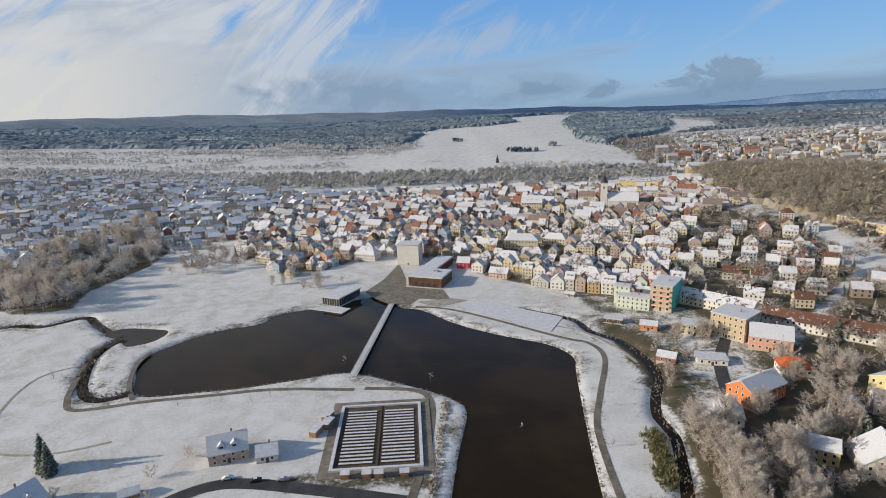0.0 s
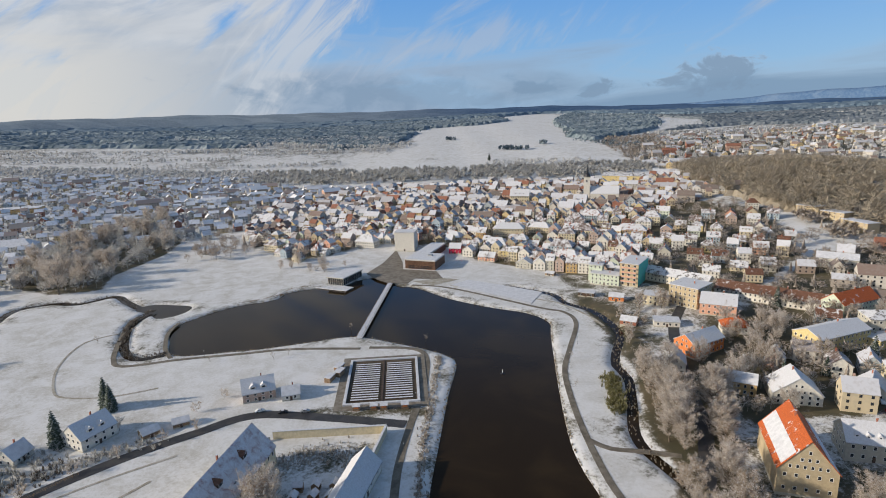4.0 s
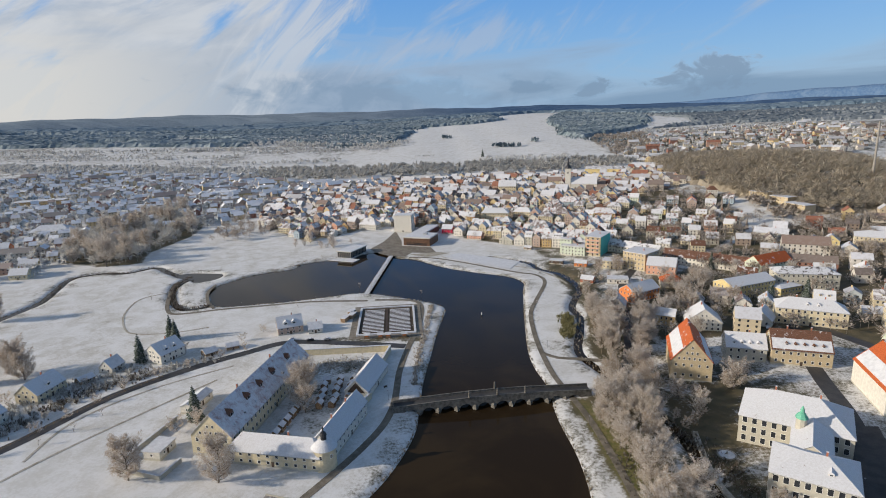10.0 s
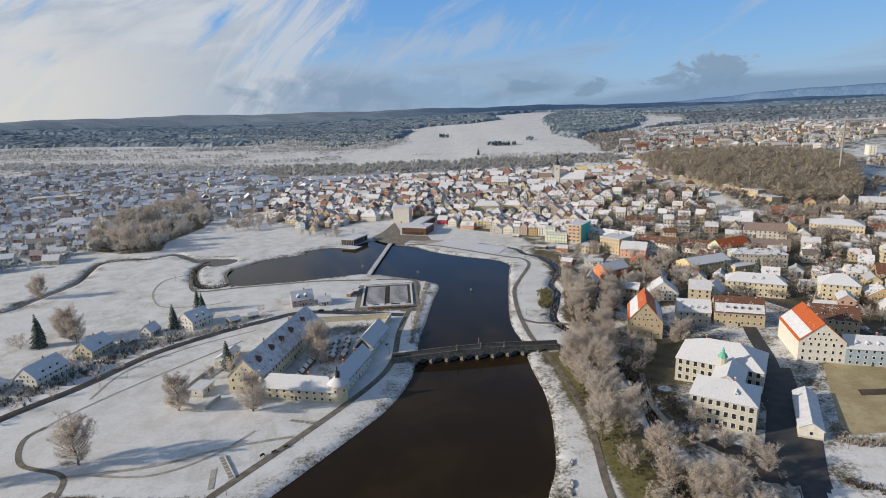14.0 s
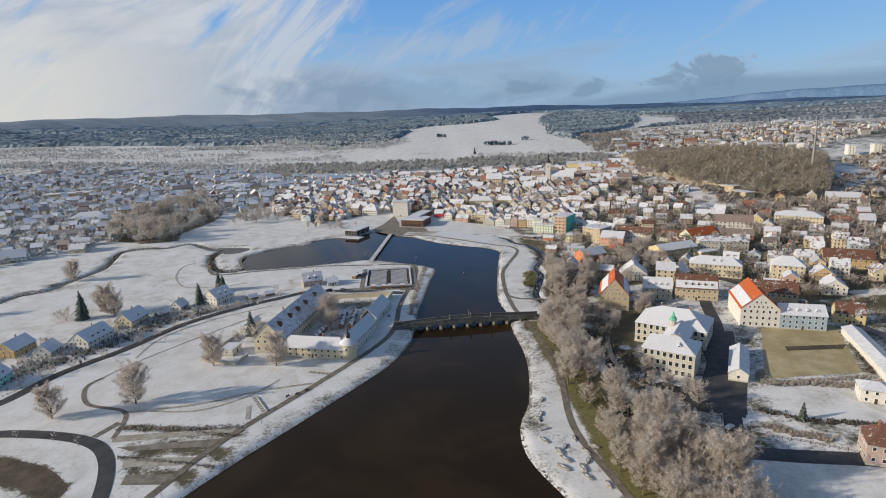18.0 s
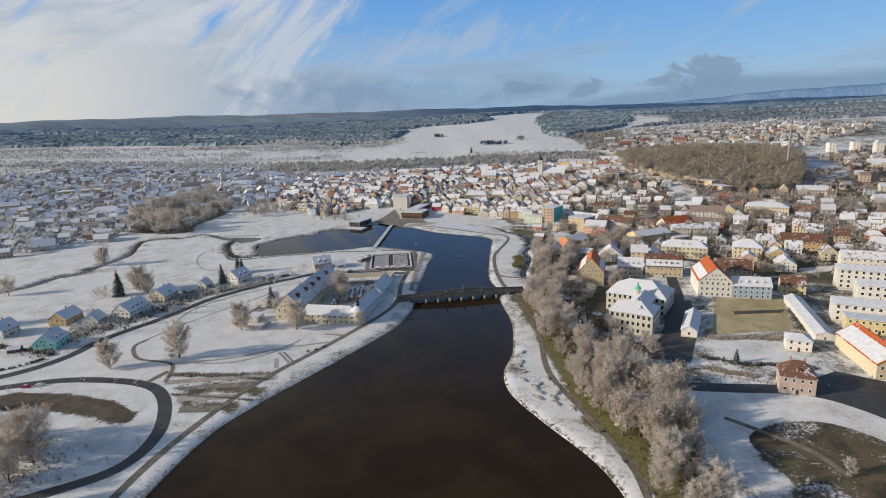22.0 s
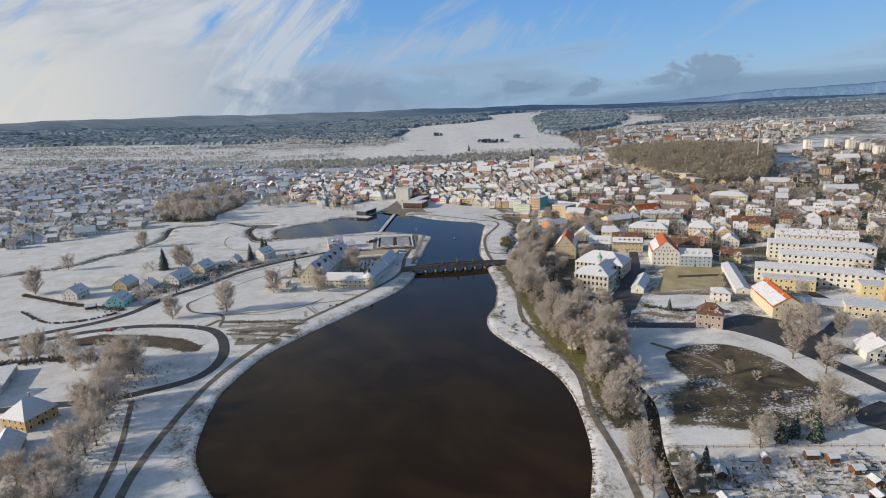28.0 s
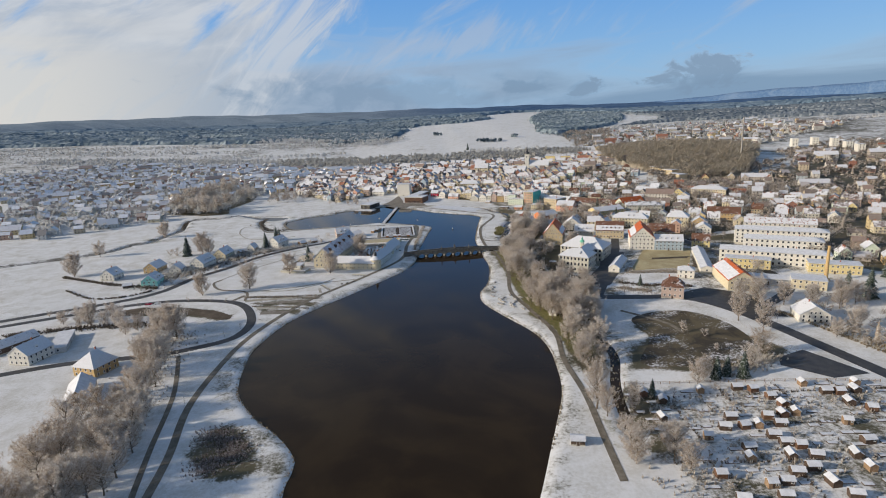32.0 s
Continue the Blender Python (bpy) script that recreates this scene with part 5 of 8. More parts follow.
# ---------------------------------------------------------------- fish tanks


def fish_tanks():
    """A sunken rectangle of long narrow tanks inside a pale kerb, with huts along its near side."""
    root = thing("fish_tank_basin", "sunken rectangle of long fish tanks inside a pale kerb", "basin", pose(-7, 115.5, 1.2, 0, 0, 2.5))
    w, d = 36.0, 50.0
    part("floor", boxes((-w / 2 - 4, w / 2 + 4, -d / 2 - 4, d / 2 + 4, -0.6, 0.02)), "paving", root, "dark stone surround")
    t = 1.3
    for s in ((-w / 2, w / 2, -d / 2, -d / 2 + t), (-w / 2, w / 2, d / 2 - t, d / 2), (-w / 2, -w / 2 + t, -d / 2 + t, d / 2 - t), (w / 2 - t, w / 2, -d / 2 + t, d / 2 - t)):
        part("kerb", boxes((*s, 0, 0.75)), "snow", root, "snow-topped concrete kerb")
    part("basin_bed", boxes((-w / 2 + t, w / 2 - t, -d / 2 + t, d / 2 - t, 0.02, 0.06)), "soil", root)
    n = 17
    for col in (-1, 1):
        for i in range(n):
            y = -d / 2 + 4.5 + i * (d - 11) / (n - 1)
            x0, x1 = (-w / 2 + 3.2, -1.6) if col < 0 else (1.6, w / 2 - 3.2)
            tank = part("tank", boxes((x0, x1, y - 0.72, y + 0.72, 0.06, 0.5)), "darkwood", root)
            part("tank_snow", boxes((x0 + 0.1, x1 - 0.1, y - 0.5, y + 0.5, 0.5, 0.6)), "snow", tank)
    part("gangway", boxes((-0.5, 0.5, -d / 2 + t, d / 2 - t, 0.06, 0.3)), "darkwood", root)
    for i, u in enumerate((-10, -2, 2.5, 12)):
        h = thing("market_hut", "small wooden hut with a snow-covered roof", "hut", pose(-7 + u, 115.5 - d / 2 - 4, 1.2, 0, 0, 2 + i), "huts by the fish tanks")
        part("body", wall_bm(3.2, 2.6, 2.2, 3.1, "gable"), "wood", h)
        part("roof", roof_bm(3.2, 2.6, 2.2, 3.1, "gable", 0.3, 0.15), "snow", h)
        part("hatch", boxes((-1.0, 1.0, -1.36, -1.3, 1.0, 1.9)), "orange", h)
    for i, (u, v) in enumerate(((-24, 14), (-23, 8), (-27, 2))):
        h = thing("work_shed", "low flat shed with snow on its roof", "shed", pose(-7 + u, 115.5 + v, 1.2, 0, 0, 72))
        part("body", wall_bm(6, 3.2, 2.5, 2.5, "flat"), "wood", h)
        part("roof", roof_bm(6, 3.2, 2.5, 2.5, "flat", 0.3), "snow", h)


fish_tanks()
TAKEN.append((-7, 115, 36))

# ---------------------------------------------------------------- the walled farm court


def fish_farm_court():
    cream, tan = "cream", "tan"
    z = 1.4
    # long main range
    c = Vector((-58.5, 10, 0))
    h = house(c.x, c.y, 79, 77, 17, 8.2, 17.0, "gable", "cream", "roof_manor", "long cream manor range with a snowy dormered red roof", 2, "manor_range", 3.4, (1.1, 1.6), z, 2,
              (), "manor")
    rf = [o for o in h.children if o.name.startswith("roof")][0]
    for u in (-0.78, -0.42, -0.12, 0.2, 0.62):
        dormer(rf, u * 38.5, -1, 17, 8.2, 17.0, 0.45, 3.0, 2.8, "tile_brown", "darkwood")
    for u in (-0.85, -0.62, -0.38, -0.14, 0.1, 0.34, 0.58, 0.82):
        dormer(rf, u * 38.5, -1, 17, 8.2, 17.0, 0.18, 1.3, 0.9, "roof_dark", "darkwood")
    house(-39, -33, -14, 38, 10, 5.6, 10.2, "hip", "cream", "roof_snow", "low cream south wing with a snowy hipped roof", 2, "manor_wing", 3.6, (1.1, 1.2), z, 1, (), "manor")
    house(-17.5, -17, 74, 34, 9, 6.2, 11.0, "gable", "palewhite", "roof_snow", "white side wing with a snowy roof along the lane", 2, "manor_wing", 3.4, (1.0, 1.2), z, 2, (), "manor")
    barn = house(-11, 26, 76, 30, 11, 4.2, 9.5, "gable", "palewhite", "roof_snow", "long barn with a steep snow-covered roof", 1, "barn", 6, (0.9, 0.9), z, 0, (), "barn")
    # dark triangular panel stands in for the shaded opening of the gable
    ob = bmesh.new()
    for dx in (-15.16, -14.9):
        [ob.verts.new((dx, *p)) for p in ((-4.4, 3.4), (4.4, 3.4), (0, 8.4))]
    ob.verts.ensure_lookup_table()
    for fc in ((0, 2, 1), (3, 4, 5), (0, 1, 4, 3), (1, 2, 5, 4), (2, 0, 3, 5)):
        ob.faces.new([ob.verts[k] for k in fc])
    part("gable_boarding", ob, "darkwood", barn, "dark panel for the shade inside the open gable")
    root = thing("corner_tower", "round cream corner tower with a snowy cone and lantern", "tower", pose(-20.5, -38.5, z))
    part("wall", lathe([(4.4, -2.5), (4.4, 0.4), (4.25, 0.5), (4.25, 7.6), (4.6, 7.8), (4.6, 8.0)], 24), "cream", root)
    part("roof", lathe([(4.8, 8.0), (4.9, 8.1), (3.2, 9.7), (1.5, 10.7), (1.2, 10.9)], 24), "roof_snow", root)
    part("lantern", lathe([(1.1, 10.8), (1.1, 12.6), (1.35, 12.7), (1.3, 12.8), (1.0, 13.6), (0.35, 14.0), (0.25, 14.8), (0.4, 15.2), (0.05, 16.2)], 10), "darkmetal", root)
    for a in (150, 205, 260, 315):
        share("window", window_mesh(0.9, 1.3), root, pose(4.22 * math.cos(radians(a)), 4.22 * math.sin(radians(a)), 5.6, 0, 0, a + 90))
    cw = thing("court_wall", "pale plastered garden wall capped with snow", "wall", pose(0, 0, z))
    for i, (a, b) in enumerate((((-49, 65), (-2, 66)), ((-2, 66), (-7, 40)), ((-13, 0), (-8, 12)))):
        d = Vector((b[0] - a[0], b[1] - a[1], 0))
        w = part("wall_section", boxes((0, d.length, -0.35, 0.35, -2, 3.2)), "cream", cw)
        w.matrix_basis = pose(a[0], a[1], 0, 0, 0, math.degrees(math.atan2(d.y, d.x)))
        part("coping", boxes((0, d.length, -0.5, 0.5, 3.2, 3.4)), "snow", w)
    gw = thing("garden_wall", "low snow-capped garden wall in front of the manor", "wall", pose(0, 0, z))
    for a, b in (((-101, -34), (-80, -42)), ((-101, -34), (-92, 2)), ((-80, -42), (-77, -31)), ((-60, 60), (-50, 64))):
        d = Vector((b[0] - a[0], b[1] - a[1], 0))
        w = part("wall_section", boxes((0, d.length, -0.3, 0.3, -2, 1.5)), "stonegrey", gw)
        w.matrix_basis = pose(a[0], a[1], 0, 0, 0, math.degrees(math.atan2(d.y, d.x)))
        part("coping", boxes((0, d.length, -0.42, 0.42, 1.5, 1.66)), "snow", w)
    r = random.Random(5)
    # market huts in the court
    proto = thing("market_hut", "small wooden market hut with a thick snowy roof", "hut", pose(-31, 30, z + 0.2), "market huts in the court")
    part("body", wall_bm(3.4, 2.6, 2.2, 3.2, "gable"), "wood", proto)
    part("roof", roof_bm(3.4, 2.6, 2.2, 3.2, "gable", 0.35, 0.2), "snow", proto)
    part("counter", boxes((-1.3, 1.3, -1.6, -1.3, 0.9, 1.0)), "darkwood", proto)
    for i in range(5):
        for j in range(3):
            if i + j:
                copy_thing(proto, pose(-31 + j * 6.2 + r.uniform(-0.5, 0.5), 30 - i * 6.0 + r.uniform(-0.6, 0.6), z + 0.2, 0, 0, 76 + r.uniform(-8, 8)))
    for i in range(6):
        copy_thing(proto, pose(-45.5 + i * 1.05, -22 + i * 5.2, z + 0.2, 0, 0, 79))
    brushwood("court_scrub", [(-44, 46), (-30, 52), (-14, 50)], 9.0, 420, 0.4, 1.4, "brush", "frosted shrubs in the walled garden", 40)
    tree("tall", -38, 14, 1.15, "old broad court tree thick with hoar frost")
    tree("round", -36, 2, 1.0)
    # low buildings west of the range
    house(-88, 14, 79, 16, 6, 3.2, 4.6, "gable", "palewhite", "snow", "low white outbuilding with a snowy roof", 1, "outbuilding", 4, (0.9, 0.9), z, 0, (), "shed")
    house(-88, -24, 79, 10, 7, 3.2, 3.2, "flat", "palewhite", "snow", "small flat white annex by the manor", 1, "outbuilding", 3, (0.9, 0.9), z, 0, (), "shed")
    for p in ((-49, 15, 48), (-20, -5, 30), (-60, -15, 20), (-40, -33, 22)):
        TAKEN.append(p)


fish_farm_court()
TAKEN.append((-30, 30, 45))

# ---------------------------------------------------------------- the school with the green turret


def school():
    z = ground_z(140, -70)
    t = -35
    house(141, -72, t, 24, 19, 12.2, 16.5, "hip", "stonegrey", "roof_snow", "three-storey grey school wing with a snowy hipped roof", 3, "school_wing", 2.7, (1.5, 2.2), z, 1, [(0.35, -1, 0.35)], "school")
    house(158, -37, t, 36, 24, 11.0, 18.0, "hip", "stonegrey", "roof_snow", "large grey school block with a broad snowy roof", 3, "school_block", 2.9, (1.5, 2.2), z, 2, [(-0.4, 1, 0.4), (0.4, 1, 0.4)], "school")
    house(150.5, -57, t + 90, 20, 12, 11.0, 15.0, "gable", "stonegrey", "roof_snow", "grey school link with a snowy gable roof", 3, "school_link", 3.0, (1.5, 2.2), z, 0, (), "school", sides="ns", door=False, attic=False)
    root = thing("roof_turret", "small turret clad in green copper on the school roof", "turret", pose(151, -50, z + 14))
    part("base", lathe([(1.7, -3), (1.7, 2.2), (2.0, 2.3)], 8), "stonegrey", root)
    part("dome", lathe([(2.1, 2.3), (2.0, 2.9), (1.3, 4.0), (0.7, 4.4), (0.6, 5.2), (0.75, 5.3), (0.1, 7.0)], 8), "copper", root)
    TAKEN.extend([(140, -72, 18), (158, -37, 24)])


school()

# ---------------------------------------------------------------- ground of its own kind
patch("yard", [(172, -33), (192, -36), (178, -66), (152, -120), (128, -112), (146, -92), (160, -70)], "asphalt", "wet dark asphalt school yard", "yard", 0.12)
patch("sports_ground", [(209, -34), (250, -36), (222, -92), (176, -92)], "drygrass", "dry brown sports ground with bare turf", "sports ground", 0.1)
patch("sports_ground", [(206, -60), (238, -61), (232, -66), (204, -65)], "soil", "dark hedge strip across the sports ground", "sports ground", 0.2)
patch("forecourt", [(184, -152), (208, -142), (228, -160), (226, -204), (208, -200), (196, -172)], "asphalt", "wide wet asphalt junction before the works", "road", 0.1)
patch("plaza", [(-36, 318), (-26, 300), (-16, 288), (0, 284), (6, 298), (30, 290), (24, 318), (-5, 328), (-6, 350), (-14, 395), (-24, 350)], "paving", "brown paved square at the end of the footbridge", "plaza", 0.12)
patch("lawn", [(34, 275), (49, 288), (101, 249), (88, 224)], "snow", "long snow-covered lawn beside the shore walk", "lawn", 0.3)
patch("pavement", [(4, 290), (30, 296), (42, 290), (20, 276)], "trail", "pale slabs of the lakeside walk", "pavement", 0.14)
path([(-113, -97), (-118, -108)], 3.0)
path([(140, -172), (150, -186), (158, -200), (160, -214)], 2.4)
patch("park_meadow", [(142, -186), (172, -181), (188, -204), (187, -238), (172, -254), (142, -253), (124, -246), (140, -216)], "wetturf", "dark wet turf with scraps of snow", "meadow", 0.09, smooth=True)
patch("side_road", [(184, -262), (188, -254), (204, -248), (216, -276), (198, -278)], "asphalt", "wet asphalt side road beside the gardens", "road", 0.12)
path([(-60, -88), (-57, -100)], 2.0, "trail")
patch("car_park", [(-196, -120), (-179, -113), (-153, -118), (-125, -128), (-108, -143), (-113, -148), (-132, -137), (-155, -131), (-194, -127)], "soil", "dark gravel car park inside the loop of the drive", "car park", 0.08, smooth=True)

patch("terrace_strip", [(-108, -113), (-58, -110), (-58, -107), (-110, -108)], "trail", "thinly snowed parking bays above the shore", "car park", 0.10)
patch("terrace_strip", [(-104, -117), (-97, -120), (-67, -120), (-60, -114)], "paving", "tan gravel drive between parking bays", "car park", 0.10)
patch("terrace_strip", [(-95, -131), (-69, -132), (-67, -127), (-97, -125)], "trail", "thinly snowed parking bays above the shore", "car park", 0.10)
patch("terrace_strip", [(-90, -142), (-76, -143), (-72, -137), (-91, -136)], "paving", "tan gravel drive between parking bays", "car park", 0.10)
patch("school_terrace", [(122, -88), (131, -86), (146, -103), (160, -84), (168, -92), (150, -122), (136, -112)], "asphalt", "dark sunken terrace before the school", "yard", 0.11)
path([(124, -28), (119, -48), (117, -62), (119, -82), (126, -94), (133, -108), (138, -124)], 2.2, "trail")
path([(-109, -87), (-83, -90), (-64, -79), (-52, -62)], 1.2, "trail")

# ---------------------------------------------------------------- houses of the near town
H = house
DW = dict(pitch=2.8)
front((199, -30), (218, -36), 32, 10.8, 19.8, "gable", "palewhite", "tile_orange", "tall cream house with a bare orange tiled roof", 3, True, name="gable_house", wz=(1.0, 1.5), chims=2, bands=[(1, 0.05, 0.5)], **DW)
front((218, -36), (240, -43), 13, 8.4, 12.8, "gable", "bluegrey", "roof_snow", "blue-grey annex with a snowy dormered roof", 3, name="annex_house", dormers=[(-0.6, -1, 0.3), (-0.2, -1, 0.3), (0.2, -1, 0.3), (0.6, -1, 0.3)], **DW)
front((133, 16), (150, 10), 29, 9.8, 20.5, "gable", "tan", "tile_orange", "tall tan house with stepped eaves and an orange roof", 2, True, name="gable_house", wz=(0.9, 1.2), bands=[(1, 0.1, 0.55), (-1, 0.0, 0.35)], **DW)
front((167, 30), (184, 24), 14, 7.2, 12.5, "gable", "stonegrey", "roof_snow", "grey house with a row of dormers under snow", 2, dormers=[(-0.6, -1, 0.25), (-0.2, -1, 0.25), (0.2, -1, 0.25), (0.6, -1, 0.25)], **DW)
front((185, 22), (209, 13), 17, 7.8, 15.0, "gable", "tan", "tile_brown", "broad ochre house with a brown tiled roof", 2, dormers=[(-0.5, -1, 0.2), (-0.2, -1, 0.2), (0.1, -1, 0.2), (0.4, -1, 0.2), (0.7, -1, 0.2)], chims=2, bands=[(-1, 0.0, 0.52)], **DW)
front((160, -90), (167, -94), 32, 3.6, 6.2, "gable", "palewhite", "snow", "long low white shed with a snowy roof", 1, True, name="shed", category="shed", chims=0, pitch=9)
front((222, -109), (230, -112), 66, 4.0, 5.6, "gable", "palewhite", "snow", "long open stand with a flat snowy roof", 1, True, name="sports_stand", category="stand", chims=0, pitch=6)
front((201, -117), (211, -122), 9, 6.0, 8.0, "hip", "palewhite", "snow", "white clubhouse with a snowy hipped roof", 2, name="clubhouse", **DW)
front((172, -157), (184, -163), 12, 8.0, 13.0, "hip", "pinkwall", "tile_brown", "pink villa with red shutters and a brown hipped roof", 2, name="villa", chims=2, dormers=[(0.0, -1, 0.3)], pitch=2.6)
front((252, -33), (265, -39), 10, 6.5, 11.5, "gable", "yellow", "tile_brown", "yellow house with a dark tiled roof", 2, **DW)
front((279, 15), (291, 9), 16, 5.4, 10.0, "gable", "palewhite", "roof_snow", "pale gabled house on a side street", 2, True, **DW)
front((284, 34), (297, 28), 14, 7.6, 12.5, "gable", "ochre", "roof_dark", "ochre house with a steep patchy roof", 2, True, **DW)
front((318, 70), (346, 56), 14, 7.5, 13.0, "gable", "ochre", "tile_brown", "long ochre house with a dark tiled roof", 2, dormers=[(-0.3, -1, 0.3), (0, -1, 0.3), (0.3, -1, 0.3)], **DW)
front((266, 50), (284, 40), 16, 11.5, 16.5, "hip", "cream", "roof_snow", "large cream apartment house under snow", 4, category="apartment house", **DW)
front((228, 6), (250, -4), 13, 8.0, 14.0, "gable", "tan", "tile_brown", "ochre house with a dark red tiled roof and dormers", 2, dormers=[(-0.4, -1, 0.3), (0, -1, 0.3), (0.4, -1, 0.3)], **DW)
front((255, 132), (292, 122), 15, 11.0, 14.0, "hip", "stonegrey", "roof_dark", "long grey-brown block with a low roof", 3, **DW)
front((219, 74), (250, 58), 15, 9.6, 14.0, "hip", "cream", "roof_snow", "long cream building with dark shutters and a snowy roof", 3, dormers=[(-0.1, -1, 0.35), (0.2, -1, 0.35)], chims=2, **DW)
front((215, 113), (250, 125), 16, 9.5, 13.0, "gable", "yellow", "roof_snow", "pale yellow school-like house with a shed roof", 3, **DW)
front((250, 118), (268, 124), 9, 5.0, 6.0, "hip", "yellow", "snow", "low yellow annex with a flat snowy roof", 1, **DW)
front((262, 161), (292, 172), 14, 8.5, 14.0, "gable", "mint", "tile_orange", "green house with a bright red tiled roof", 3, **DW)
front((154, 120), (175, 131), 13, 7.2, 11.5, "gable", "orange", "roof_snow", "bright orange house with a snowy roof", 2, **DW)
front((134, 112), (144, 108), 12, 4.0, 9.0, "gable", "palewhite", "roof_snow", "small white house with steep snowy roofs", 1, True, **DW)
front((166, 72), (184, 66), 15, 5.0, 12.5, "gable", "palewhite", "roof_snow", "white house with big snowy dormers", 2, True, **DW)
front((203, 74), (212, 66), 12, 4.0, 9.5, "gable", "palewhite", "roof_snow", "little white gabled house under snow", 1, True, **DW)
front((186, 182), (204, 172), 20, 7.4, 12.0, "gable", "salmon", "roof_snow", "pale pink house with a wide snowy roof", 2, **DW)
front((184, 150), (198, 146), 10, 4.5, 8.0, "hip", "palewhite", "tile_orange", "low white house with a red hipped roof", 1, **DW)
front((176, 205), (188, 190), 20, 13.5, 13.5, "flat", "tan", "roof_snow", "modern flat-roofed tan apartment house", 4, category="apartment house", **DW)
front((160, 208), (174, 200), 11, 6.5, 6.5, "flat", "cream", "roof_snow", "low cream terrace house with a flat snowy roof", 2, **DW)
block = front((159, 252), (170, 244), 26, 17.0, 17.0, "flat", "tan", "roof_snow", "tall flat-roofed tan block with a turquoise side wall", 5, name="apartment_block", category="apartment block", wz=(1.6, 1.5), pitch=3.2, sides="sw")
part("side_cladding", boxes((6.83, 6.9, -12.6, 12.6, 0.5, 16.8)), "turquoise", block, "turquoise rendered side wall")
for fl in range(1, 5):
    bal = part("balcony", boxes((-5.6, 5.6, -14.3, -13.05, fl * 3.4 - 0.2, fl * 3.4)), "concrete", block)
    part("parapet", boxes((-5.6, 5.6, -14.36, -14.24, fl * 3.4, fl * 3.4 + 1.0)), "salmon", bal)
front((140, 262), (158, 250), 10, 8.5, 8.5, "flat", "mint", "roof_snow", "pale mint stepped terrace house", 3, **DW)
front((141, 270), (150, 265), 7, 13.0, 13.0, "flat", "mint", "roof_snow", "slim mint stair tower beside the terrace house", 4, **DW)
front((212, 215), (262, 170), 13, 6.0, 10.5, "gable", "plaster", "tile_brown", "long row house with a brown patchy roof", 2, **DW)
front((180, 262), (212, 225), 12, 6.0, 10.0, "gable", "plaster", "roof_dark", "long row house with thin snow on its roof", 2, **DW)
front((318, 268), (340, 252), 14, 7.0, 10.5, "gable", "palewhite", "snow", "long white hall with a snowy roof", 1, name="storage_hall", category="hall", pitch=6)
front((352, 225), (362, 218), 10, 6.0, 11.0, "gable", "yellow", "roof_dark", "bright yellow gabled house by a grove", 2, True, **DW)
front((369, 212), (402, 188), 20, 10.5, 14.0, "hip", "cream", "roof_snow", "large cream hall building under snow", 3, name="hall_building", **DW)
# the white works in the south-east
front((249, -84), (312, -121), 15, 10.0, 12.0, "hip", "palewhite", "snow", "long white works building with a flat snowy roof", 3, name="works_building", category="works", chims=2, pitch=3.6, wz=(1.4, 1.6))
front((282, -60), (330, -88), 15, 11.0, 13.0, "hip", "palewhite", "snow", "white works wing with rows of windows", 3, name="works_building", category="works", chims=2, pitch=3.6, wz=(1.4, 1.6))
front((290, -32), (350, -66), 15, 12.5, 14.5, "hip", "palewhite", "snow", "long white works wing behind the others", 4, name="works_building", category="works", chims=2, pitch=3.6, wz=(1.4, 1.6))
front((318, 2), (368, -26), 14, 10.0, 14.0, "gable", "palewhite", "roof_red", "works wing with a red roof half under snow", 3, name="works_building", category="works", chims=2, pitch=3.6)
front((246, -98), (272, -113), 10, 7.5, 7.5, "flat", "yellow", "snow", "flat yellow works office", 2, name="works_office", category="works", **DW)
front((290, -128), (318, -142), 12, 7.0, 7.0, "flat", "yellow", "snow", "low pale yellow works block", 2, name="works_office", category="works", **DW)
front((219, -152), (236, -156), 38, 7.2, 13.0, "gable", "cream", "tile_orange", "cream house with a half-bare orange roof", 2, True, chims=2, bands=[(1, 0.0, 0.75)], **DW)
front((238, -140), (262, -152), 12, 4.6, 4.6, "flat", "metal", "snow", "long open carport with a snowy flat roof", 1, name="carport", category="carport", pitch=5, chims=0)
front((259, -156), (276, -166), 14, 6.5, 6.5, "flat", "cream", "snow", "low cream flat-roofed workshop building", 2, name="workshop", category="workshop", chims=0, **DW)
front((226, -213), (241, -217), 14, 4.6, 9.5, "gable", "palewhite", "roof_dark", "white house with patchy snow on its roof", 2, True, **DW)
front((262, -250), (276, -256), 12, 4.6, 9.0, "gable", "cream", "roof_snow", "cream house beside the road under snow", 2, **DW)
front((290, -205), (304, -212), 12, 5.0, 9.5, "gable", "yellow", "roof_snow", "yellow house behind bare trees", 2, **DW)


def tall_chimney(x, y, h, r0, mat, label):
    root = thing("factory_chimney", label, "chimney", pose(x, y, ground_z(x, y)))
    part("shaft", lathe([(r0, -2), (r0 * 0.95, 2), (r0 * 0.62, h), (r0 * 0.7, h + 0.1), (r0 * 0.7, h + 0.8), (r0 * 0.5, h + 0.8), (r0 * 0.45, h - 1)], 14), mat, root)
    part("foot", boxes((-r0 * 1.15, r0 * 1.15, -r0 * 1.15, r0 * 1.15, -2, 2.2)), mat, root)


tall_chimney(288, -148, 24, 1.4, "ochre", "tall tapered tan brick factory chimney")
tall_chimney(570, 450, 72, 1.7, "granite", "very tall grey chimney behind the wooded hill")
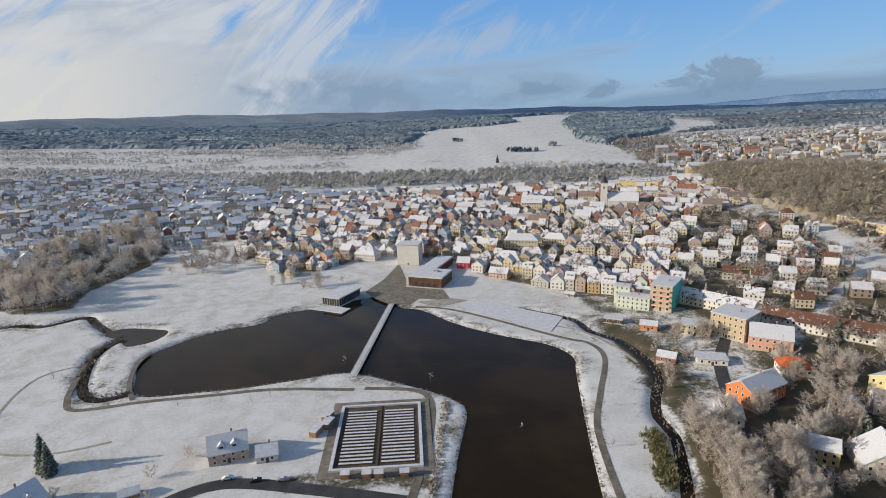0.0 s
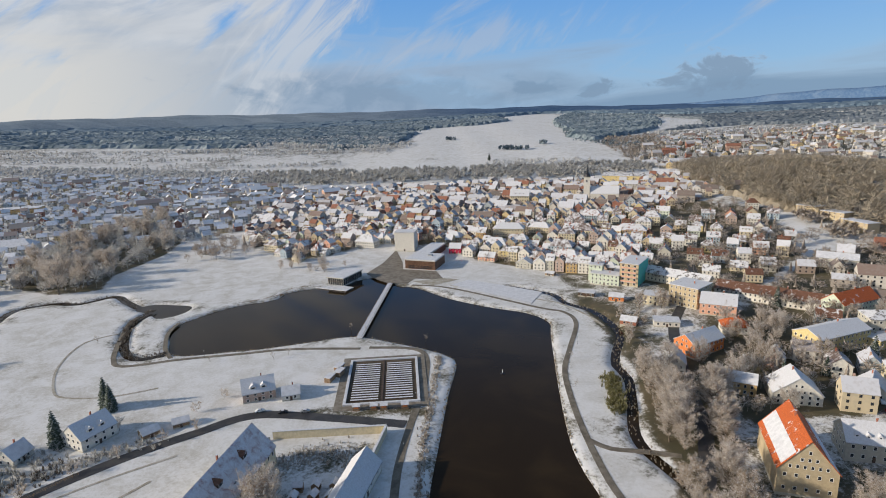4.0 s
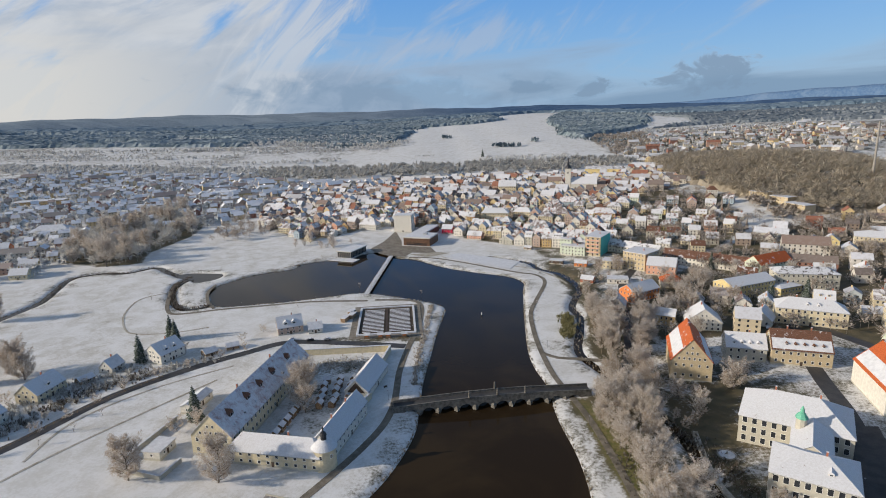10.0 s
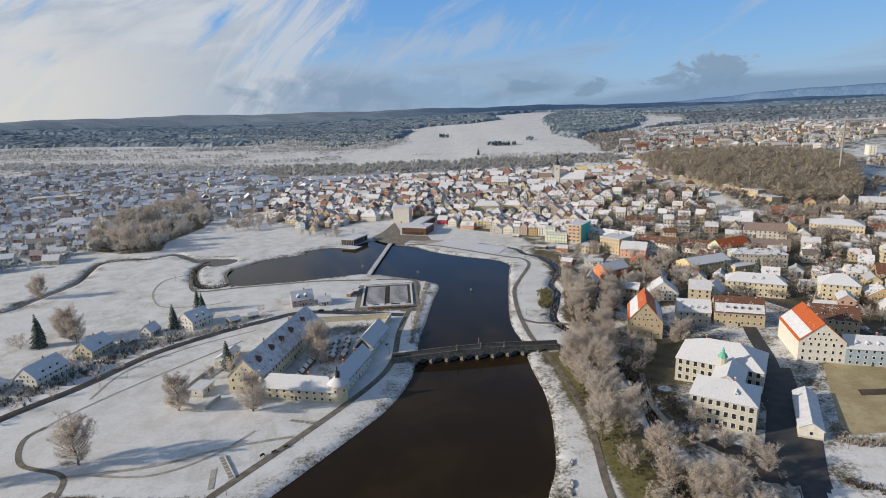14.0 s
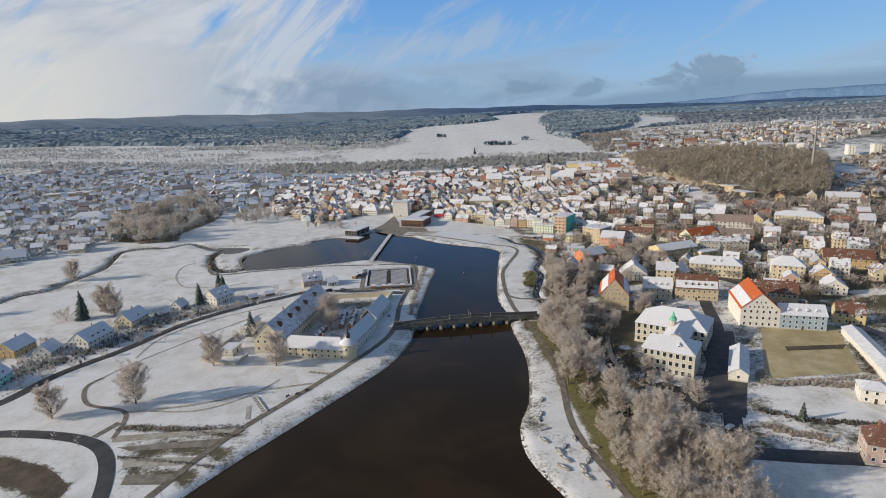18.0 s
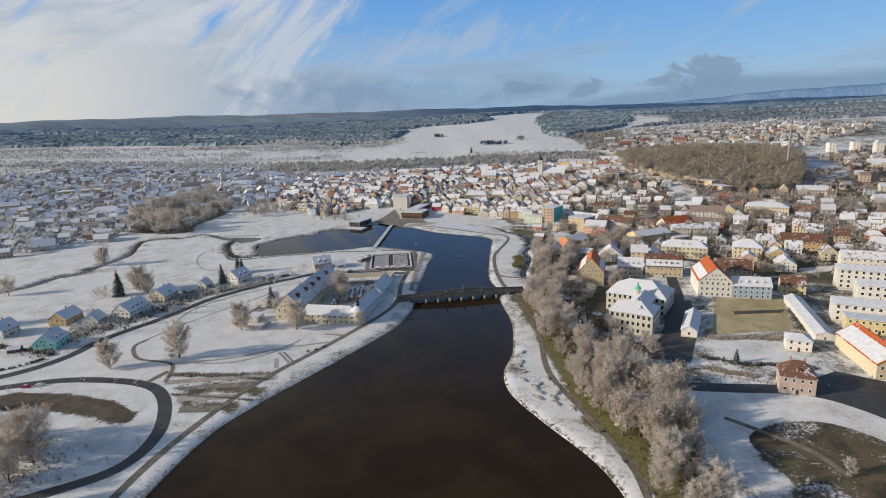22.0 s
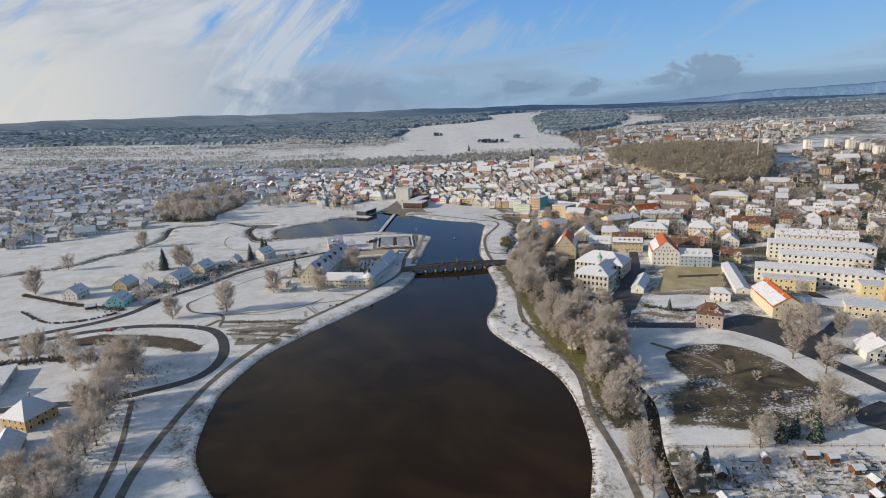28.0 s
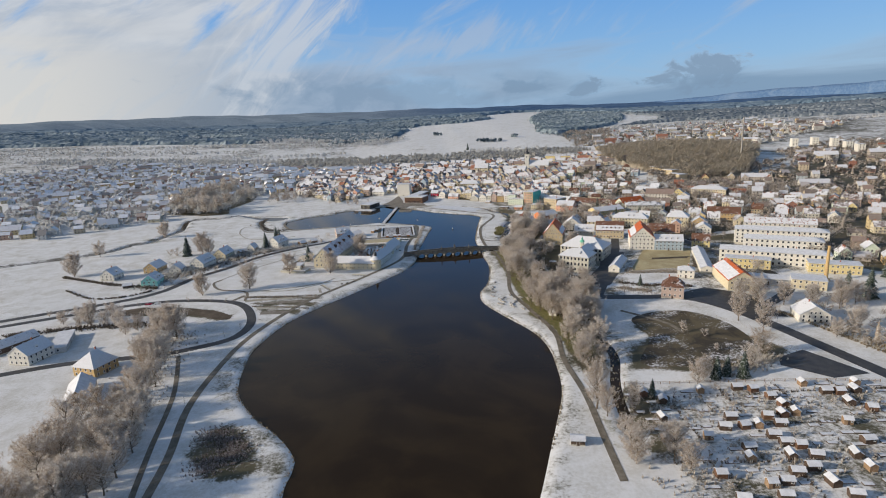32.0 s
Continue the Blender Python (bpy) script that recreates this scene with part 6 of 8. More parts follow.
# houses along the western lane
for b0, c0, dp, ev, rd, wl, rf, lb, dm in (
        ((-192, -60), (-193, -45), 12, 4.8, 9.6, "teal", "roof_snow", "teal plastered house with a snowy gable roof", 2), ((-210, -19), (-208, -3), 12, 4.8, 9.2, "ochre", "roof_snow", "ochre house with a snowy roof and hedged garden", 0),
        ((-190, -19), (-190, -8), 10, 3.0, 7.4, "palewhite", "snow", "low white outbuilding with a steep snowy roof", 0), ((-173, -12), (-169, 8), 13, 5.0, 10.4, "palewhite", "roof_snow", "white house with dormers under snow", 3),
        ((-165, 22), (-162, 39), 12, 4.6, 9.8, "cream", "roof_snow", "small cream house with a snowy roof", 1), ((-147, 53), (-145, 62), 8, 3.0, 7.0, "palewhite", "snow", "little white gabled cottage under snow", 0),
        ((-125, 61), (-118, 75), 13, 5.4, 10.6, "palewhite", "roof_snow", "white house beside two dark spruces", 2), ((-238, -36), (-236, -23), 12, 4.8, 9.6, "palewhite", "roof_snow", "small white house at the field's edge", 1),
        ((-104, 68), (-99, 73), 6, 2.4, 4.0, "wood", "snow", "timber garage with a snowy roof", 0), ((-95, 76), (-89, 79), 5, 2.4, 3.8, "wood", "snow", "low timber shed under snow", 0),
        ((-218, -62), (-212, -60), 5, 2.4, 3.6, "darkwood", "snow", "dark timber garden shed under snow", 0), ((-156, 40), (-152, 46), 5, 2.4, 3.8, "wood", "snow", "small timber woodshed behind a hedge", 0),
        ((-71, 96), (-57, 101), 11, 4.8, 10.0, "pinkwall", "roof_snow", "pale pink house with a snowy dormered roof", 2), ((-53, 97), (-45, 99), 7, 3.0, 6.0, "palewhite", "snow", "small side building with a snowy roof", 0)):
    front(b0, c0, dp, ev, rd, "gable", wl, rf, lb, 2 if ev > 4 else 1, name="shed" if ev < 2.5 else "house", category="shed" if ev < 2.5 else "house", wz=(1.0, 1.2), chims=0 if ev < 2.5 else 1,
          dormers=[((k + 0.5) / dm * 1.3 - 0.65, -1, 0.2) for k in range(dm)], dormer_size=(2.8, 2.3))
# halls and houses beyond the western meadow
for x, y, t, w, d, e, r, kd, wl, rf, lb, nm in ((-440, 474, 12, 46, 24, 5.5, 12.0, "hip", "palewhite", "snow", "broad white hall with a snowy tent-like roof", "hall_building"), (-352, 300, 12, 16, 11, 4.8, 8.5, "gable", "yellow", "roof_snow", "yellow house at the meadow's edge", "house"),
                                              (-436, 378, 12, 22, 13, 5.0, 10.0, "gable", "orange", "roof_snow", "orange-brown house at the meadow's edge", "house"), (-640, 764, 14, 76, 30, 8.0, 8.0, "flat", "ochre", "snow", "long flat-roofed ochre works hall", "works_building"),
                                              (-380, 232, 24, 22, 15, 5.0, 11.5, "gable", "palewhite", "roof_snow", "white house beyond the brook", "house"), (-480, 360, 10, 22, 14, 5.6, 11.0, "gable", "mint", "roof_snow", "pale green house beyond the brook", "house"),
                                              (-335, 262, 5, 15, 10, 4.6, 9.2, "gable", "cream", "roof_snow", "cream house beyond the brook", "house")):
    H(x, y, t, w, d, e, r, kd, wl, rf, lb, 2 if e > 4.7 else 1, nm, 3.4)
    TAKEN.append((x, y, max(w, d) * 0.6))
# south-west farm
front((-196, -207), (-192, -191), 13, 6.0, 10.8, "gable", "palewhite", "roof_snow", "white two-storey farmhouse with a snowy dormered roof", 2, name="farmhouse", dormers=[(0.0, -1, 0.3)], pitch=2.8)
H(-224, -178, 66, 26, 9, 4.0, 7.0, "gable", "darkwood", "roof_dark", "long dark timber barn with thin snow", 1, "barn", 6, (0.9, 0.9), None, 0, (), "barn")
front((-187, -189), (-198, -161), 8, 3.4, 3.4, "flat", "concrete", "snow", "low flat-roofed stable under snow", 1, name="stable", category="barn", chims=0, pitch=5)
front((-150, -228), (-145, -214), 14, 5.5, 11.5, "hip", "ochre", "roof_snow", "ochre house with a pyramid roof under snow", 2, pitch=2.8)
front((-137, -255), (-146, -234), 11, 3.0, 7.5, "gable", "wood", "snow", "timber barn with a steep snowy roof", 1, name="shed", category="shed", chims=0, pitch=5)
for p in ((-224, -178, 14),):
    TAKEN.append(p)


def church():
    x, y = 231, 598
    z = ground_z(x, y)
    root = thing("church", "white church with a tall square tower and a snowy nave roof", "church", pose(x, y, z, 0, 0, -18))
    part("nave", wall_bm(36, 17, 12, 21, "gable"), "palewhite", root).matrix_basis = pose(23, 4, 0)
    part("nave_roof", roof_bm(36, 17, 12, 21, "gable"), "roof_snow", root).matrix_basis = pose(23, 4, 0)
    tw = part("tower", boxes((-4, 4, -4, 4, -2, 33)), "palewhite", root)
    part("cornice", boxes((-4.4, 4.4, -4.4, 4.4, 33, 33.8)), "stonegrey", tw)
    part("spire", lathe([(4.6, 33.8), (4.4, 35), (3.0, 37.5), (1.6, 38.8), (1.5, 41), (1.9, 41.4), (0.9, 43.5), (0.15, 50)], 8), "darkmetal", tw, "dark onion spire")
    for s in (pose(0, -4, 28), pose(4, 0, 28, 0, 0, 90), pose(-4, 0, 28, 0, 0, -90)):
        share("belfry_window", window_mesh(1.6, 3.0), tw, s)
    TAKEN.append((x + 14, y, 26))


church()
for x, y, w, e in ((931, 850, 24, 20), (946, 800, 22, 24), (958, 752, 22, 24), (950, 700, 24, 20), (930, 640, 26, 18)):
    H(x, y, 68, w, 13, e, e, "flat", "palewhite", "snow", "pale cream slab of flats beyond the wooded hill", 6, "apartment_block", 4.2, (1.8, 1.5), None, 0, (), "apartment block", "flats beyond the hill", "sw", False, False)
    TAKEN.append((x, y, 22))
front((305, 772), (362, 742), 24, 9.0, 13.0, "gable", "yellow", "roof_dark", "long yellow hall with a wide thinly snowed roof", 2, name="hall_building", category="hall", pitch=8, chims=0)
front((388, 772), (430, 750), 22, 6.0, 9.5, "gable", "palewhite", "snow", "low white hall with a snowy roof", 1, name="hall_building", category="hall", pitch=9, chims=0)
for p, q in (((402, 424), (412, 404)), ((410, 398), (418, 376)), ((408, 366), (412, 338))):
    front(p, q, 13, 10.0, 10.0, "flat", "tan", "snow", "flat-roofed tan apartment house below the wood", 3, name="apartment_block", category="apartment block", pitch=4.5, chims=0, sides="sw")
front((130, 612), (155, 605), 16, 12.5, 20.5, "gable", "cream", "roof_snow", "tall cream town hall with a steep snowy roof", 3, name="town_hall", category="town hall", chims=2, wz=(1.1, 1.8), dormers=[(-0.4, -1, 0.3), (0, -1, 0.3), (0.4, -1, 0.3)])
front((-15, 390), (4, 386), 16, 18.5, 18.5, "flat", "palewhite", "roof_snow", "plain pale tower block by the lakeside hall", 5, name="apartment_block", category="apartment block", pitch=4.5, chims=0, sides="we")
front((37, 373), (48, 370), 10, 5.5, 9.5, "gable", "crimson", "roof_snow", "crimson house with a snowy gable roof", 2, **DW)
front((86, 433), (117, 425), 14, 8.5, 13.5, "hip", "cream", "roof_snow", "long cream townhouse with a snowy hipped roof", 2, chims=3, **DW)
front((62, 345), (76, 338), 9, 4.4, 8.0, "gable", "salmon", "roof_snow", "low salmon house at the shore gardens", 2, **DW)
front((92, 318), (104, 312), 9, 4.4, 8.4, "gable", "stonegrey", "roof_dark", "grey gabled house with a dark roof", 2, True, **DW)
front((112, 292), (118, 288), 5, 2.4, 3.4, "gable", "wood", "snow", "small timber garden house under snow", 1, name="garden_house", category="shed", chims=0)
front((124, 236), (134, 231), 6, 3.0, 3.0, "flat", "darkwood", "snow", "open timber shelter with a flat snowy roof", 1, name="shelter", category="shelter", chims=0)
front((141, 220), (150, 216), 7, 3.6, 5.5, "gable", "orange", "snow", "small orange cabin with a snowy roof", 1, name="cabin", chims=0)
front((134, 176), (142, 171), 7, 3.2, 5.2, "gable", "brick", "snow", "small brick hut beside the brook", 1, name="hut", category="hut", chims=0)
front((152, 168), (166, 164), 9, 3.4, 3.4, "flat", "palewhite", "snow", "low white garage row with a snowy roof", 1, name="garage", category="garage", chims=0)

# ---------------------------------------------------------------- the rest of the town
town = random.Random(21)


placed = {"near": 0, "far": 0}


def rows_of(poly, step_u, step_v, turn, jit=0.22, drop=0.06):
    c, s = math.cos(radians(turn)), math.sin(radians(turn))
    us = [x * c + y * s for x, y in poly]
    vs = [-x * s + y * c for x, y in poly]
    spots, row, v = [], 0, min(vs)
    while v < max(vs):
        u = min(us) + town.uniform(0, step_u)
        while u < max(us):
            x, y = u * c - v * s + town.gauss(0, jit * step_u * 0.4), u * s + v * c + town.gauss(0, jit * step_v * 0.4)
            u += step_u * town.uniform(0.85, 1.2)
            if in_poly(x, y, poly) and town.random() > drop:
                spots.append((x, y, turn + town.choice((0, 90, 180, 0)) + town.gauss(0, 5)))
        row += 1
        v += step_v * (1.45 if row % 2 == 0 else 0.95)
    return spots


def fill_near(poly, step_u, step_v, turn, limit):
    """Single houses along lanes inside a stretch of the plan, the southernmost first."""
    n = 0
    for x, y, a in sorted(rows_of(poly, step_u, step_v, turn), key=lambda q: q[1]):
        w, d, fl = town.uniform(9, 13.5), town.uniform(8, 10.5), town.choice((1, 2, 2, 2, 3))
        if n >= limit or not free(x, y, max(w, d) * 0.42) or wet(x, y, 9) or on_road(x, y, 5):
            continue
        n += 1
        placed["near"] += 1
        e = fl * 2.8 + 0.5
        town_house(x, y, a, w, d, e, e + d * town.uniform(0.36, 0.5), "gable" if town.random() < 0.85 else "hip", town, "houses of the eastern streets")
        TAKEN.append((x, y, max(w, d) * 0.45))


def fill_far(poly, step_u, step_v, turn, name, label, big=0.1, roofs="far_roof"):
    ft = FarTown()
    for x, y, a in rows_of(poly, step_u, step_v, turn):
        if not free(x, y, 5) or wet(x, y, 9):
            continue
        w, d = town.uniform(8.5, 13.5), town.uniform(8, 10.5)
        fl = town.choice((1, 2, 2, 2, 3))
        if town.random() < big:
            w, d, fl = town.uniform(20, 38), town.uniform(11, 15), town.choice((2, 3, 4))
        e = fl * 2.9 + 0.4
        ft.house(x, y, ground_z(x, y), a, w, d, e, e + min(d * town.uniform(0.3, 0.5), 5.5), town)
        placed["far"] += 1
    ft.done(name, label, roofs)


TOWN_WALLS = (("cream", "cream"), ("palewhite", "white"), ("yellow", "pale yellow"), ("palewhite", "off-white"), ("salmon", "salmon pink"), ("cream", "buff"), ("ochre", "ochre"), ("stonegrey", "grey"), ("palewhite", "white"),
              ("pinkwall", "dusky pink"), ("cream", "cream"), ("mint", "pale green"), ("tan", "tan"), ("palewhite", "pale"), ("bluegrey", "blue-grey"))
TOWN_ROOFS = (("roof_snow", "snow-covered roof"),) * 4 + (("roof_thin", "thinly snowed roof"),) * 8 + (("roof_red", "red roof in patchy snow"),) * 3 + (("roof_dark", "dark roof in thin snow"),) * 5 + (("tile_brown", "bare brown tiled roof"),) * 2


def town_house(x, y, turn, w, d, e, rg, kind, r, group="houses of the old town"):
    """One house of the old town: plastered walls with framed windows, roof, dormers and chimney."""
    wall, wname = r.choice(TOWN_WALLS)
    roof, rname = r.choice(TOWN_ROOFS)
    h = thing("townhouse", wname + " plastered house with a " + rname, "house", pose(x, y, ground_z(x, y), 0, 0, turn), group)
    bm = wall_bm(w, d, e, rg, kind)
    fl = max(1, int(e / 2.7))
    for side in range(4):
        ln = w if side % 2 == 0 else d
        n = max(1, int((ln - 1.0) / 2.4))
        turn_m = Matrix.Rotation(side * math.pi / 2, 4, "Z") @ Matrix.Translation((0, -(d if side % 2 == 0 else w) / 2, 0))
        for q in range(fl):
            for k in range(n):
                u, z = (k + 0.5) / n * (ln - 1.0) - (ln - 1.0) / 2, 0.9 + q * 2.7
                box(bm, u - 0.58, u + 0.58, -0.04, 0.05, z - 0.08, z + 1.5, 1, turn_m)
                box(bm, u - 0.5, u + 0.5, -0.07, 0.05, z, z + 1.42, 2, turn_m)
    finish("wall", bm, [wall, "white", "glass"], h)
    rb = roof_bm(w, d, e, rg, kind)
    rise = (rg - e) / (d / 2)
    if kind == "gable" and r.random() < 0.45:
        nd = r.choice((1, 2, 3))
        for k in range(nd):
            u = (k + 0.5) / nd * w * 0.8 - w * 0.4
            y0 = -d / 2 * 0.66
            z0 = e + (d / 2 + y0) * rise
            box(rb, u - 0.75, u + 0.75, y0, y0 + 1.5 / rise + 0.4, z0 - 0.2, z0 + 1.25, 1)
            box(rb, u - 0.45, u + 0.45, y0 - 0.06, y0 + 0.1, z0 + 0.35, z0 + 1.1, 2)
            box(rb, u - 0.95, u + 0.95, y0 - 0.25, y0 + 1.7 / rise + 0.5, z0 + 1.25, z0 + 1.5, 0)
    finish("roof", rb, [roof, wall, "glass"], h)
    for _ in range(r.choice((1, 1, 2))):
        cx = r.uniform(-0.4, 0.4) * w
        part("chimney", boxes((cx - 0.35, cx + 0.35, 0.2, 0.9, rg - 1.5, rg + 1.3), (cx - 0.42, cx + 0.42, 0.13, 0.97, rg + 1.3, rg + 1.45)), "brick", h)


def old_town(poly, turn, limit, seed, name, label):
    """Closed rows of houses along the lanes of the old town; the southernmost are things of their own."""
    r = random.Random(seed)
    c, s = math.cos(radians(turn)), math.sin(radians(turn))
    us, vs = [x * c + y * s for x, y in poly], [-x * s + y * c for x, y in poly]
    spots, row, v = [], 0, min(vs)
    while v < max(vs):
        u = min(us) + r.uniform(0, 8)
        while u < max(us):
            k = r.random()
            w, d, fl = r.uniform(6.5, 11), r.uniform(8, 10.5), r.choice((1, 2, 2, 2, 3))
            if k < 0.08:
                w, d, fl = r.uniform(15, 24), r.uniform(11, 13), r.choice((2, 3))
            u += w / 2
            bow = 5.0 * math.sin(u * 0.016 + row)
            x, y = u * c - (v + bow) * s + r.gauss(0, 0.7), u * s + (v + bow) * c + r.gauss(0, 1.2)
            u += w / 2 + (r.uniform(0.1, 0.5) if r.random() < 0.55 else r.uniform(2.5, 9))
            gap = max(w, d) * 0.42
            if not in_poly(x, y, poly) or r.random() < 0.05 or not free(x, y, gap) or wet(x, y, 9) or on_road(x, y, 5):
                continue
            across = r.random() < 0.5 and w < 12
            e = fl * 2.7 + r.uniform(0.2, 1.2)
            spots.append((x, y, turn + (90 if across else 0) + r.gauss(0, 3), *((d, w) if across else (w, d)), e, e + (w if across else d) * r.uniform(0.34, 0.5), "hip" if k < 0.16 else "gable"))
        row += 1
        v += 15.0 if row % 2 else 21.0
    spots.sort(key=lambda q: q[1])
    far = FarTown()
    for n, (x, y, a, w, d, e, rg, kind) in enumerate(spots):
        if n < limit:
            town_house(x, y, a, w, d, e, rg, kind, r)
        else:
            far.house(x, y, ground_z(x, y), a, w, d, e, rg, r)
        placed["near" if n < limit else "far"] += 1
    for x, y, a, w, d, *_ in spots:
        TAKEN.append((x, y, max(w, d) * 0.45))
    if far.v:
        far.done(name, label)


old_town(CORE_FRONT, -27, 245, 21, "town_houses", "close-set snowy houses of the old town")
old_town(CORE_BACK, -27, 0, 22, "town_houses", "close-set snowy houses behind the old town")
fill_near(EAST_UP, 19, 22, -28, 40)
fill_near(EAST_TOWN, 25, 27, -28, 40)
fill_near(SOUTH_TOWN, 30, 32, -28, 24)
fill_far(EAST_TOWN, 27, 30, -28, "town_houses", "snowy houses of the eastern streets", 0.05)
fill_far(SOUTH_TOWN, 33, 36, -28, "town_houses", "snowy houses of the south-eastern streets", 0.15)
fill_far(TOWN_EDGE, 16, 19, 24, "suburb_houses", "close rows of snowy houses beside the old town", 0.06, "suburb_roof")
fill_far(WEST_SUB, 20, 23, 25, "suburb_houses", "small snowy houses of the western suburb", 0.03, "suburb_roof")
fill_far(SW_SUB, 25, 28, 15, "suburb_houses", "small snowy houses beyond the meadows", 0.06, "suburb_roof")
fill_far(NE_SUB, 34, 40, -10, "suburb_houses", "distant houses and blocks of the northern suburb", 0.15, "far_roof")
fill_far(E_SUB, 40, 46, -20, "suburb_houses", "distant houses of the eastern suburb", 0.08, "far_roof")

# ---------------------------------------------------------------- allotment gardens


def allotments():
    r = random.Random(31)
    protos = []
    for i in range(4):
        w, d, e = r.uniform(3.2, 4.6), r.uniform(2.6, 3.4), r.uniform(2.1, 2.5)
        root = thing("garden_shed", "small timber allotment shed with a snowy roof", "shed", pose(0, 0, -60), "sheds in the allotments")
        part("body", wall_bm(w, d, e, e + 0.9, "gable"), ("wood", "darkwood", "rust", "darkwood")[i], root)
        part("roof", roof_bm(w, d, e, e + 0.9, "gable", 0.3, 0.16), "snow", root)
        part("door", boxes((-0.4, 0.4, -d / 2 - 0.05, -d / 2 + 0.02, 0, 1.9)), "darkwood", root)
        share("window", window_mesh(0.6, 0.6), root, pose(w * 0.3, -d / 2, 1.4))
        protos.append(root)
    beds, n = 0, 0
    v = -276
    row = 0
    while v > -420:
        u = 106 + row * 0.5
        while u < 214:
            x, y = u + r.uniform(-1.5, 1.5), v - (u - 106) * 0.09 + r.uniform(-1.5, 1.5)
            if in_poly(x, y, GARDENS):
                z = ground_z(x, y)
                k = r.random()
                if k < 0.36:
                    copy_thing(r.choice(protos), pose(x, y, z, 0, 0, r.choice((-8, 82, 172)) + r.uniform(-10, 10)))
                elif k < 0.76 and beds < 170:
                    beds += 1
                    b = thing("garden_bed", "raised allotment bed edged with boards under snow", "garden bed", pose(x, y, z, 0, 0, -6 + r.uniform(-4, 4)), "beds in the allotments")
                    ln = r.uniform(3, 6)
                    part("edging", boxes((-ln / 2, ln / 2, -0.9, 0.9, -0.3, 0.22)), "darkwood", b)
                    part("bed_snow", boxes((-ln / 2 + 0.1, ln / 2 - 0.1, -0.8, 0.8, 0.22, 0.34)), "snow", b)
                elif k < 0.84:
                    tree("bush", x, y, r.uniform(0.4, 0.7), "small bare fruit bush in the allotments", "bushes in the allotments")
            u += r.uniform(5.2, 7.6)
        row += 1
        v -= 7.2
    for p in protos:
        for ob in (*p.children_recursive, p):
            bpy.data.objects.remove(ob)
    for k in range(6):
        y = -279 - k * 24
        brushwood("garden_hedge", [(104, y), (160, y - 6), (214, y - 11)], 0.8, 120, 0.6, 1.2, "hedge", "thin dark hedge between the allotments", 50 + k, category="hedge")
    for k in range(4):
        x = 122 + k * 24
        brushwood("garden_hedge", [(x, -278), (x - 4, -340), (x - 8, -415)], 0.8, 130, 0.6, 1.2, "hedge", "thin dark hedge between the allotments", 70 + k, category="hedge")


allotments()

# ---------------------------------------------------------------- things by the water
for i, (x, y, a, s) in enumerate(((69, -108, 80, 1), (67, -112, 95, 1), (68, -120, 20, 1), (66, -128, 120, 1.1), (70, -136, 110, 1.2), (73, -133, 60, 0.9), (71, -141, 125, 1.2), (69, -146, 130, 1.3), (76, -147, 100, 1.2), (79, -143, 60, 1),
                                  (80, -137, 120, 1), (84, -134, 140, 1), (78, -128, 90, 0.9), (76, -152, 120, 1.1), (82, -157, 100, 1.0), (72, -96, 70, 0.9))):
    b = thing("shore_boulder", "flat oblong dark boulder dusted with snow", "boulder", Matrix.LocRotScale((x, y, ground_z(x, y)), Euler((0, 0, radians(a))), (s * 1.35, s * 1.35, s * 1.3)), "boulders on the shore")
    part("slab", lathe([(1.0, -0.3), (1.05, 0.2), (0.95, 0.42), (0.7, 0.46)], 10), "granite", b).matrix_basis = Matrix.Diagonal((1.7, 0.62, 1, 1))
    part("snow_cap", lathe([(0.42, 0.45), (0.36, 0.50), (0.15, 0.53)], 10), "snow", b).matrix_basis = Matrix.Diagonal((1.7, 0.62, 1, 1))
f = thing("pond_fountain", "small dark float with a low fountain jet", "fountain", pose(54, 119, 0.05))
part("float", lathe([(0.9, -0.3), (1.1, 0.1), (0.5, 0.35), (0.2, 0.5)], 12), "darkmetal", f)
part("jet", lathe([(0.12, 0.5), (0.25, 1.2), (0.18, 1.9), (0.02, 2.4)], 8), "white", f, "white plume of water")
front((95, -172), (99, -174), 4, 2.4, 3.4, "gable", "palewhite", "roof_dark", "white timber hut under the trees", 1, name="hut", category="hut", chims=0, attic=False)
front((71, -312), (76, -313), 4, 2.3, 2.9, "gable", "darkwood", "snow", "small timber hide beside the shore", 1, name="hut", category="hut", chims=0, attic=False)

for i, (x, y, a) in enumerate(((-97, 268, 52), (-104, 262, 40), (-112, 256, 35), (-92, 281, 60), (-84, 287, 30))):
    d = thing("timber_steps", "low timber steps down to the pond", "steps", pose(x, y, 0.5, 0, 0, a), "steps on the shore")
    for k in range(3):
        part("tread", boxes((-3.5, 3.5, -1.2 + k * 0.8, -0.5 + k * 0.8, -1.0, 0.1 + k * 0.25)), "wood", d)
brushwood("shore_reeds", WEST_SHORE + SOUTH_SHORE, 1.3, 2600, 0.35, 1.0, "reed", "pale dry reeds along the western shore", 1, category="reeds", dry=True)
brushwood("shore_reeds", EAST_SHORE, 1.4, 1700, 0.35, 1.1, "reed", "pale dry reeds along the eastern shore", 2, category="reeds", dry=True)
brushwood("brook_scrub", [tuple(p) for p in CREEKS[0][::3]] + [(-196, 250)], 3.0, 900, 0.3, 0.9, "hedge", "dark dry scrub along the meadow brook", 3)
brushwood("brook_scrub", [tuple(p) for p in CREEKS[1][::2]], 3.6, 520, 0.4, 1.3, "hedge", "dark dry scrub along the old moat", 4)
brushwood("brook_scrub", [tuple(p) for p in CREEKS[2][::3]], 4.4, 800, 0.3, 1.1, "reed", "dark dry scrub along the eastern brook", 5)
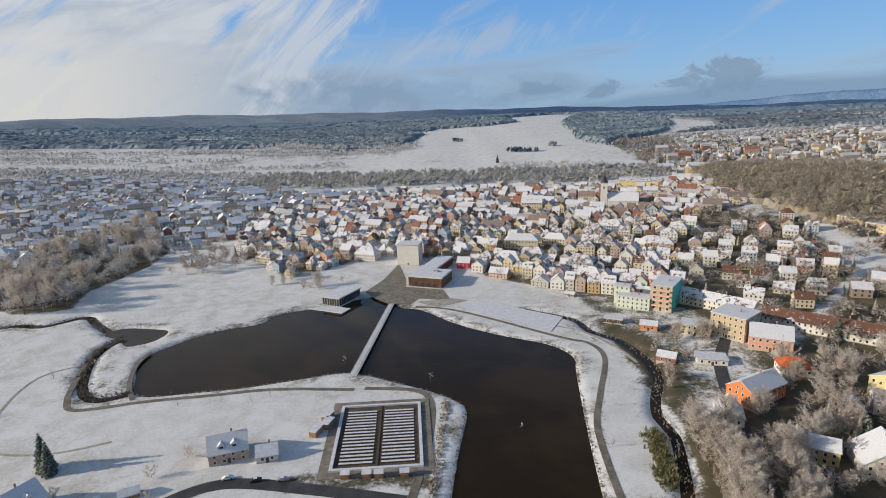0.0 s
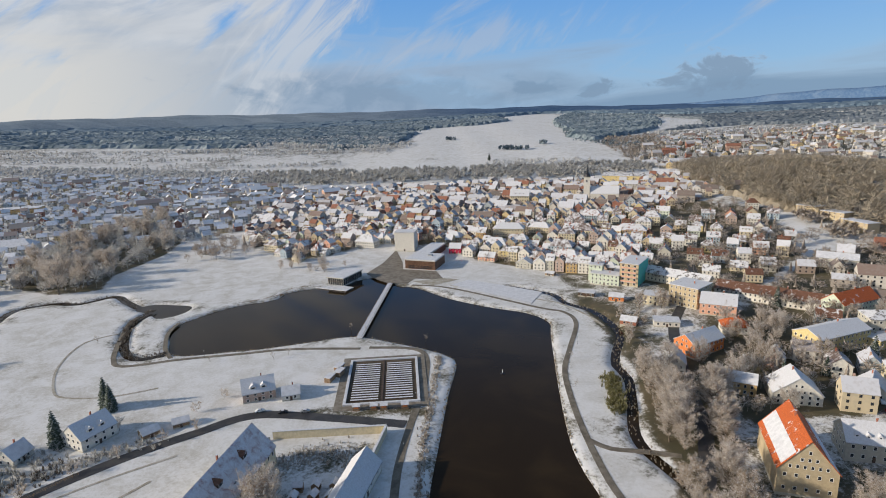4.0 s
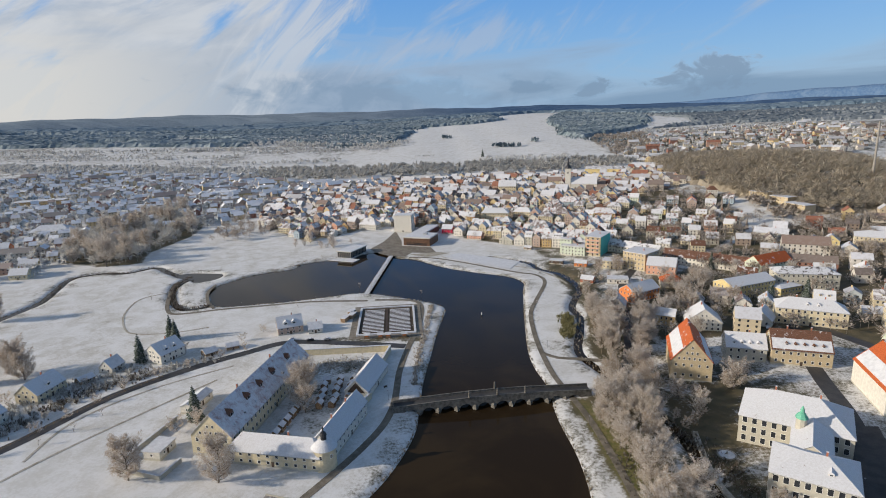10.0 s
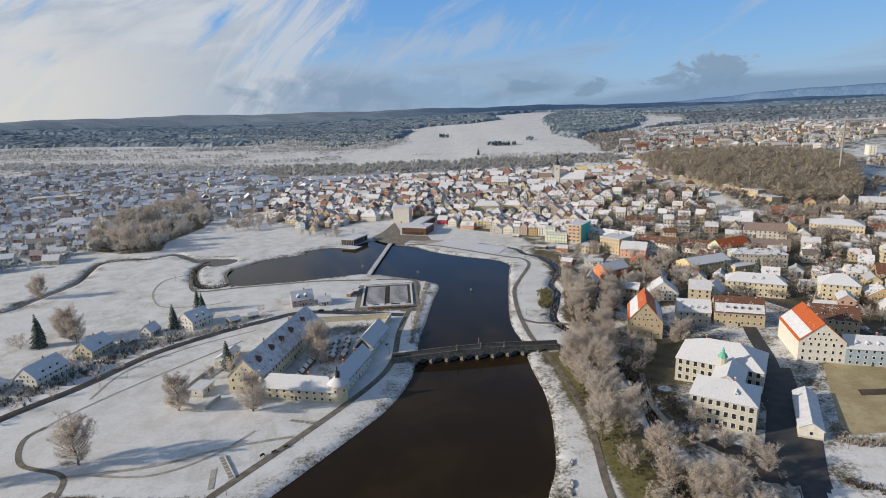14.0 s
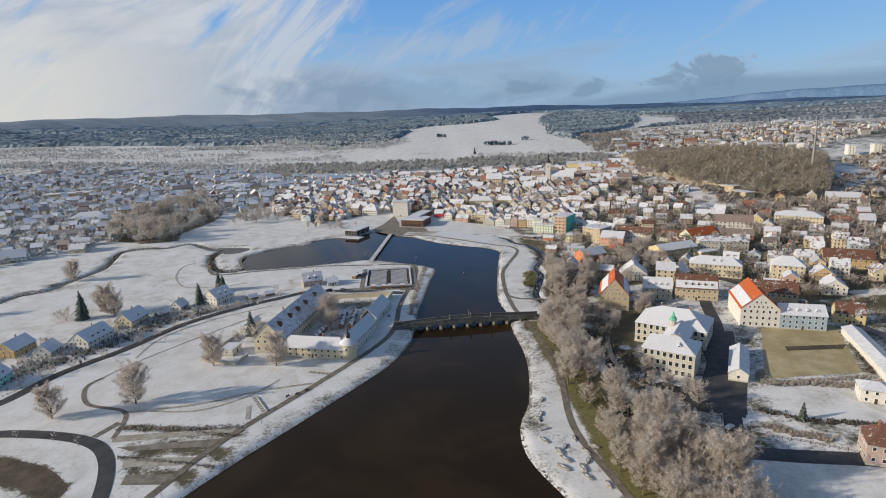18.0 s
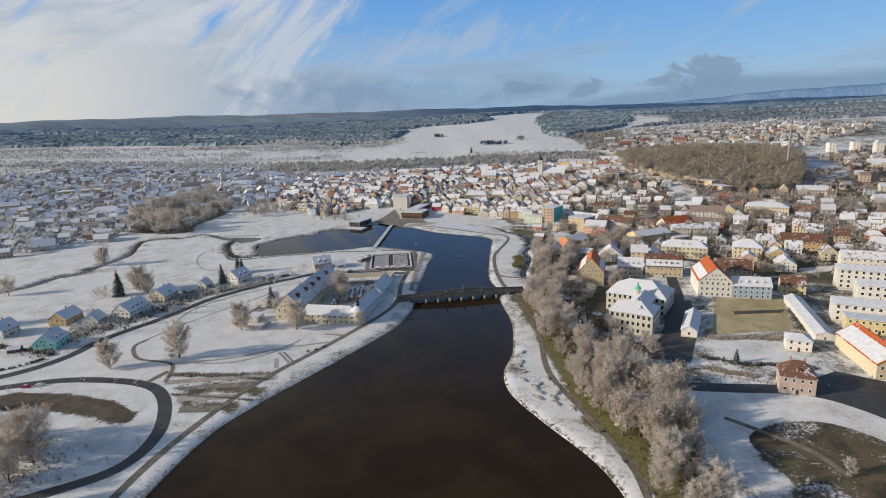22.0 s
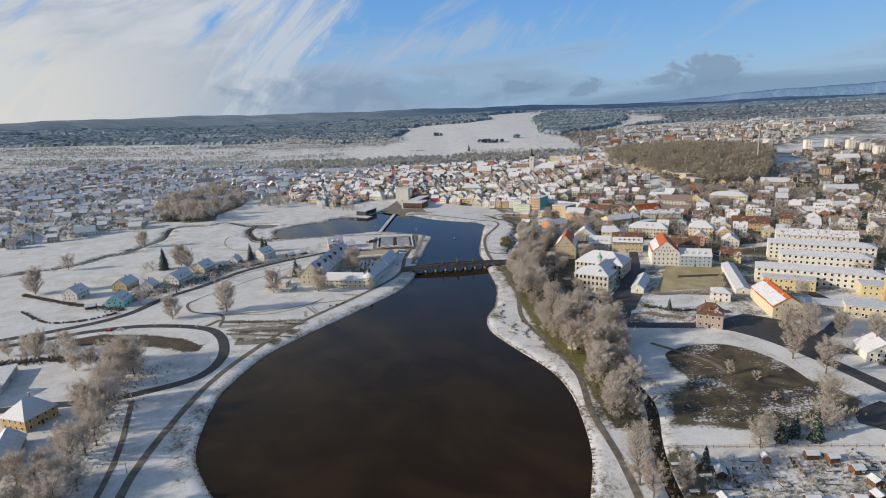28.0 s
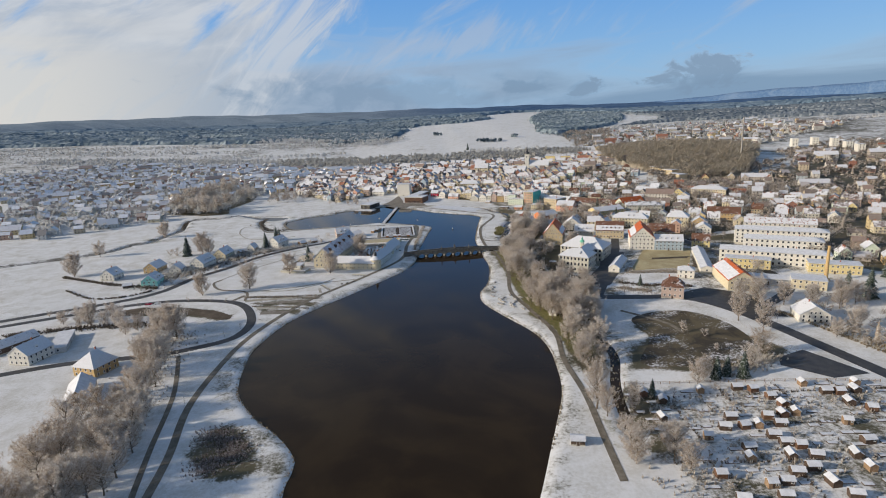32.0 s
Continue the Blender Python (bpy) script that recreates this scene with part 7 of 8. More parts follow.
brushwood("marsh_grass", [(99, 76), (103, 90), (106, 106)], 5.0, 420, 0.8, 2.6, "olivereed", "tall olive green sedge in a bend of the brook", 19)
brushwood("lane_hedge", [(-262, -60), (-230, -85), (-205, -84), (-192, -72)], 1.2, 260, 0.8, 1.5, "hedge", "dark clipped hedge along the lane", 6, category="hedge")
brushwood("lane_scrub", [(-196, -50), (-184, -30), (-158, 6), (-146, 34), (-122, 54), (-100, 66)], 7.0, 460, 0.8, 2.6, "greygrove", "frosted garden scrub along the lane", 7)
brushwood("lane_gardens", [(-200, -58), (-190, -36), (-166, -6), (-152, 26), (-128, 50)], 9.0, 420, 0.8, 2.4, "hedge", "dark garden shrubs along the lane", 18)
brushwood("reed_bed_stalks", [(-72, -288), (-63, -294), (-57, -304), (-66, -312)], 9.0, 1100, 0.4, 1.1, "mauvereed", "dry stalks of the shore reed bed", 8, category="reeds")
brushwood("verge_scrub", [(-110, -102), (-84, -106), (-58, -113)], 1.6, 240, 0.3, 0.8, "reed", "low dry planting in the terraced car park", 9)
brushwood("verge_scrub", [(-100, -124), (-78, -129), (-60, -134)], 1.6, 240, 0.3, 0.8, "reed", "low dry planting in the terraced car park", 10)
brushwood("tank_scrub", [(22, 140), (18, 100), (14, 60), (12, 24)], 2.6, 600, 0.4, 1.4, "brush", "frosted scrub along the shore by the tanks", 11)
brushwood("hedge_row", [(160, -118), (172, -128), (186, -132), (200, -138)], 2.6, 320, 0.7, 1.6, "hedge", "dark hedge along the street", 12, category="hedge")
brushwood("hedge_row", [(176, -96), (200, -97), (222, -96)], 2.6, 320, 0.6, 1.5, "brush", "frosted hedge beside the sports ground", 13, category="hedge")
brushwood("hedge_row", [(252, -40), (238, -68), (226, -92)], 1.8, 240, 0.7, 1.6, "hedge", "rust brown hedge beside the stand", 14, category="hedge")
brushwood("park_scrub", [(150, -262), (166, -262), (186, -252)], 7.0, 420, 0.6, 1.8, "brush", "frosted scrub between park and gardens", 15)
brushwood("park_verge", [(166, -184), (186, -196), (198, -222), (202, -248)], 5.0, 420, 0.12, 0.35, "reed", "rough dry grass between road and park", 16)
brushwood("roadside_hedge", [(226, -196), (234, -232), (244, -280)], 1.4, 300, 0.8, 1.8, "reed", "rusty beech hedge along the road", 17, category="hedge")


def car(x, y, turn, mat, label):
    z = ground_z(x, y) + 0.14
    root = thing("car", label, "car", pose(x, y, z, 0, 0, turn), "parked cars")
    bm = bmesh.new()
    prof = [(-2.1, 0.35), (-2.15, 0.75), (-1.9, 0.95), (-1.5, 1.0), (-0.9, 1.45), (0.6, 1.45), (1.25, 1.0), (2.0, 0.85), (2.15, 0.55), (2.1, 0.3)]
    l0, l1 = [[bm.verts.new((u, s * (0.85 if h < 1.1 else 0.68), h)) for u, h in prof] for s in (-1, 1)]
    bm.faces.new(l0)
    bm.faces.new(l1[::-1])
    for i in range(len(prof)):
        j = (i + 1) % len(prof)
        bm.faces.new((l0[j], l0[i], l1[i], l1[j]))
    part("body", bm, mat, root)
    part("cabin_glass", boxes((-1.05, 0.9, -0.79, 0.79, 1.02, 1.32)), "glass", root)
    part("roof_snow", boxes((-0.85, 0.55, -0.62, 0.62, 1.45, 1.52)), "snow", root)
    for u in (-1.3, 1.3):
        for s in (-1, 1):
            wb = bmesh.new()
            tube(wb, [(u, s * 0.68, 0.32), (u, s * 0.88, 0.32)], [0.32, 0.32], 10)
            part("wheel", wb, "darkmetal", root)


def fence(line, label, post_mat="darkwood", high=1.2, step=2.6):
    pts = smooth_line(line, step)
    root = thing("fence", label, "fence", pose(*[float(v) for v in pts[0]], 0))
    o = pts[0]
    me = bpy.data.meshes.new("post")
    bm = boxes((-0.08, 0.08, -0.08, 0.08, -0.5, high))
    bm.to_mesh(me)
    bm.free()
    me.materials.append(M[post_mat])
    zs = [ground_z(*p) + 0.05 for p in pts]
    for p, z in zip(pts, zs):
        share("post", me, root, pose(float(p[0] - o[0]), float(p[1] - o[1]), z))
    for h in (0.5, 1.0):
        rb = bmesh.new()
        tube(rb, [(float(p[0] - o[0]), float(p[1] - o[1]), z + h * high * 0.9) for p, z in zip(pts, zs)], [0.06] * len(pts), 4)
        part("rail", rb, post_mat, root)


fence([(129, -124), (136, -128), (147, -134), (160, -141), (172, -149), (181, -156)], "dark wooden fence along the street")
fence([(129, -96), (132, -107), (141, -117), (137, -127)], "low dark fence beside the school terrace")
fence([(-184, -66), (-172, -44), (-155, -16), (-138, 18), (-118, 46)], "timber garden fence along the lane", "wood", 1.1, 3.2)
fence([(106, -266), (150, -272), (214, -284)], "wooden fence at the edge of the allotments", "wood", 1.3, 3.6)
fence([(228, -200), (236, -240), (246, -284)], "low white-topped fence along the road", "stonegrey", 1.1, 3.6)
bed = thing("flower_bed", "round snow-covered flower bed with a stone rim", "flower bed", pose(128, -45, ground_z(128, -45)))
part("rim", lathe([(3.4, -0.4), (3.4, 0.5), (3.1, 0.55), (3.0, 0.3)], 28), "granite", bed)
part("snow_cover", lathe([(3.0, 0.2), (2.6, 0.42), (1.0, 0.6)], 28), "snow", bed)
part("centre_post", lathe([(0.4, 0.5), (0.3, 1.2), (0.1, 1.6)], 10), "granite", bed)
for x, y, a, ln in ((-60, -80, -59, 17), (-39, -55, -18, 12)):
    st = thing("garden_steps", "low stone steps with a dark rail in the meadow", "steps", pose(x, y, ground_z(x, y), 0, 0, a))
    for k in range(int(ln / 2.4)):
        part("tread", boxes((k * 2.4, k * 2.4 + 1.5, -0.9, 0.9, -0.4, 0.2)), "granite", st)
    part("side_wall", boxes((0, ln, 1.0, 1.3, -0.4, 0.6)), "stonegrey", st)
for x, y in ((-44, -81), (-40, -79), (-36, -76), (88, -176), (90, -196), (92, -214), (-2, 22)):
    bn = thing("park_bench", "dark timber park bench beside the walk", "bench", pose(x, y, ground_z(x, y) + 0.05, 0, 0, 50 if x < 0 else 98), "benches by the walks")
    part("seat", boxes((-1.0, 1.0, -0.25, 0.25, 0.42, 0.5)), "darkwood", bn)
    part("backrest", boxes((-1.0, 1.0, 0.22, 0.3, 0.5, 0.95)), "darkwood", bn)
    for u in (-0.8, 0.8):
        part("leg", boxes((u - 0.06, u + 0.06, -0.22, 0.22, -0.2, 0.42)), "darkmetal", bn)

for i, (x, y, a) in enumerate(((-61, 88, 20), (-50, 86, 15), (-40, 86, 5), (-178, -107, 10), (-172, -106, 10), (128, 35, 60), (124, -80, 50), (206, 58, 62), (210, 66, 62), (214, 74, 62), (218, 82, 62), (256, 12, 110), (259, 4, 110), (262, -8, 105), (249, -10, 105), (222, 50, 62), (140, -128, 30))):
    car(x, y, a, ("white", "darkmetal", "metal", "crimson")[i % 4], ("white parked car with a snowy roof", "dark parked car with a snowy roof", "silver parked car with a snowy roof", "red parked car with a snowy roof")[i % 4])


def lamp_post(x, y):
    root = thing("street_lamp", "slim grey street lamp beside the walk", "street lamp", pose(x, y, ground_z(x, y)), "lamps along the walks")
    b = bmesh.new()
    tube(b, [(0, 0, -0.3), (0, 0, 4.4)], [0.07, 0.05], 6)
    part("post", b, "darkmetal", root)
    part("lantern", lathe([(0.08, 4.3), (0.24, 4.4), (0.26, 4.6), (0.05, 4.75)], 8), "metal", root)


for x, y in ((-84, -190), (-72, -150), (-50, -104), (-30, -72), (0, 10), (6, 50), (10, 92), (88, 118), (101, 150), (84, 60), (84, -20), (90, -70), (-92, -262), (-60, 158), (-110, 152), (152, -146), (190, -162), (212, -215), (160, -70), (172, -100)):
    lamp_post(x, y)

# ---------------------------------------------------------------- trees
tr = random.Random(9)
for x, y, k, s in ((-114, -80, "dense", 1.6), (-146, -90, "dense", 1.3), (-92, -41, "dense", 1.45), (-58, -45, "dense", 1.4), (-209, 46, "spruce", 1.85), (-198, 56, "dense", 1.6), (-190, 50, "dense", 1.35), (-218, 43, "bush", 1.8), (-226, 48, "bush", 1.4),
                   (-139, 67, "spruce", 1.45), (-136, 99, "spruce", 1.4), (-132, 96, "spruce", 1.25), (-84, 2, "spruce", 1.35), (-80, -6, "bush", 1.7), (-88, -8, "bush", 1.5), (-40, 11, "round", 1.25), (170, -127, "spruce", 0.8), (116, -278, "spruce", 0.8),
                   (-273, 146, "dense", 1.5), (-283, -13, "dense", 1.6), (-197, -145, "dense", 1.2), (-300, 60, "round", 1.0), (160, -214, "slim", 0.8), (165, -240, "slim", 0.5), (168, -222, "bush", 0.9), (150, -268, "spruce", 1.2), (156, -266, "spruce", 1.0),
                   (162, -269, "spruce", 1.25), (140, -271, "round", 0.75), (145, -266, "round", 0.7), (170, -262, "round", 0.8), (182, -250, "round", 0.9), (240, 190, "spruce", 1.3), (232, 100, "spruce", 1.6), (262, 110, "spruce", 1.5), (205, 94, "spruce", 1.0), (183, 92, "spruce", 1.0),
                   (118, 2, "round", 0.9), (122, -4, "bush", 1.0), (156, 2, "round", 1.0), (160, 4, "slim", 1.4), (196, -205, "tall", 0.95), (200, -222, "tall", 1.0), (222, -180, "round", 1.0), (228, -170, "round", 1.0), (236, -184, "tall", 0.85),
                   (214, -172, "round", 0.8), (252, -186, "round", 1.0), (262, -196, "tall", 0.9), (284, -173, "spruce", 1.5), (291, -182, "spruce", 1.7), (276, -190, "round", 1.0), (258, -120, "round", 0.8), (330, -150, "spruce", 1.8), (89, -286, "tall", 1.15), (91, -325, "round", 1.2),
                   (-172, -157, "slim", 1.5), (-145, -167, "round", 1.2), (-130, -176, "round", 1.3), (-137, -172, "tall", 0.9)):
    tree(k, x, y, s)
grove(EAST_GROVE, 54, ["tall", "round", "tall"], tr, 0.65, 0.98, 1.6, 5.0, keep=lambda x, y: free(x, y, -1))
grove(SOUTH_GROVE, 58, ["tall", "round", "tall"], tr, 0.7, 0.98, 1.5, 4.4)
grove([(104, -112), (120, -124), (129, -142), (127, -166), (118, -190), (102, -190), (96, -150)], 20, ["tall", "round", "tall"], tr, 0.85, 1.1, 1.5, 4.6)
grove(WEST_GROVE, 66, ["tall", "round", "tall"], tr, 0.75, 1.08, 2.0, 4.2)
grove(NW_GROVE, 34, ["tall", "round", "tall"], tr, 1.05, 1.45, 3, 9)
grove([(140, 60), (170, 62), (210, 100), (230, 150), (200, 170), (160, 160), (132, 110), (126, 80)], 26, ["round", "slim", "round"], tr, 0.75, 1.1, 2.5, 6, keep=lambda x, y: free(x, y, -2))
grove([(90, -285), (108, -285), (108, -400), (92, -410)], 12, ["round", "tall", "bush"], tr, 0.6, 0.9, 1.5, 5)
grove([(120, -28), (134, -26), (142, -6), (160, 2), (150, 8), (128, 0), (118, -4)], 8, ["slim", "round", "slim"], tr, 0.6, 0.85, 1.5, 4.5, keep=lambda x, y: free(x, y, -4))
grove([(112, -60), (124, -64), (132, -96), (150, -112), (140, -124), (120, -100)], 12, ["bush", "round", "bush"], tr, 0.5, 0.8, 1.5, 4, keep=lambda x, y: free(x, y, -4))
grove([(120, 130), (145, 165), (180, 200), (150, 205), (128, 180)], 14, ["round", "slim", "bush"], tr, 0.6, 0.9, 2.5, 5, keep=lambda x, y: free(x, y, -2))
grove([(-120, 340), (-60, 320), (-40, 350), (-100, 360)], 10, ["round", "bush", "slim"], tr, 0.7, 1.0, 2, 5)
grove([(230, 100), (330, 120), (380, 200), (300, 260), (240, 200)], 10, ["round", "tall"], tr, 0.6, 0.9, 3, 7, keep=lambda x, y: free(x, y, -2))
grove([(215, -160), (300, -190), (330, -260), (250, -300), (228, -230)], 20, ["round", "tall", "bush"], tr, 0.6, 0.95, 3, 7, keep=lambda x, y: free(x, y, -1))
grove([(-240, -95), (-196, -118), (-160, -150), (-150, -176), (-210, -160), (-250, -130)], 10, ["round", "slim", "bush"], tr, 0.6, 0.9, 2, 6)
for line in ([(-170, 200), (-180, 190), (-190, 170)], [(-100, 262), (-86, 280), (-74, 292)], [(-60, 150), (-90, 148), (-120, 146)], [(86, 100), (94, 130), (103, 160)], [(-118, -115), (-150, -107), (-180, -112)], [(-96, -166), (-112, -184)],
             [(-140, -14), (-118, 24), (-96, 44)], [(-30, 186), (0, 172), (20, 158)]):
    for p in smooth_line(line, 11.0):
        (tr.random() < 0.55) and tree("sapling", p[0] + tr.uniform(-3, 3), p[1] + tr.uniform(-3, 3), tr.uniform(0.7, 1.1), group="young trees by the walks")
for x, y in ((-178, 20), (-155, 40), (-118, 80), (-196, -30), (-175, -40), (-150, 4), (-205, 0), (-90, 88), (-80, 104), (-70, 110)):
    tree("bush", x + tr.uniform(-3, 3), y + tr.uniform(-3, 3), tr.uniform(0.8, 1.3))


for p in smooth_line([(-186, -52), (-172, -32), (-152, -2), (-134, 36), (-112, 60), (-88, 78)], 13.0):
    tree("bush", p[0] + 3.4, p[1] - 3.4, 1.0, "small round frosted tree beside the lane", "young trees along the lane")


def woods(name, poly, n, mat, label, lo, hi, seed, conifer=0.5, blades=24, avoid=(), scale_far=0.0):
    """One mesh of many small ragged trees, too many to count."""
    r = random.Random(seed)
    xs, ys = [p[0] for p in poly], [p[1] for p in poly]
    px = np.array([r.uniform(min(xs), max(xs)) for _ in range(n * 5)])
    py = np.array([r.uniform(min(ys), max(ys)) for _ in range(n * 5)])
    ok = inside(px, py, poly)
    for q in avoid:
        ok &= ~inside(px, py, q)
    px, py = px[ok][:n], py[ok][:n]
    pz = height(px, py)
    cv, cf = [], []
    for x, y, z in zip(px, py, pz):
        h = r.uniform(lo, hi) * (1 + scale_far * max(0, math.hypot(x, y) - 2000) / 2000)
        if r.random() < conifer:
            rad = h * 0.22
            for k in range(3):
                zb, zt, rr = z + h * (0.05 + 0.26 * k), z + h * (0.5 + 0.25 * k), rad * (1 - 0.28 * k)
                n0 = len(cv)
                cv.append((x, y, zt))
                for q in range(6):
                    a = q / 6 * math.tau + k
                    cv.append((x + math.cos(a) * rr * r.uniform(0.7, 1.2), y + math.sin(a) * rr * r.uniform(0.7, 1.2), zb + r.uniform(-0.05, 0.05) * h))
                cf.extend((n0, n0 + 1 + q, n0 + 1 + (q + 1) % 6) for q in range(6))
        else:
            rad = h * 0.40
            for _ in range(blades):
                d = Vector((r.gauss(0, 1), r.gauss(0, 1), r.gauss(0.25, 0.8))).normalized()
                fluffy = blades >= 30
                u = (r.random() ** 0.5) * 0.85 if fluffy else 0.4
                c = Vector((x, y, z + h * 0.56)) + Vector((d.x * rad * u, d.y * rad * u, d.z * h * 0.42 * u)) + (Vector((r.uniform(-0.5, 0.5), r.uniform(-0.5, 0.5), r.uniform(-0.5, 0.5))) if fluffy else Vector((0, 0, -h * 0.06)))
                e = c + (Vector((d.x * rad * 0.34 + r.gauss(0, 0.05) * h, d.y * rad * 0.34 + r.gauss(0, 0.05) * h, h * r.uniform(-0.02, 0.13) + d.z * h * 0.1)) if fluffy else Vector((d.x * rad * 0.75, d.y * rad * 0.75, d.z * h * 0.32)))
                s = d.orthogonal() * h * (0.4 / blades ** 0.7 if fluffy else 0.075)
                n0 = len(cv)
                cv.extend((tuple(c - s), tuple(c + s), tuple(e), tuple(c - d * rad * (0.22 if fluffy else 0.5))))
                cf.extend(((n0, n0 + 1, n0 + 2), (n0, n0 + 3, n0 + 1)))
            n0 = len(cv)
            cv.extend(((x - 0.2, y, z - 1), (x + 0.2, y, z - 1), (x, y, z + h * 0.7)))
            cf.append((n0, n0 + 1, n0 + 2))
    me = bpy.data.meshes.new(name)
    me.from_pydata(cv, [], cf)
    me.materials.append(M[mat])
    return tagged(new(name, me), label, "forest", kind="stuff")


woods("hill_wood", HILL_WOOD, 2400, "hillwood", "leafless brown wood covering a hill behind the town", 13, 21, 1, 0.02, 96)
woods("tree_belt", [(-380, 1040), (430, 850), (480, 1060), (-380, 1290)], 1300, "greygrove", "belt of grey frosted trees behind the town", 9, 17, 2, 0.12)
woods("tree_belt", [(-1200, 1340), (-380, 1170), (-380, 1290), (-1200, 1480)], 620, "forest", "frosted trees along the meadows", 9, 15, 3, 0.15)
FOREST_W = [(-4600, 2350), (-2400, 2150), (-1463, 2204), (-875, 2074), (-680, 2062), (-570, 2226), (-303, 1966), (-96, 1949), (-33, 2449), (33, 2877), (301, 2900), (492, 3087), (484, 3665), (700, 4300), (700, 4700), (-4600, 4700)]
FOREST_E = [(505, 2015), (560, 1700), (828, 1966), (1050, 2330), (1249, 2912), (1346, 3324), (980, 3866), (749, 3099), (647, 2649), (570, 2154)]


def canopy(name, poly, step, lo, hi, mat, label, seed, avoid=()):
    """The closed, jagged roof of a large forest, one mesh."""
    rg = np.random.default_rng(seed)
    xs, ys = [p[0] for p in poly], [p[1] for p in poly]
    gx, gy = np.meshgrid(np.arange(min(xs), max(xs), step), np.arange(min(ys), max(ys), step))
    gx = gx + rg.uniform(-0.4, 0.4, gx.shape) * step
    gy = gy + rg.uniform(-0.4, 0.4, gy.shape) * step
    ok = inside(gx, gy, poly)
    wob = 60 * np.sin(gx * 0.006 + seed) * np.sin(gy * 0.005)
    for q in avoid:
        ok &= ~inside(gx + wob, gy + wob * 0.5, q)
    ok &= (np.sin(gx * 0.0047 + seed) + np.sin(gy * 0.0061 + 2 * seed) + 0.7 * np.sin((gx + gy) * 0.011)) > -1.55
    z = height(gx, gy) + np.where(ok, rg.uniform(lo, hi, gx.shape) * np.where(rg.random(gx.shape) < 0.5, 1.0, 0.86), -2.0)
    ok &= np.hypot(gx, gy) < 4650
    n0, n1 = gx.shape
    ix = np.arange(n0 * n1).reshape(n0, n1)
    some = ok[:-1, :-1] | ok[1:, :-1] | ok[:-1, 1:] | ok[1:, 1:]
    fa = np.stack([ix[:-1, :-1], ix[:-1, 1:], ix[1:, 1:]], -1)[some]
    fb = np.stack([ix[:-1, :-1], ix[1:, 1:], ix[1:, :-1]], -1)[some]
    faces = np.concatenate([fa, fb])
    used = np.unique(faces)
    remap = np.full(n0 * n1, -1)
    remap[used] = np.arange(len(used))
    co = np.stack([gx.ravel(), gy.ravel(), z.ravel()], 1)[used]
    me = bpy.data.meshes.new(name)
    me.from_pydata(co.tolist(), [], remap[faces].tolist())
    me.materials.append(M[mat])
    return tagged(new(name, me), label, "forest", kind="stuff")


woods("woodland", [(-680, 2040), (-300, 1940), (-100, 1930), (-60, 2300), (-300, 2480), (-700, 2450)], 900, "forest", "pale frosted broadleaf wood before the spruces", 12, 19, 18, 0.15, 14)
woods("woodland", [(-240, 1720), (-110, 1680), (-20, 1880), (-40, 2000), (-220, 1950)], 170, "forest", "pale frosted copse beside the wide field", 11, 17, 17, 0.1, 14)
woods("woodland", [(480, 1120), (620, 1250), (800, 1800), (620, 1750), (545, 1560)], 420, "towntrees", "grey woodland at the field's edge", 9, 15, 19, 0.1, 14)
woods("woodland", [(-1700, 1480), (-300, 1440), (-260, 1900), (-1000, 2060), (-1700, 2100)], 620, "greygrove", "grey scrub and trees between the meadows", 5, 11, 33, 0.1, 12, FIELDS)
canopy("forest", FOREST_W, 13, 9, 16, "farforest", "wide frosted spruce forest on the plain, blue-grey haze in its colour", 4, FIELDS)
canopy("forest", FOREST_E, 13, 9, 16, "farforest", "dark spruce forest beside the wide field, haze in its colour", 5, FIELDS)
canopy("forest", [(-4600, 3350), (-2000, 3350), (484, 3665), (800, 4120), (1346, 3324), (1582, 3067), (2496, 2937), (4600, 2350), (4600, 4650), (-4600, 4650)], 26, 14, 21, "rimforest", "far forest coloured blue for haze at the edge of the plain", 6, FIELDS)
canopy("forest", [(900, 1990), (1250, 2080), (1600, 1830), (2100, 1600), (4400, 1700), (4400, 2700), (2496, 2937), (1582, 3067), (1346, 3324), (1346, 2609), (1132, 2138)], 13, 6, 13, "greywood", "grey mixed woodland east of the town, haze in its colour", 8, FIELDS)
canopy("hill_undergrowth", HILL_WOOD, 7, 3, 8, "hillwood", "brown undergrowth below the trees of the hill", 7)
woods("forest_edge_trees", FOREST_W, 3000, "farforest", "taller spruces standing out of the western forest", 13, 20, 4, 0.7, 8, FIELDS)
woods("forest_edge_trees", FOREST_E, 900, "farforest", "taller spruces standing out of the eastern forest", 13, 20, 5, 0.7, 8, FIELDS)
belts = random.Random(88)
for k, (x, y, ln) in enumerate(((-1000, 1370, 300), (-900, 1600, 330), (-620, 1860, 260), (-430, 1730, 180), (-1100, 1880, 420), (-480, 1420, 260), (-1300, 1700, 260), (-2000, 1900, 500), (-250, 1840, 90), (780, 1500, 220), (1000, 1850, 240), (1300, 2150, 300), (1750, 1950, 330), (1500, 1500, 280), (1900, 2500, 420), (1150, 1250, 160))):
    woods("tree_row", [(x - ln, y - 14 + belts.uniform(-30, 30)), (x + ln, y - 14), (x + ln, y + 34), (x - ln * 0.8, y + 24)], int(ln * 0.42), belts.choice(("forest", "farforest", "forest")), "row of frosted trees between the fields", 8, 15, 100 + k, 0.2, 12)
woods("field_trees", [(237, 1575), (313, 1525), (330, 1560), (250, 1620)], 60, "farforest", "clump of frosted trees in the wide field", 10, 15, 20, 0.2)
woods("field_trees", [(372, 1660), (396, 1640), (402, 1660), (380, 1680)], 16, "farforest", "dark clump of spruces in the wide field", 12, 17, 23, 0.8)
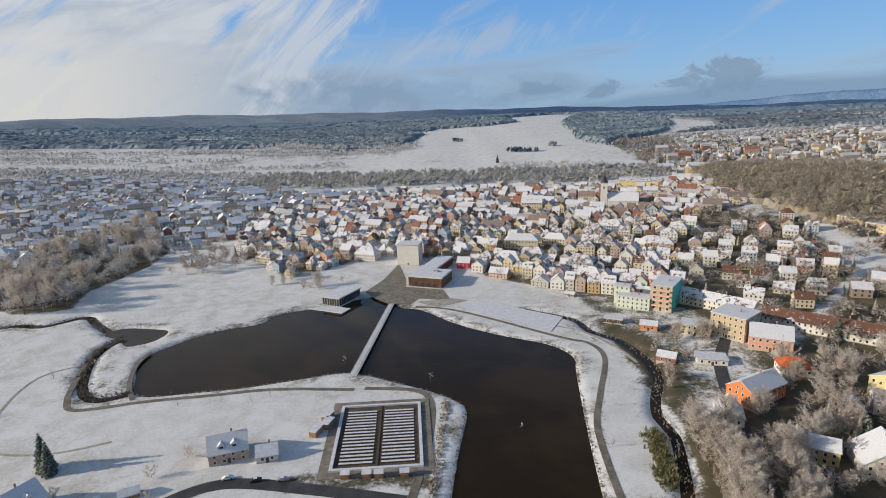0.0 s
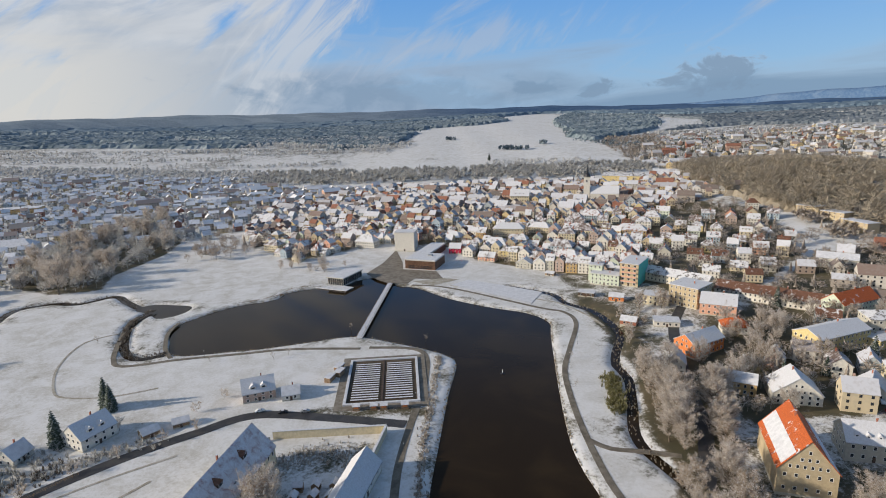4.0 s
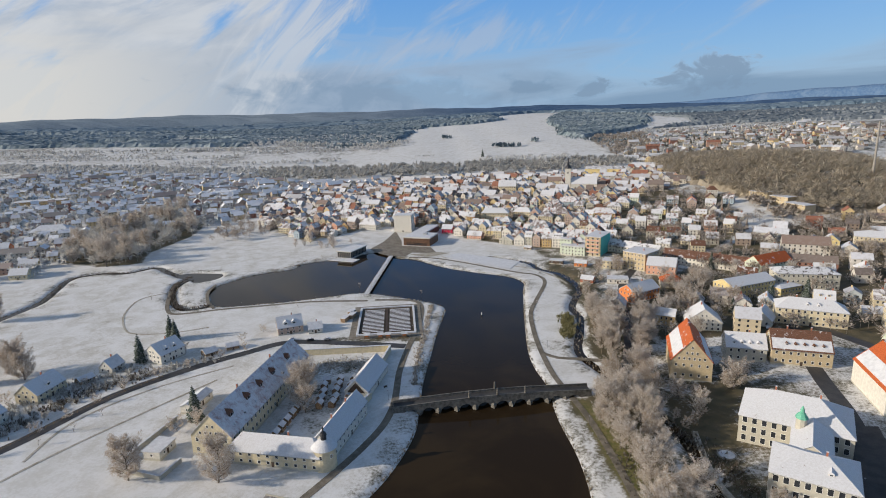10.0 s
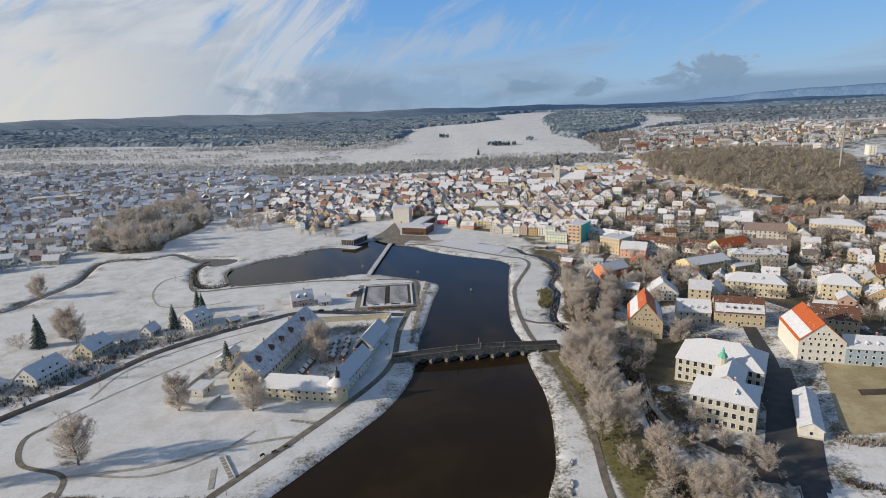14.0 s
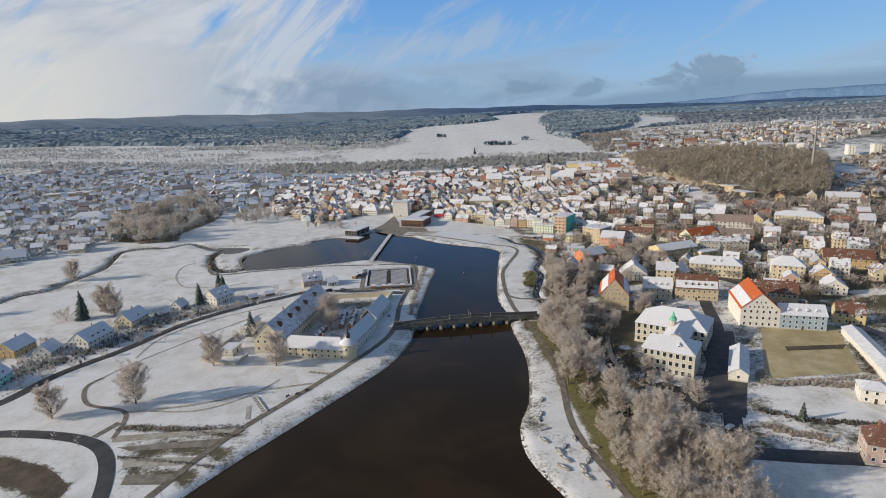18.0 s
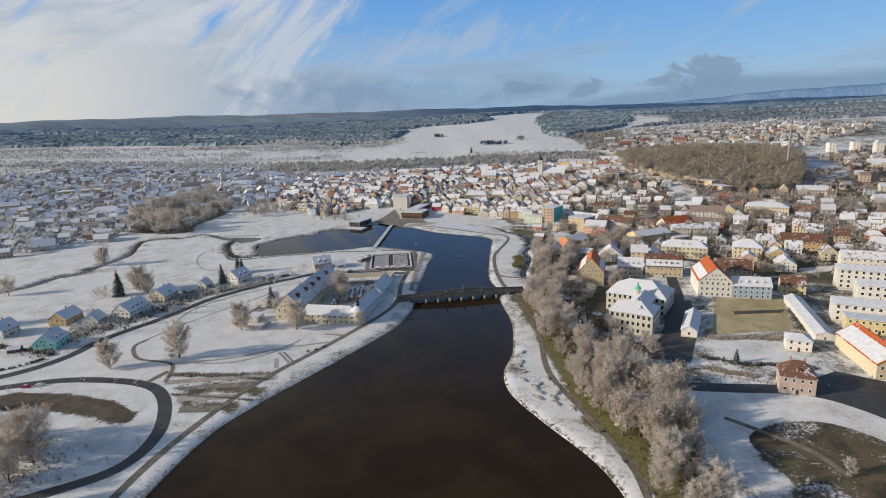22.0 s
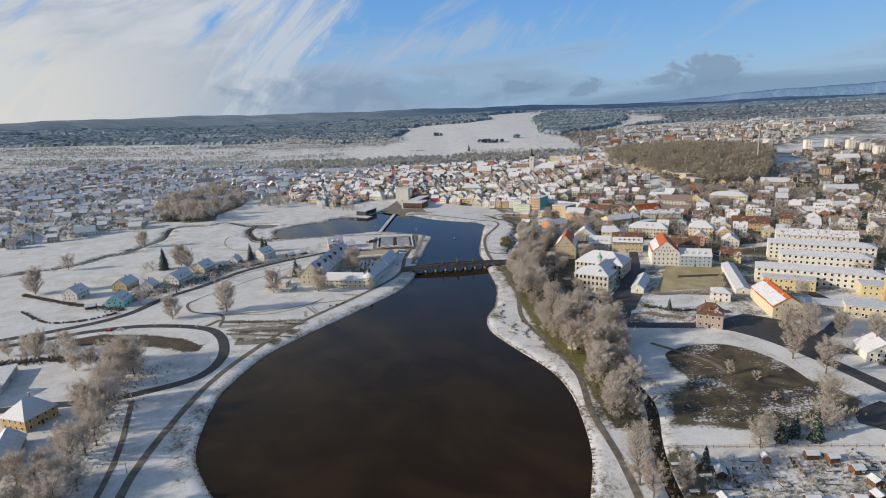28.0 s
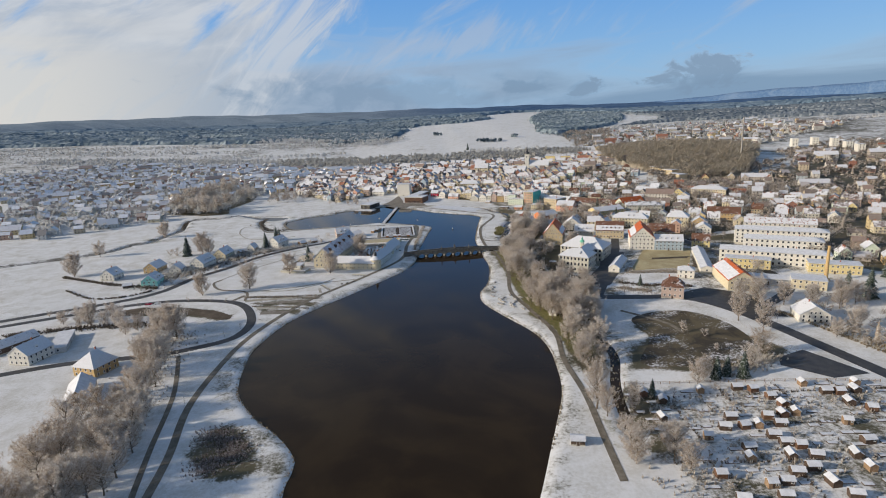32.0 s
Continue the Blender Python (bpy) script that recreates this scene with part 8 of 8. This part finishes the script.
woods("field_trees", [(93, 2070), (131, 2050), (140, 2090), (100, 2110)], 24, "farforest", "dark clump of trees in the wide field", 12, 18, 21, 0.6)
woods("field_trees", [(-7, 1437), (47, 1414), (50, 1424), (-5, 1447)], 16, "forest", "low scrub in the wide field", 3, 6, 24, 0.0)
woods("field_trees", [(545, 1470), (600, 1560), (560, 1640), (500, 1740), (540, 1590)], 60, "farforest", "dark trees at the edge of the wide field", 9, 14, 22, 0.6)
woods("grove_trees", NW_GROVE, 300, "greygrove", "frosted thicket at the edge of the meadow", 9, 16, 30, 0.05, 110)
woods("garden_trees", WEST_SUB, 1300, "forest", "frosted garden trees among the houses", 6, 13, 6, 0.10)
woods("garden_trees", TOWN_EDGE, 150, "greygrove", "frosted garden trees beside the old town", 6, 11, 31, 0.1)
woods("garden_trees", CORE_BACK, 320, "towntrees", "bare garden trees among the town houses", 6, 10, 7, 0.1)
woods("garden_trees", CORE_FRONT, 500, "towntrees", "bare yard trees between the old houses", 5, 10, 13, 0.1, 60)
woods("garden_trees", NE_SUB, 1500, "forest", "frosted trees among distant houses", 8, 14, 8, 0.2)
woods("garden_trees", E_SUB, 1300, "towntrees", "frosted trees among the eastern houses", 8, 13, 10, 0.15)
woods("garden_trees", EAST_UP, 190, "towntrees", "bare frosted trees in the hillside gardens", 6, 12, 32, 0.12, 80)
woods("garden_trees", EAST_TOWN, 700, "towntrees", "bare frosted garden trees between the houses", 6, 12, 11, 0.1, 80)
woods("garden_trees", SOUTH_TOWN, 330, "towntrees", "bare frosted trees of the south-eastern gardens", 6, 12, 14, 0.1, 80)
woods("garden_trees", SW_SUB, 560, "forest", "frosted trees among the western houses", 6, 14, 12, 0.1)
woods("yard_trees", [(-215, 380), (-165, 385), (-150, 470), (-230, 520)], 46, "towntrees", "bare trees along the meadow's edge", 8, 14, 40, 0.1, 80)
woods("yard_trees", [(360, 90), (500, 200), (500, 300), (400, 330), (350, 250), (370, 180)], 150, "towntrees", "bare brown trees below the wooded hill", 8, 15, 41, 0.1, 80)
woods("yard_trees", [(250, 250), (340, 250), (380, 340), (330, 400), (260, 330)], 70, "towntrees", "bare brown trees between the eastern houses", 8, 13, 42, 0.1, 80)
woods("yard_trees", [(230, -180), (330, -190), (380, -300), (240, -330)], 110, "towntrees", "bare brown trees of the southern gardens", 6, 12, 43, 0.1, 80)
brushwood("street_scrub", [(236, -206), (244, -250), (252, -300)], 8.0, 380, 0.5, 1.8, "reed", "dry brown scrub and hedges along the road", 44)
brushwood("garden_scrub", [(110, -290), (200, -300), (190, -340), (110, -330), (110, -380), (195, -390)], 16.0, 1100, 0.5, 2.0, "brush", "frosted scrub in the allotments", 45)
brushwood("grove_floor", [(92, -40), (96, -100), (104, -150), (106, -200), (98, -245)], 10.0, 1500, 0.3, 1.1, "hedge", "low brown undergrowth below the grove", 46)
brushwood("grove_floor", [(-130, -170), (-125, -220), (-118, -270), (-112, -320)], 16.0, 1000, 0.4, 1.4, "brush", "low frosted undergrowth below the western grove", 47)
brushwood("lane_gardens", [(-200, -62), (-196, -30), (-178, 0), (-160, 36), (-136, 60)], 13.0, 520, 0.8, 3.0, "greygrove", "frosted shrubs in the gardens along the lane", 48)
brushwood("yard_scrub", [(178, -86), (175, -95), (193, -100), (212, -104)], 3.0, 520, 0.6, 1.8, "brush", "frosted hedge below the sports ground", 60, category="hedge")
brushwood("yard_scrub", [(156, -130), (162, -136), (170, -141)], 3.0, 260, 0.6, 1.8, "brush", "frosted bushes inside the street fence", 61)
brushwood("terrace_hedge", [(-110, -102), (-84, -105), (-58, -106)], 2.4, 420, 0.3, 0.9, "brush", "low frosted hedge above the parking terraces", 62, category="hedge")
brushwood("school_garden_scrub", [(118, -30), (124, -50), (124, -70), (120, -86)], 8.0, 500, 0.3, 1.3, "hedge", "low dark shrubs in the school garden", 63)
brushwood("field_hedge", [(-290, -16), (-236, -47), (-190, -66)], 2.4, 620, 0.9, 2.0, "hedge", "dark hedge along the edge of the field", 49, category="hedge")
brushwood("brook_scrub", [(-240, -157), (-200, -150), (-150, -150)], 5.0, 700, 0.6, 2.0, "hedge", "dark scrub along a ditch", 51)
woods("field_trees", [(150, 1200), (400, 1130), (420, 1210), (180, 1290)], 120, "forest", "frosted trees along the near edge of the wide field", 8, 13, 53, 0.2, 12)
woods("woodland", [(-1100, 1250), (-600, 1250), (-720, 560), (-1300, 700)], 500, "forest", "frosted woodland west of the suburb", 8, 14, 15, 0.2)
woods("woodland", [(380, 330), (520, 340), (640, 430), (480, 400), (395, 420)], 260, "towntrees", "bare trees at the foot of the wooded hill", 8, 13, 16, 0.05, 26)
tree("spruce", 182, 1336, 1.9, "lone dark spruce in the wide snowy field")


def ridge_line(name, label, mat, base, far, reach, crest, lo=-80, hi=80):
    """A long wooded rise that closes the plain, from the west round to the east."""
    bm = bmesh.new()
    n, rows = 300, []
    for i in range(n + 1):
        deg = lo + (hi - lo) * i / n
        a = radians(deg)
        top = crest(deg) + 5 * math.sin(deg * 0.2) + 4 * math.sin(deg * 0.58 + 1) + 2 * math.sin(deg * 1.7)
        rows.append([bm.verts.new((math.sin(a) * rr, math.cos(a) * rr - 300, z)) for rr, z in ((far, base), (far + reach * 0.4, base + (top - base) * 0.72), (far + reach * 0.75, top), (far + reach * 0.9, top * 0.97), (far + reach, -20))])
    for r0, r1 in zip(rows, rows[1:]):
        for k in range(4):
            bm.faces.new((r0[k], r1[k], r1[k + 1], r0[k + 1]))
    tagged(finish(name, bm, mat, smooth=True), label, "hills", kind="structure")


ridge_line("backdrop", "far wooded hills along the horizon, coloured for haze and paler westward", "hills", 100, 4500, 380, lambda d: float(190 - 12 * ss(d, -6, 10) - 18 * ss(d, 12, 30)))
ridge_line("backdrop", "mountain slopes coloured blue for haze behind the wooded hills", "mountain", 120, 4885, 60, lambda d: float(126 + 24 * ss(d, 10, 20) + 66 * ss(d, 18, 33) + 28 * ss(d, 31, 44)), 13, 80)
print("houses", placed, "objects", len(bpy.data.objects))
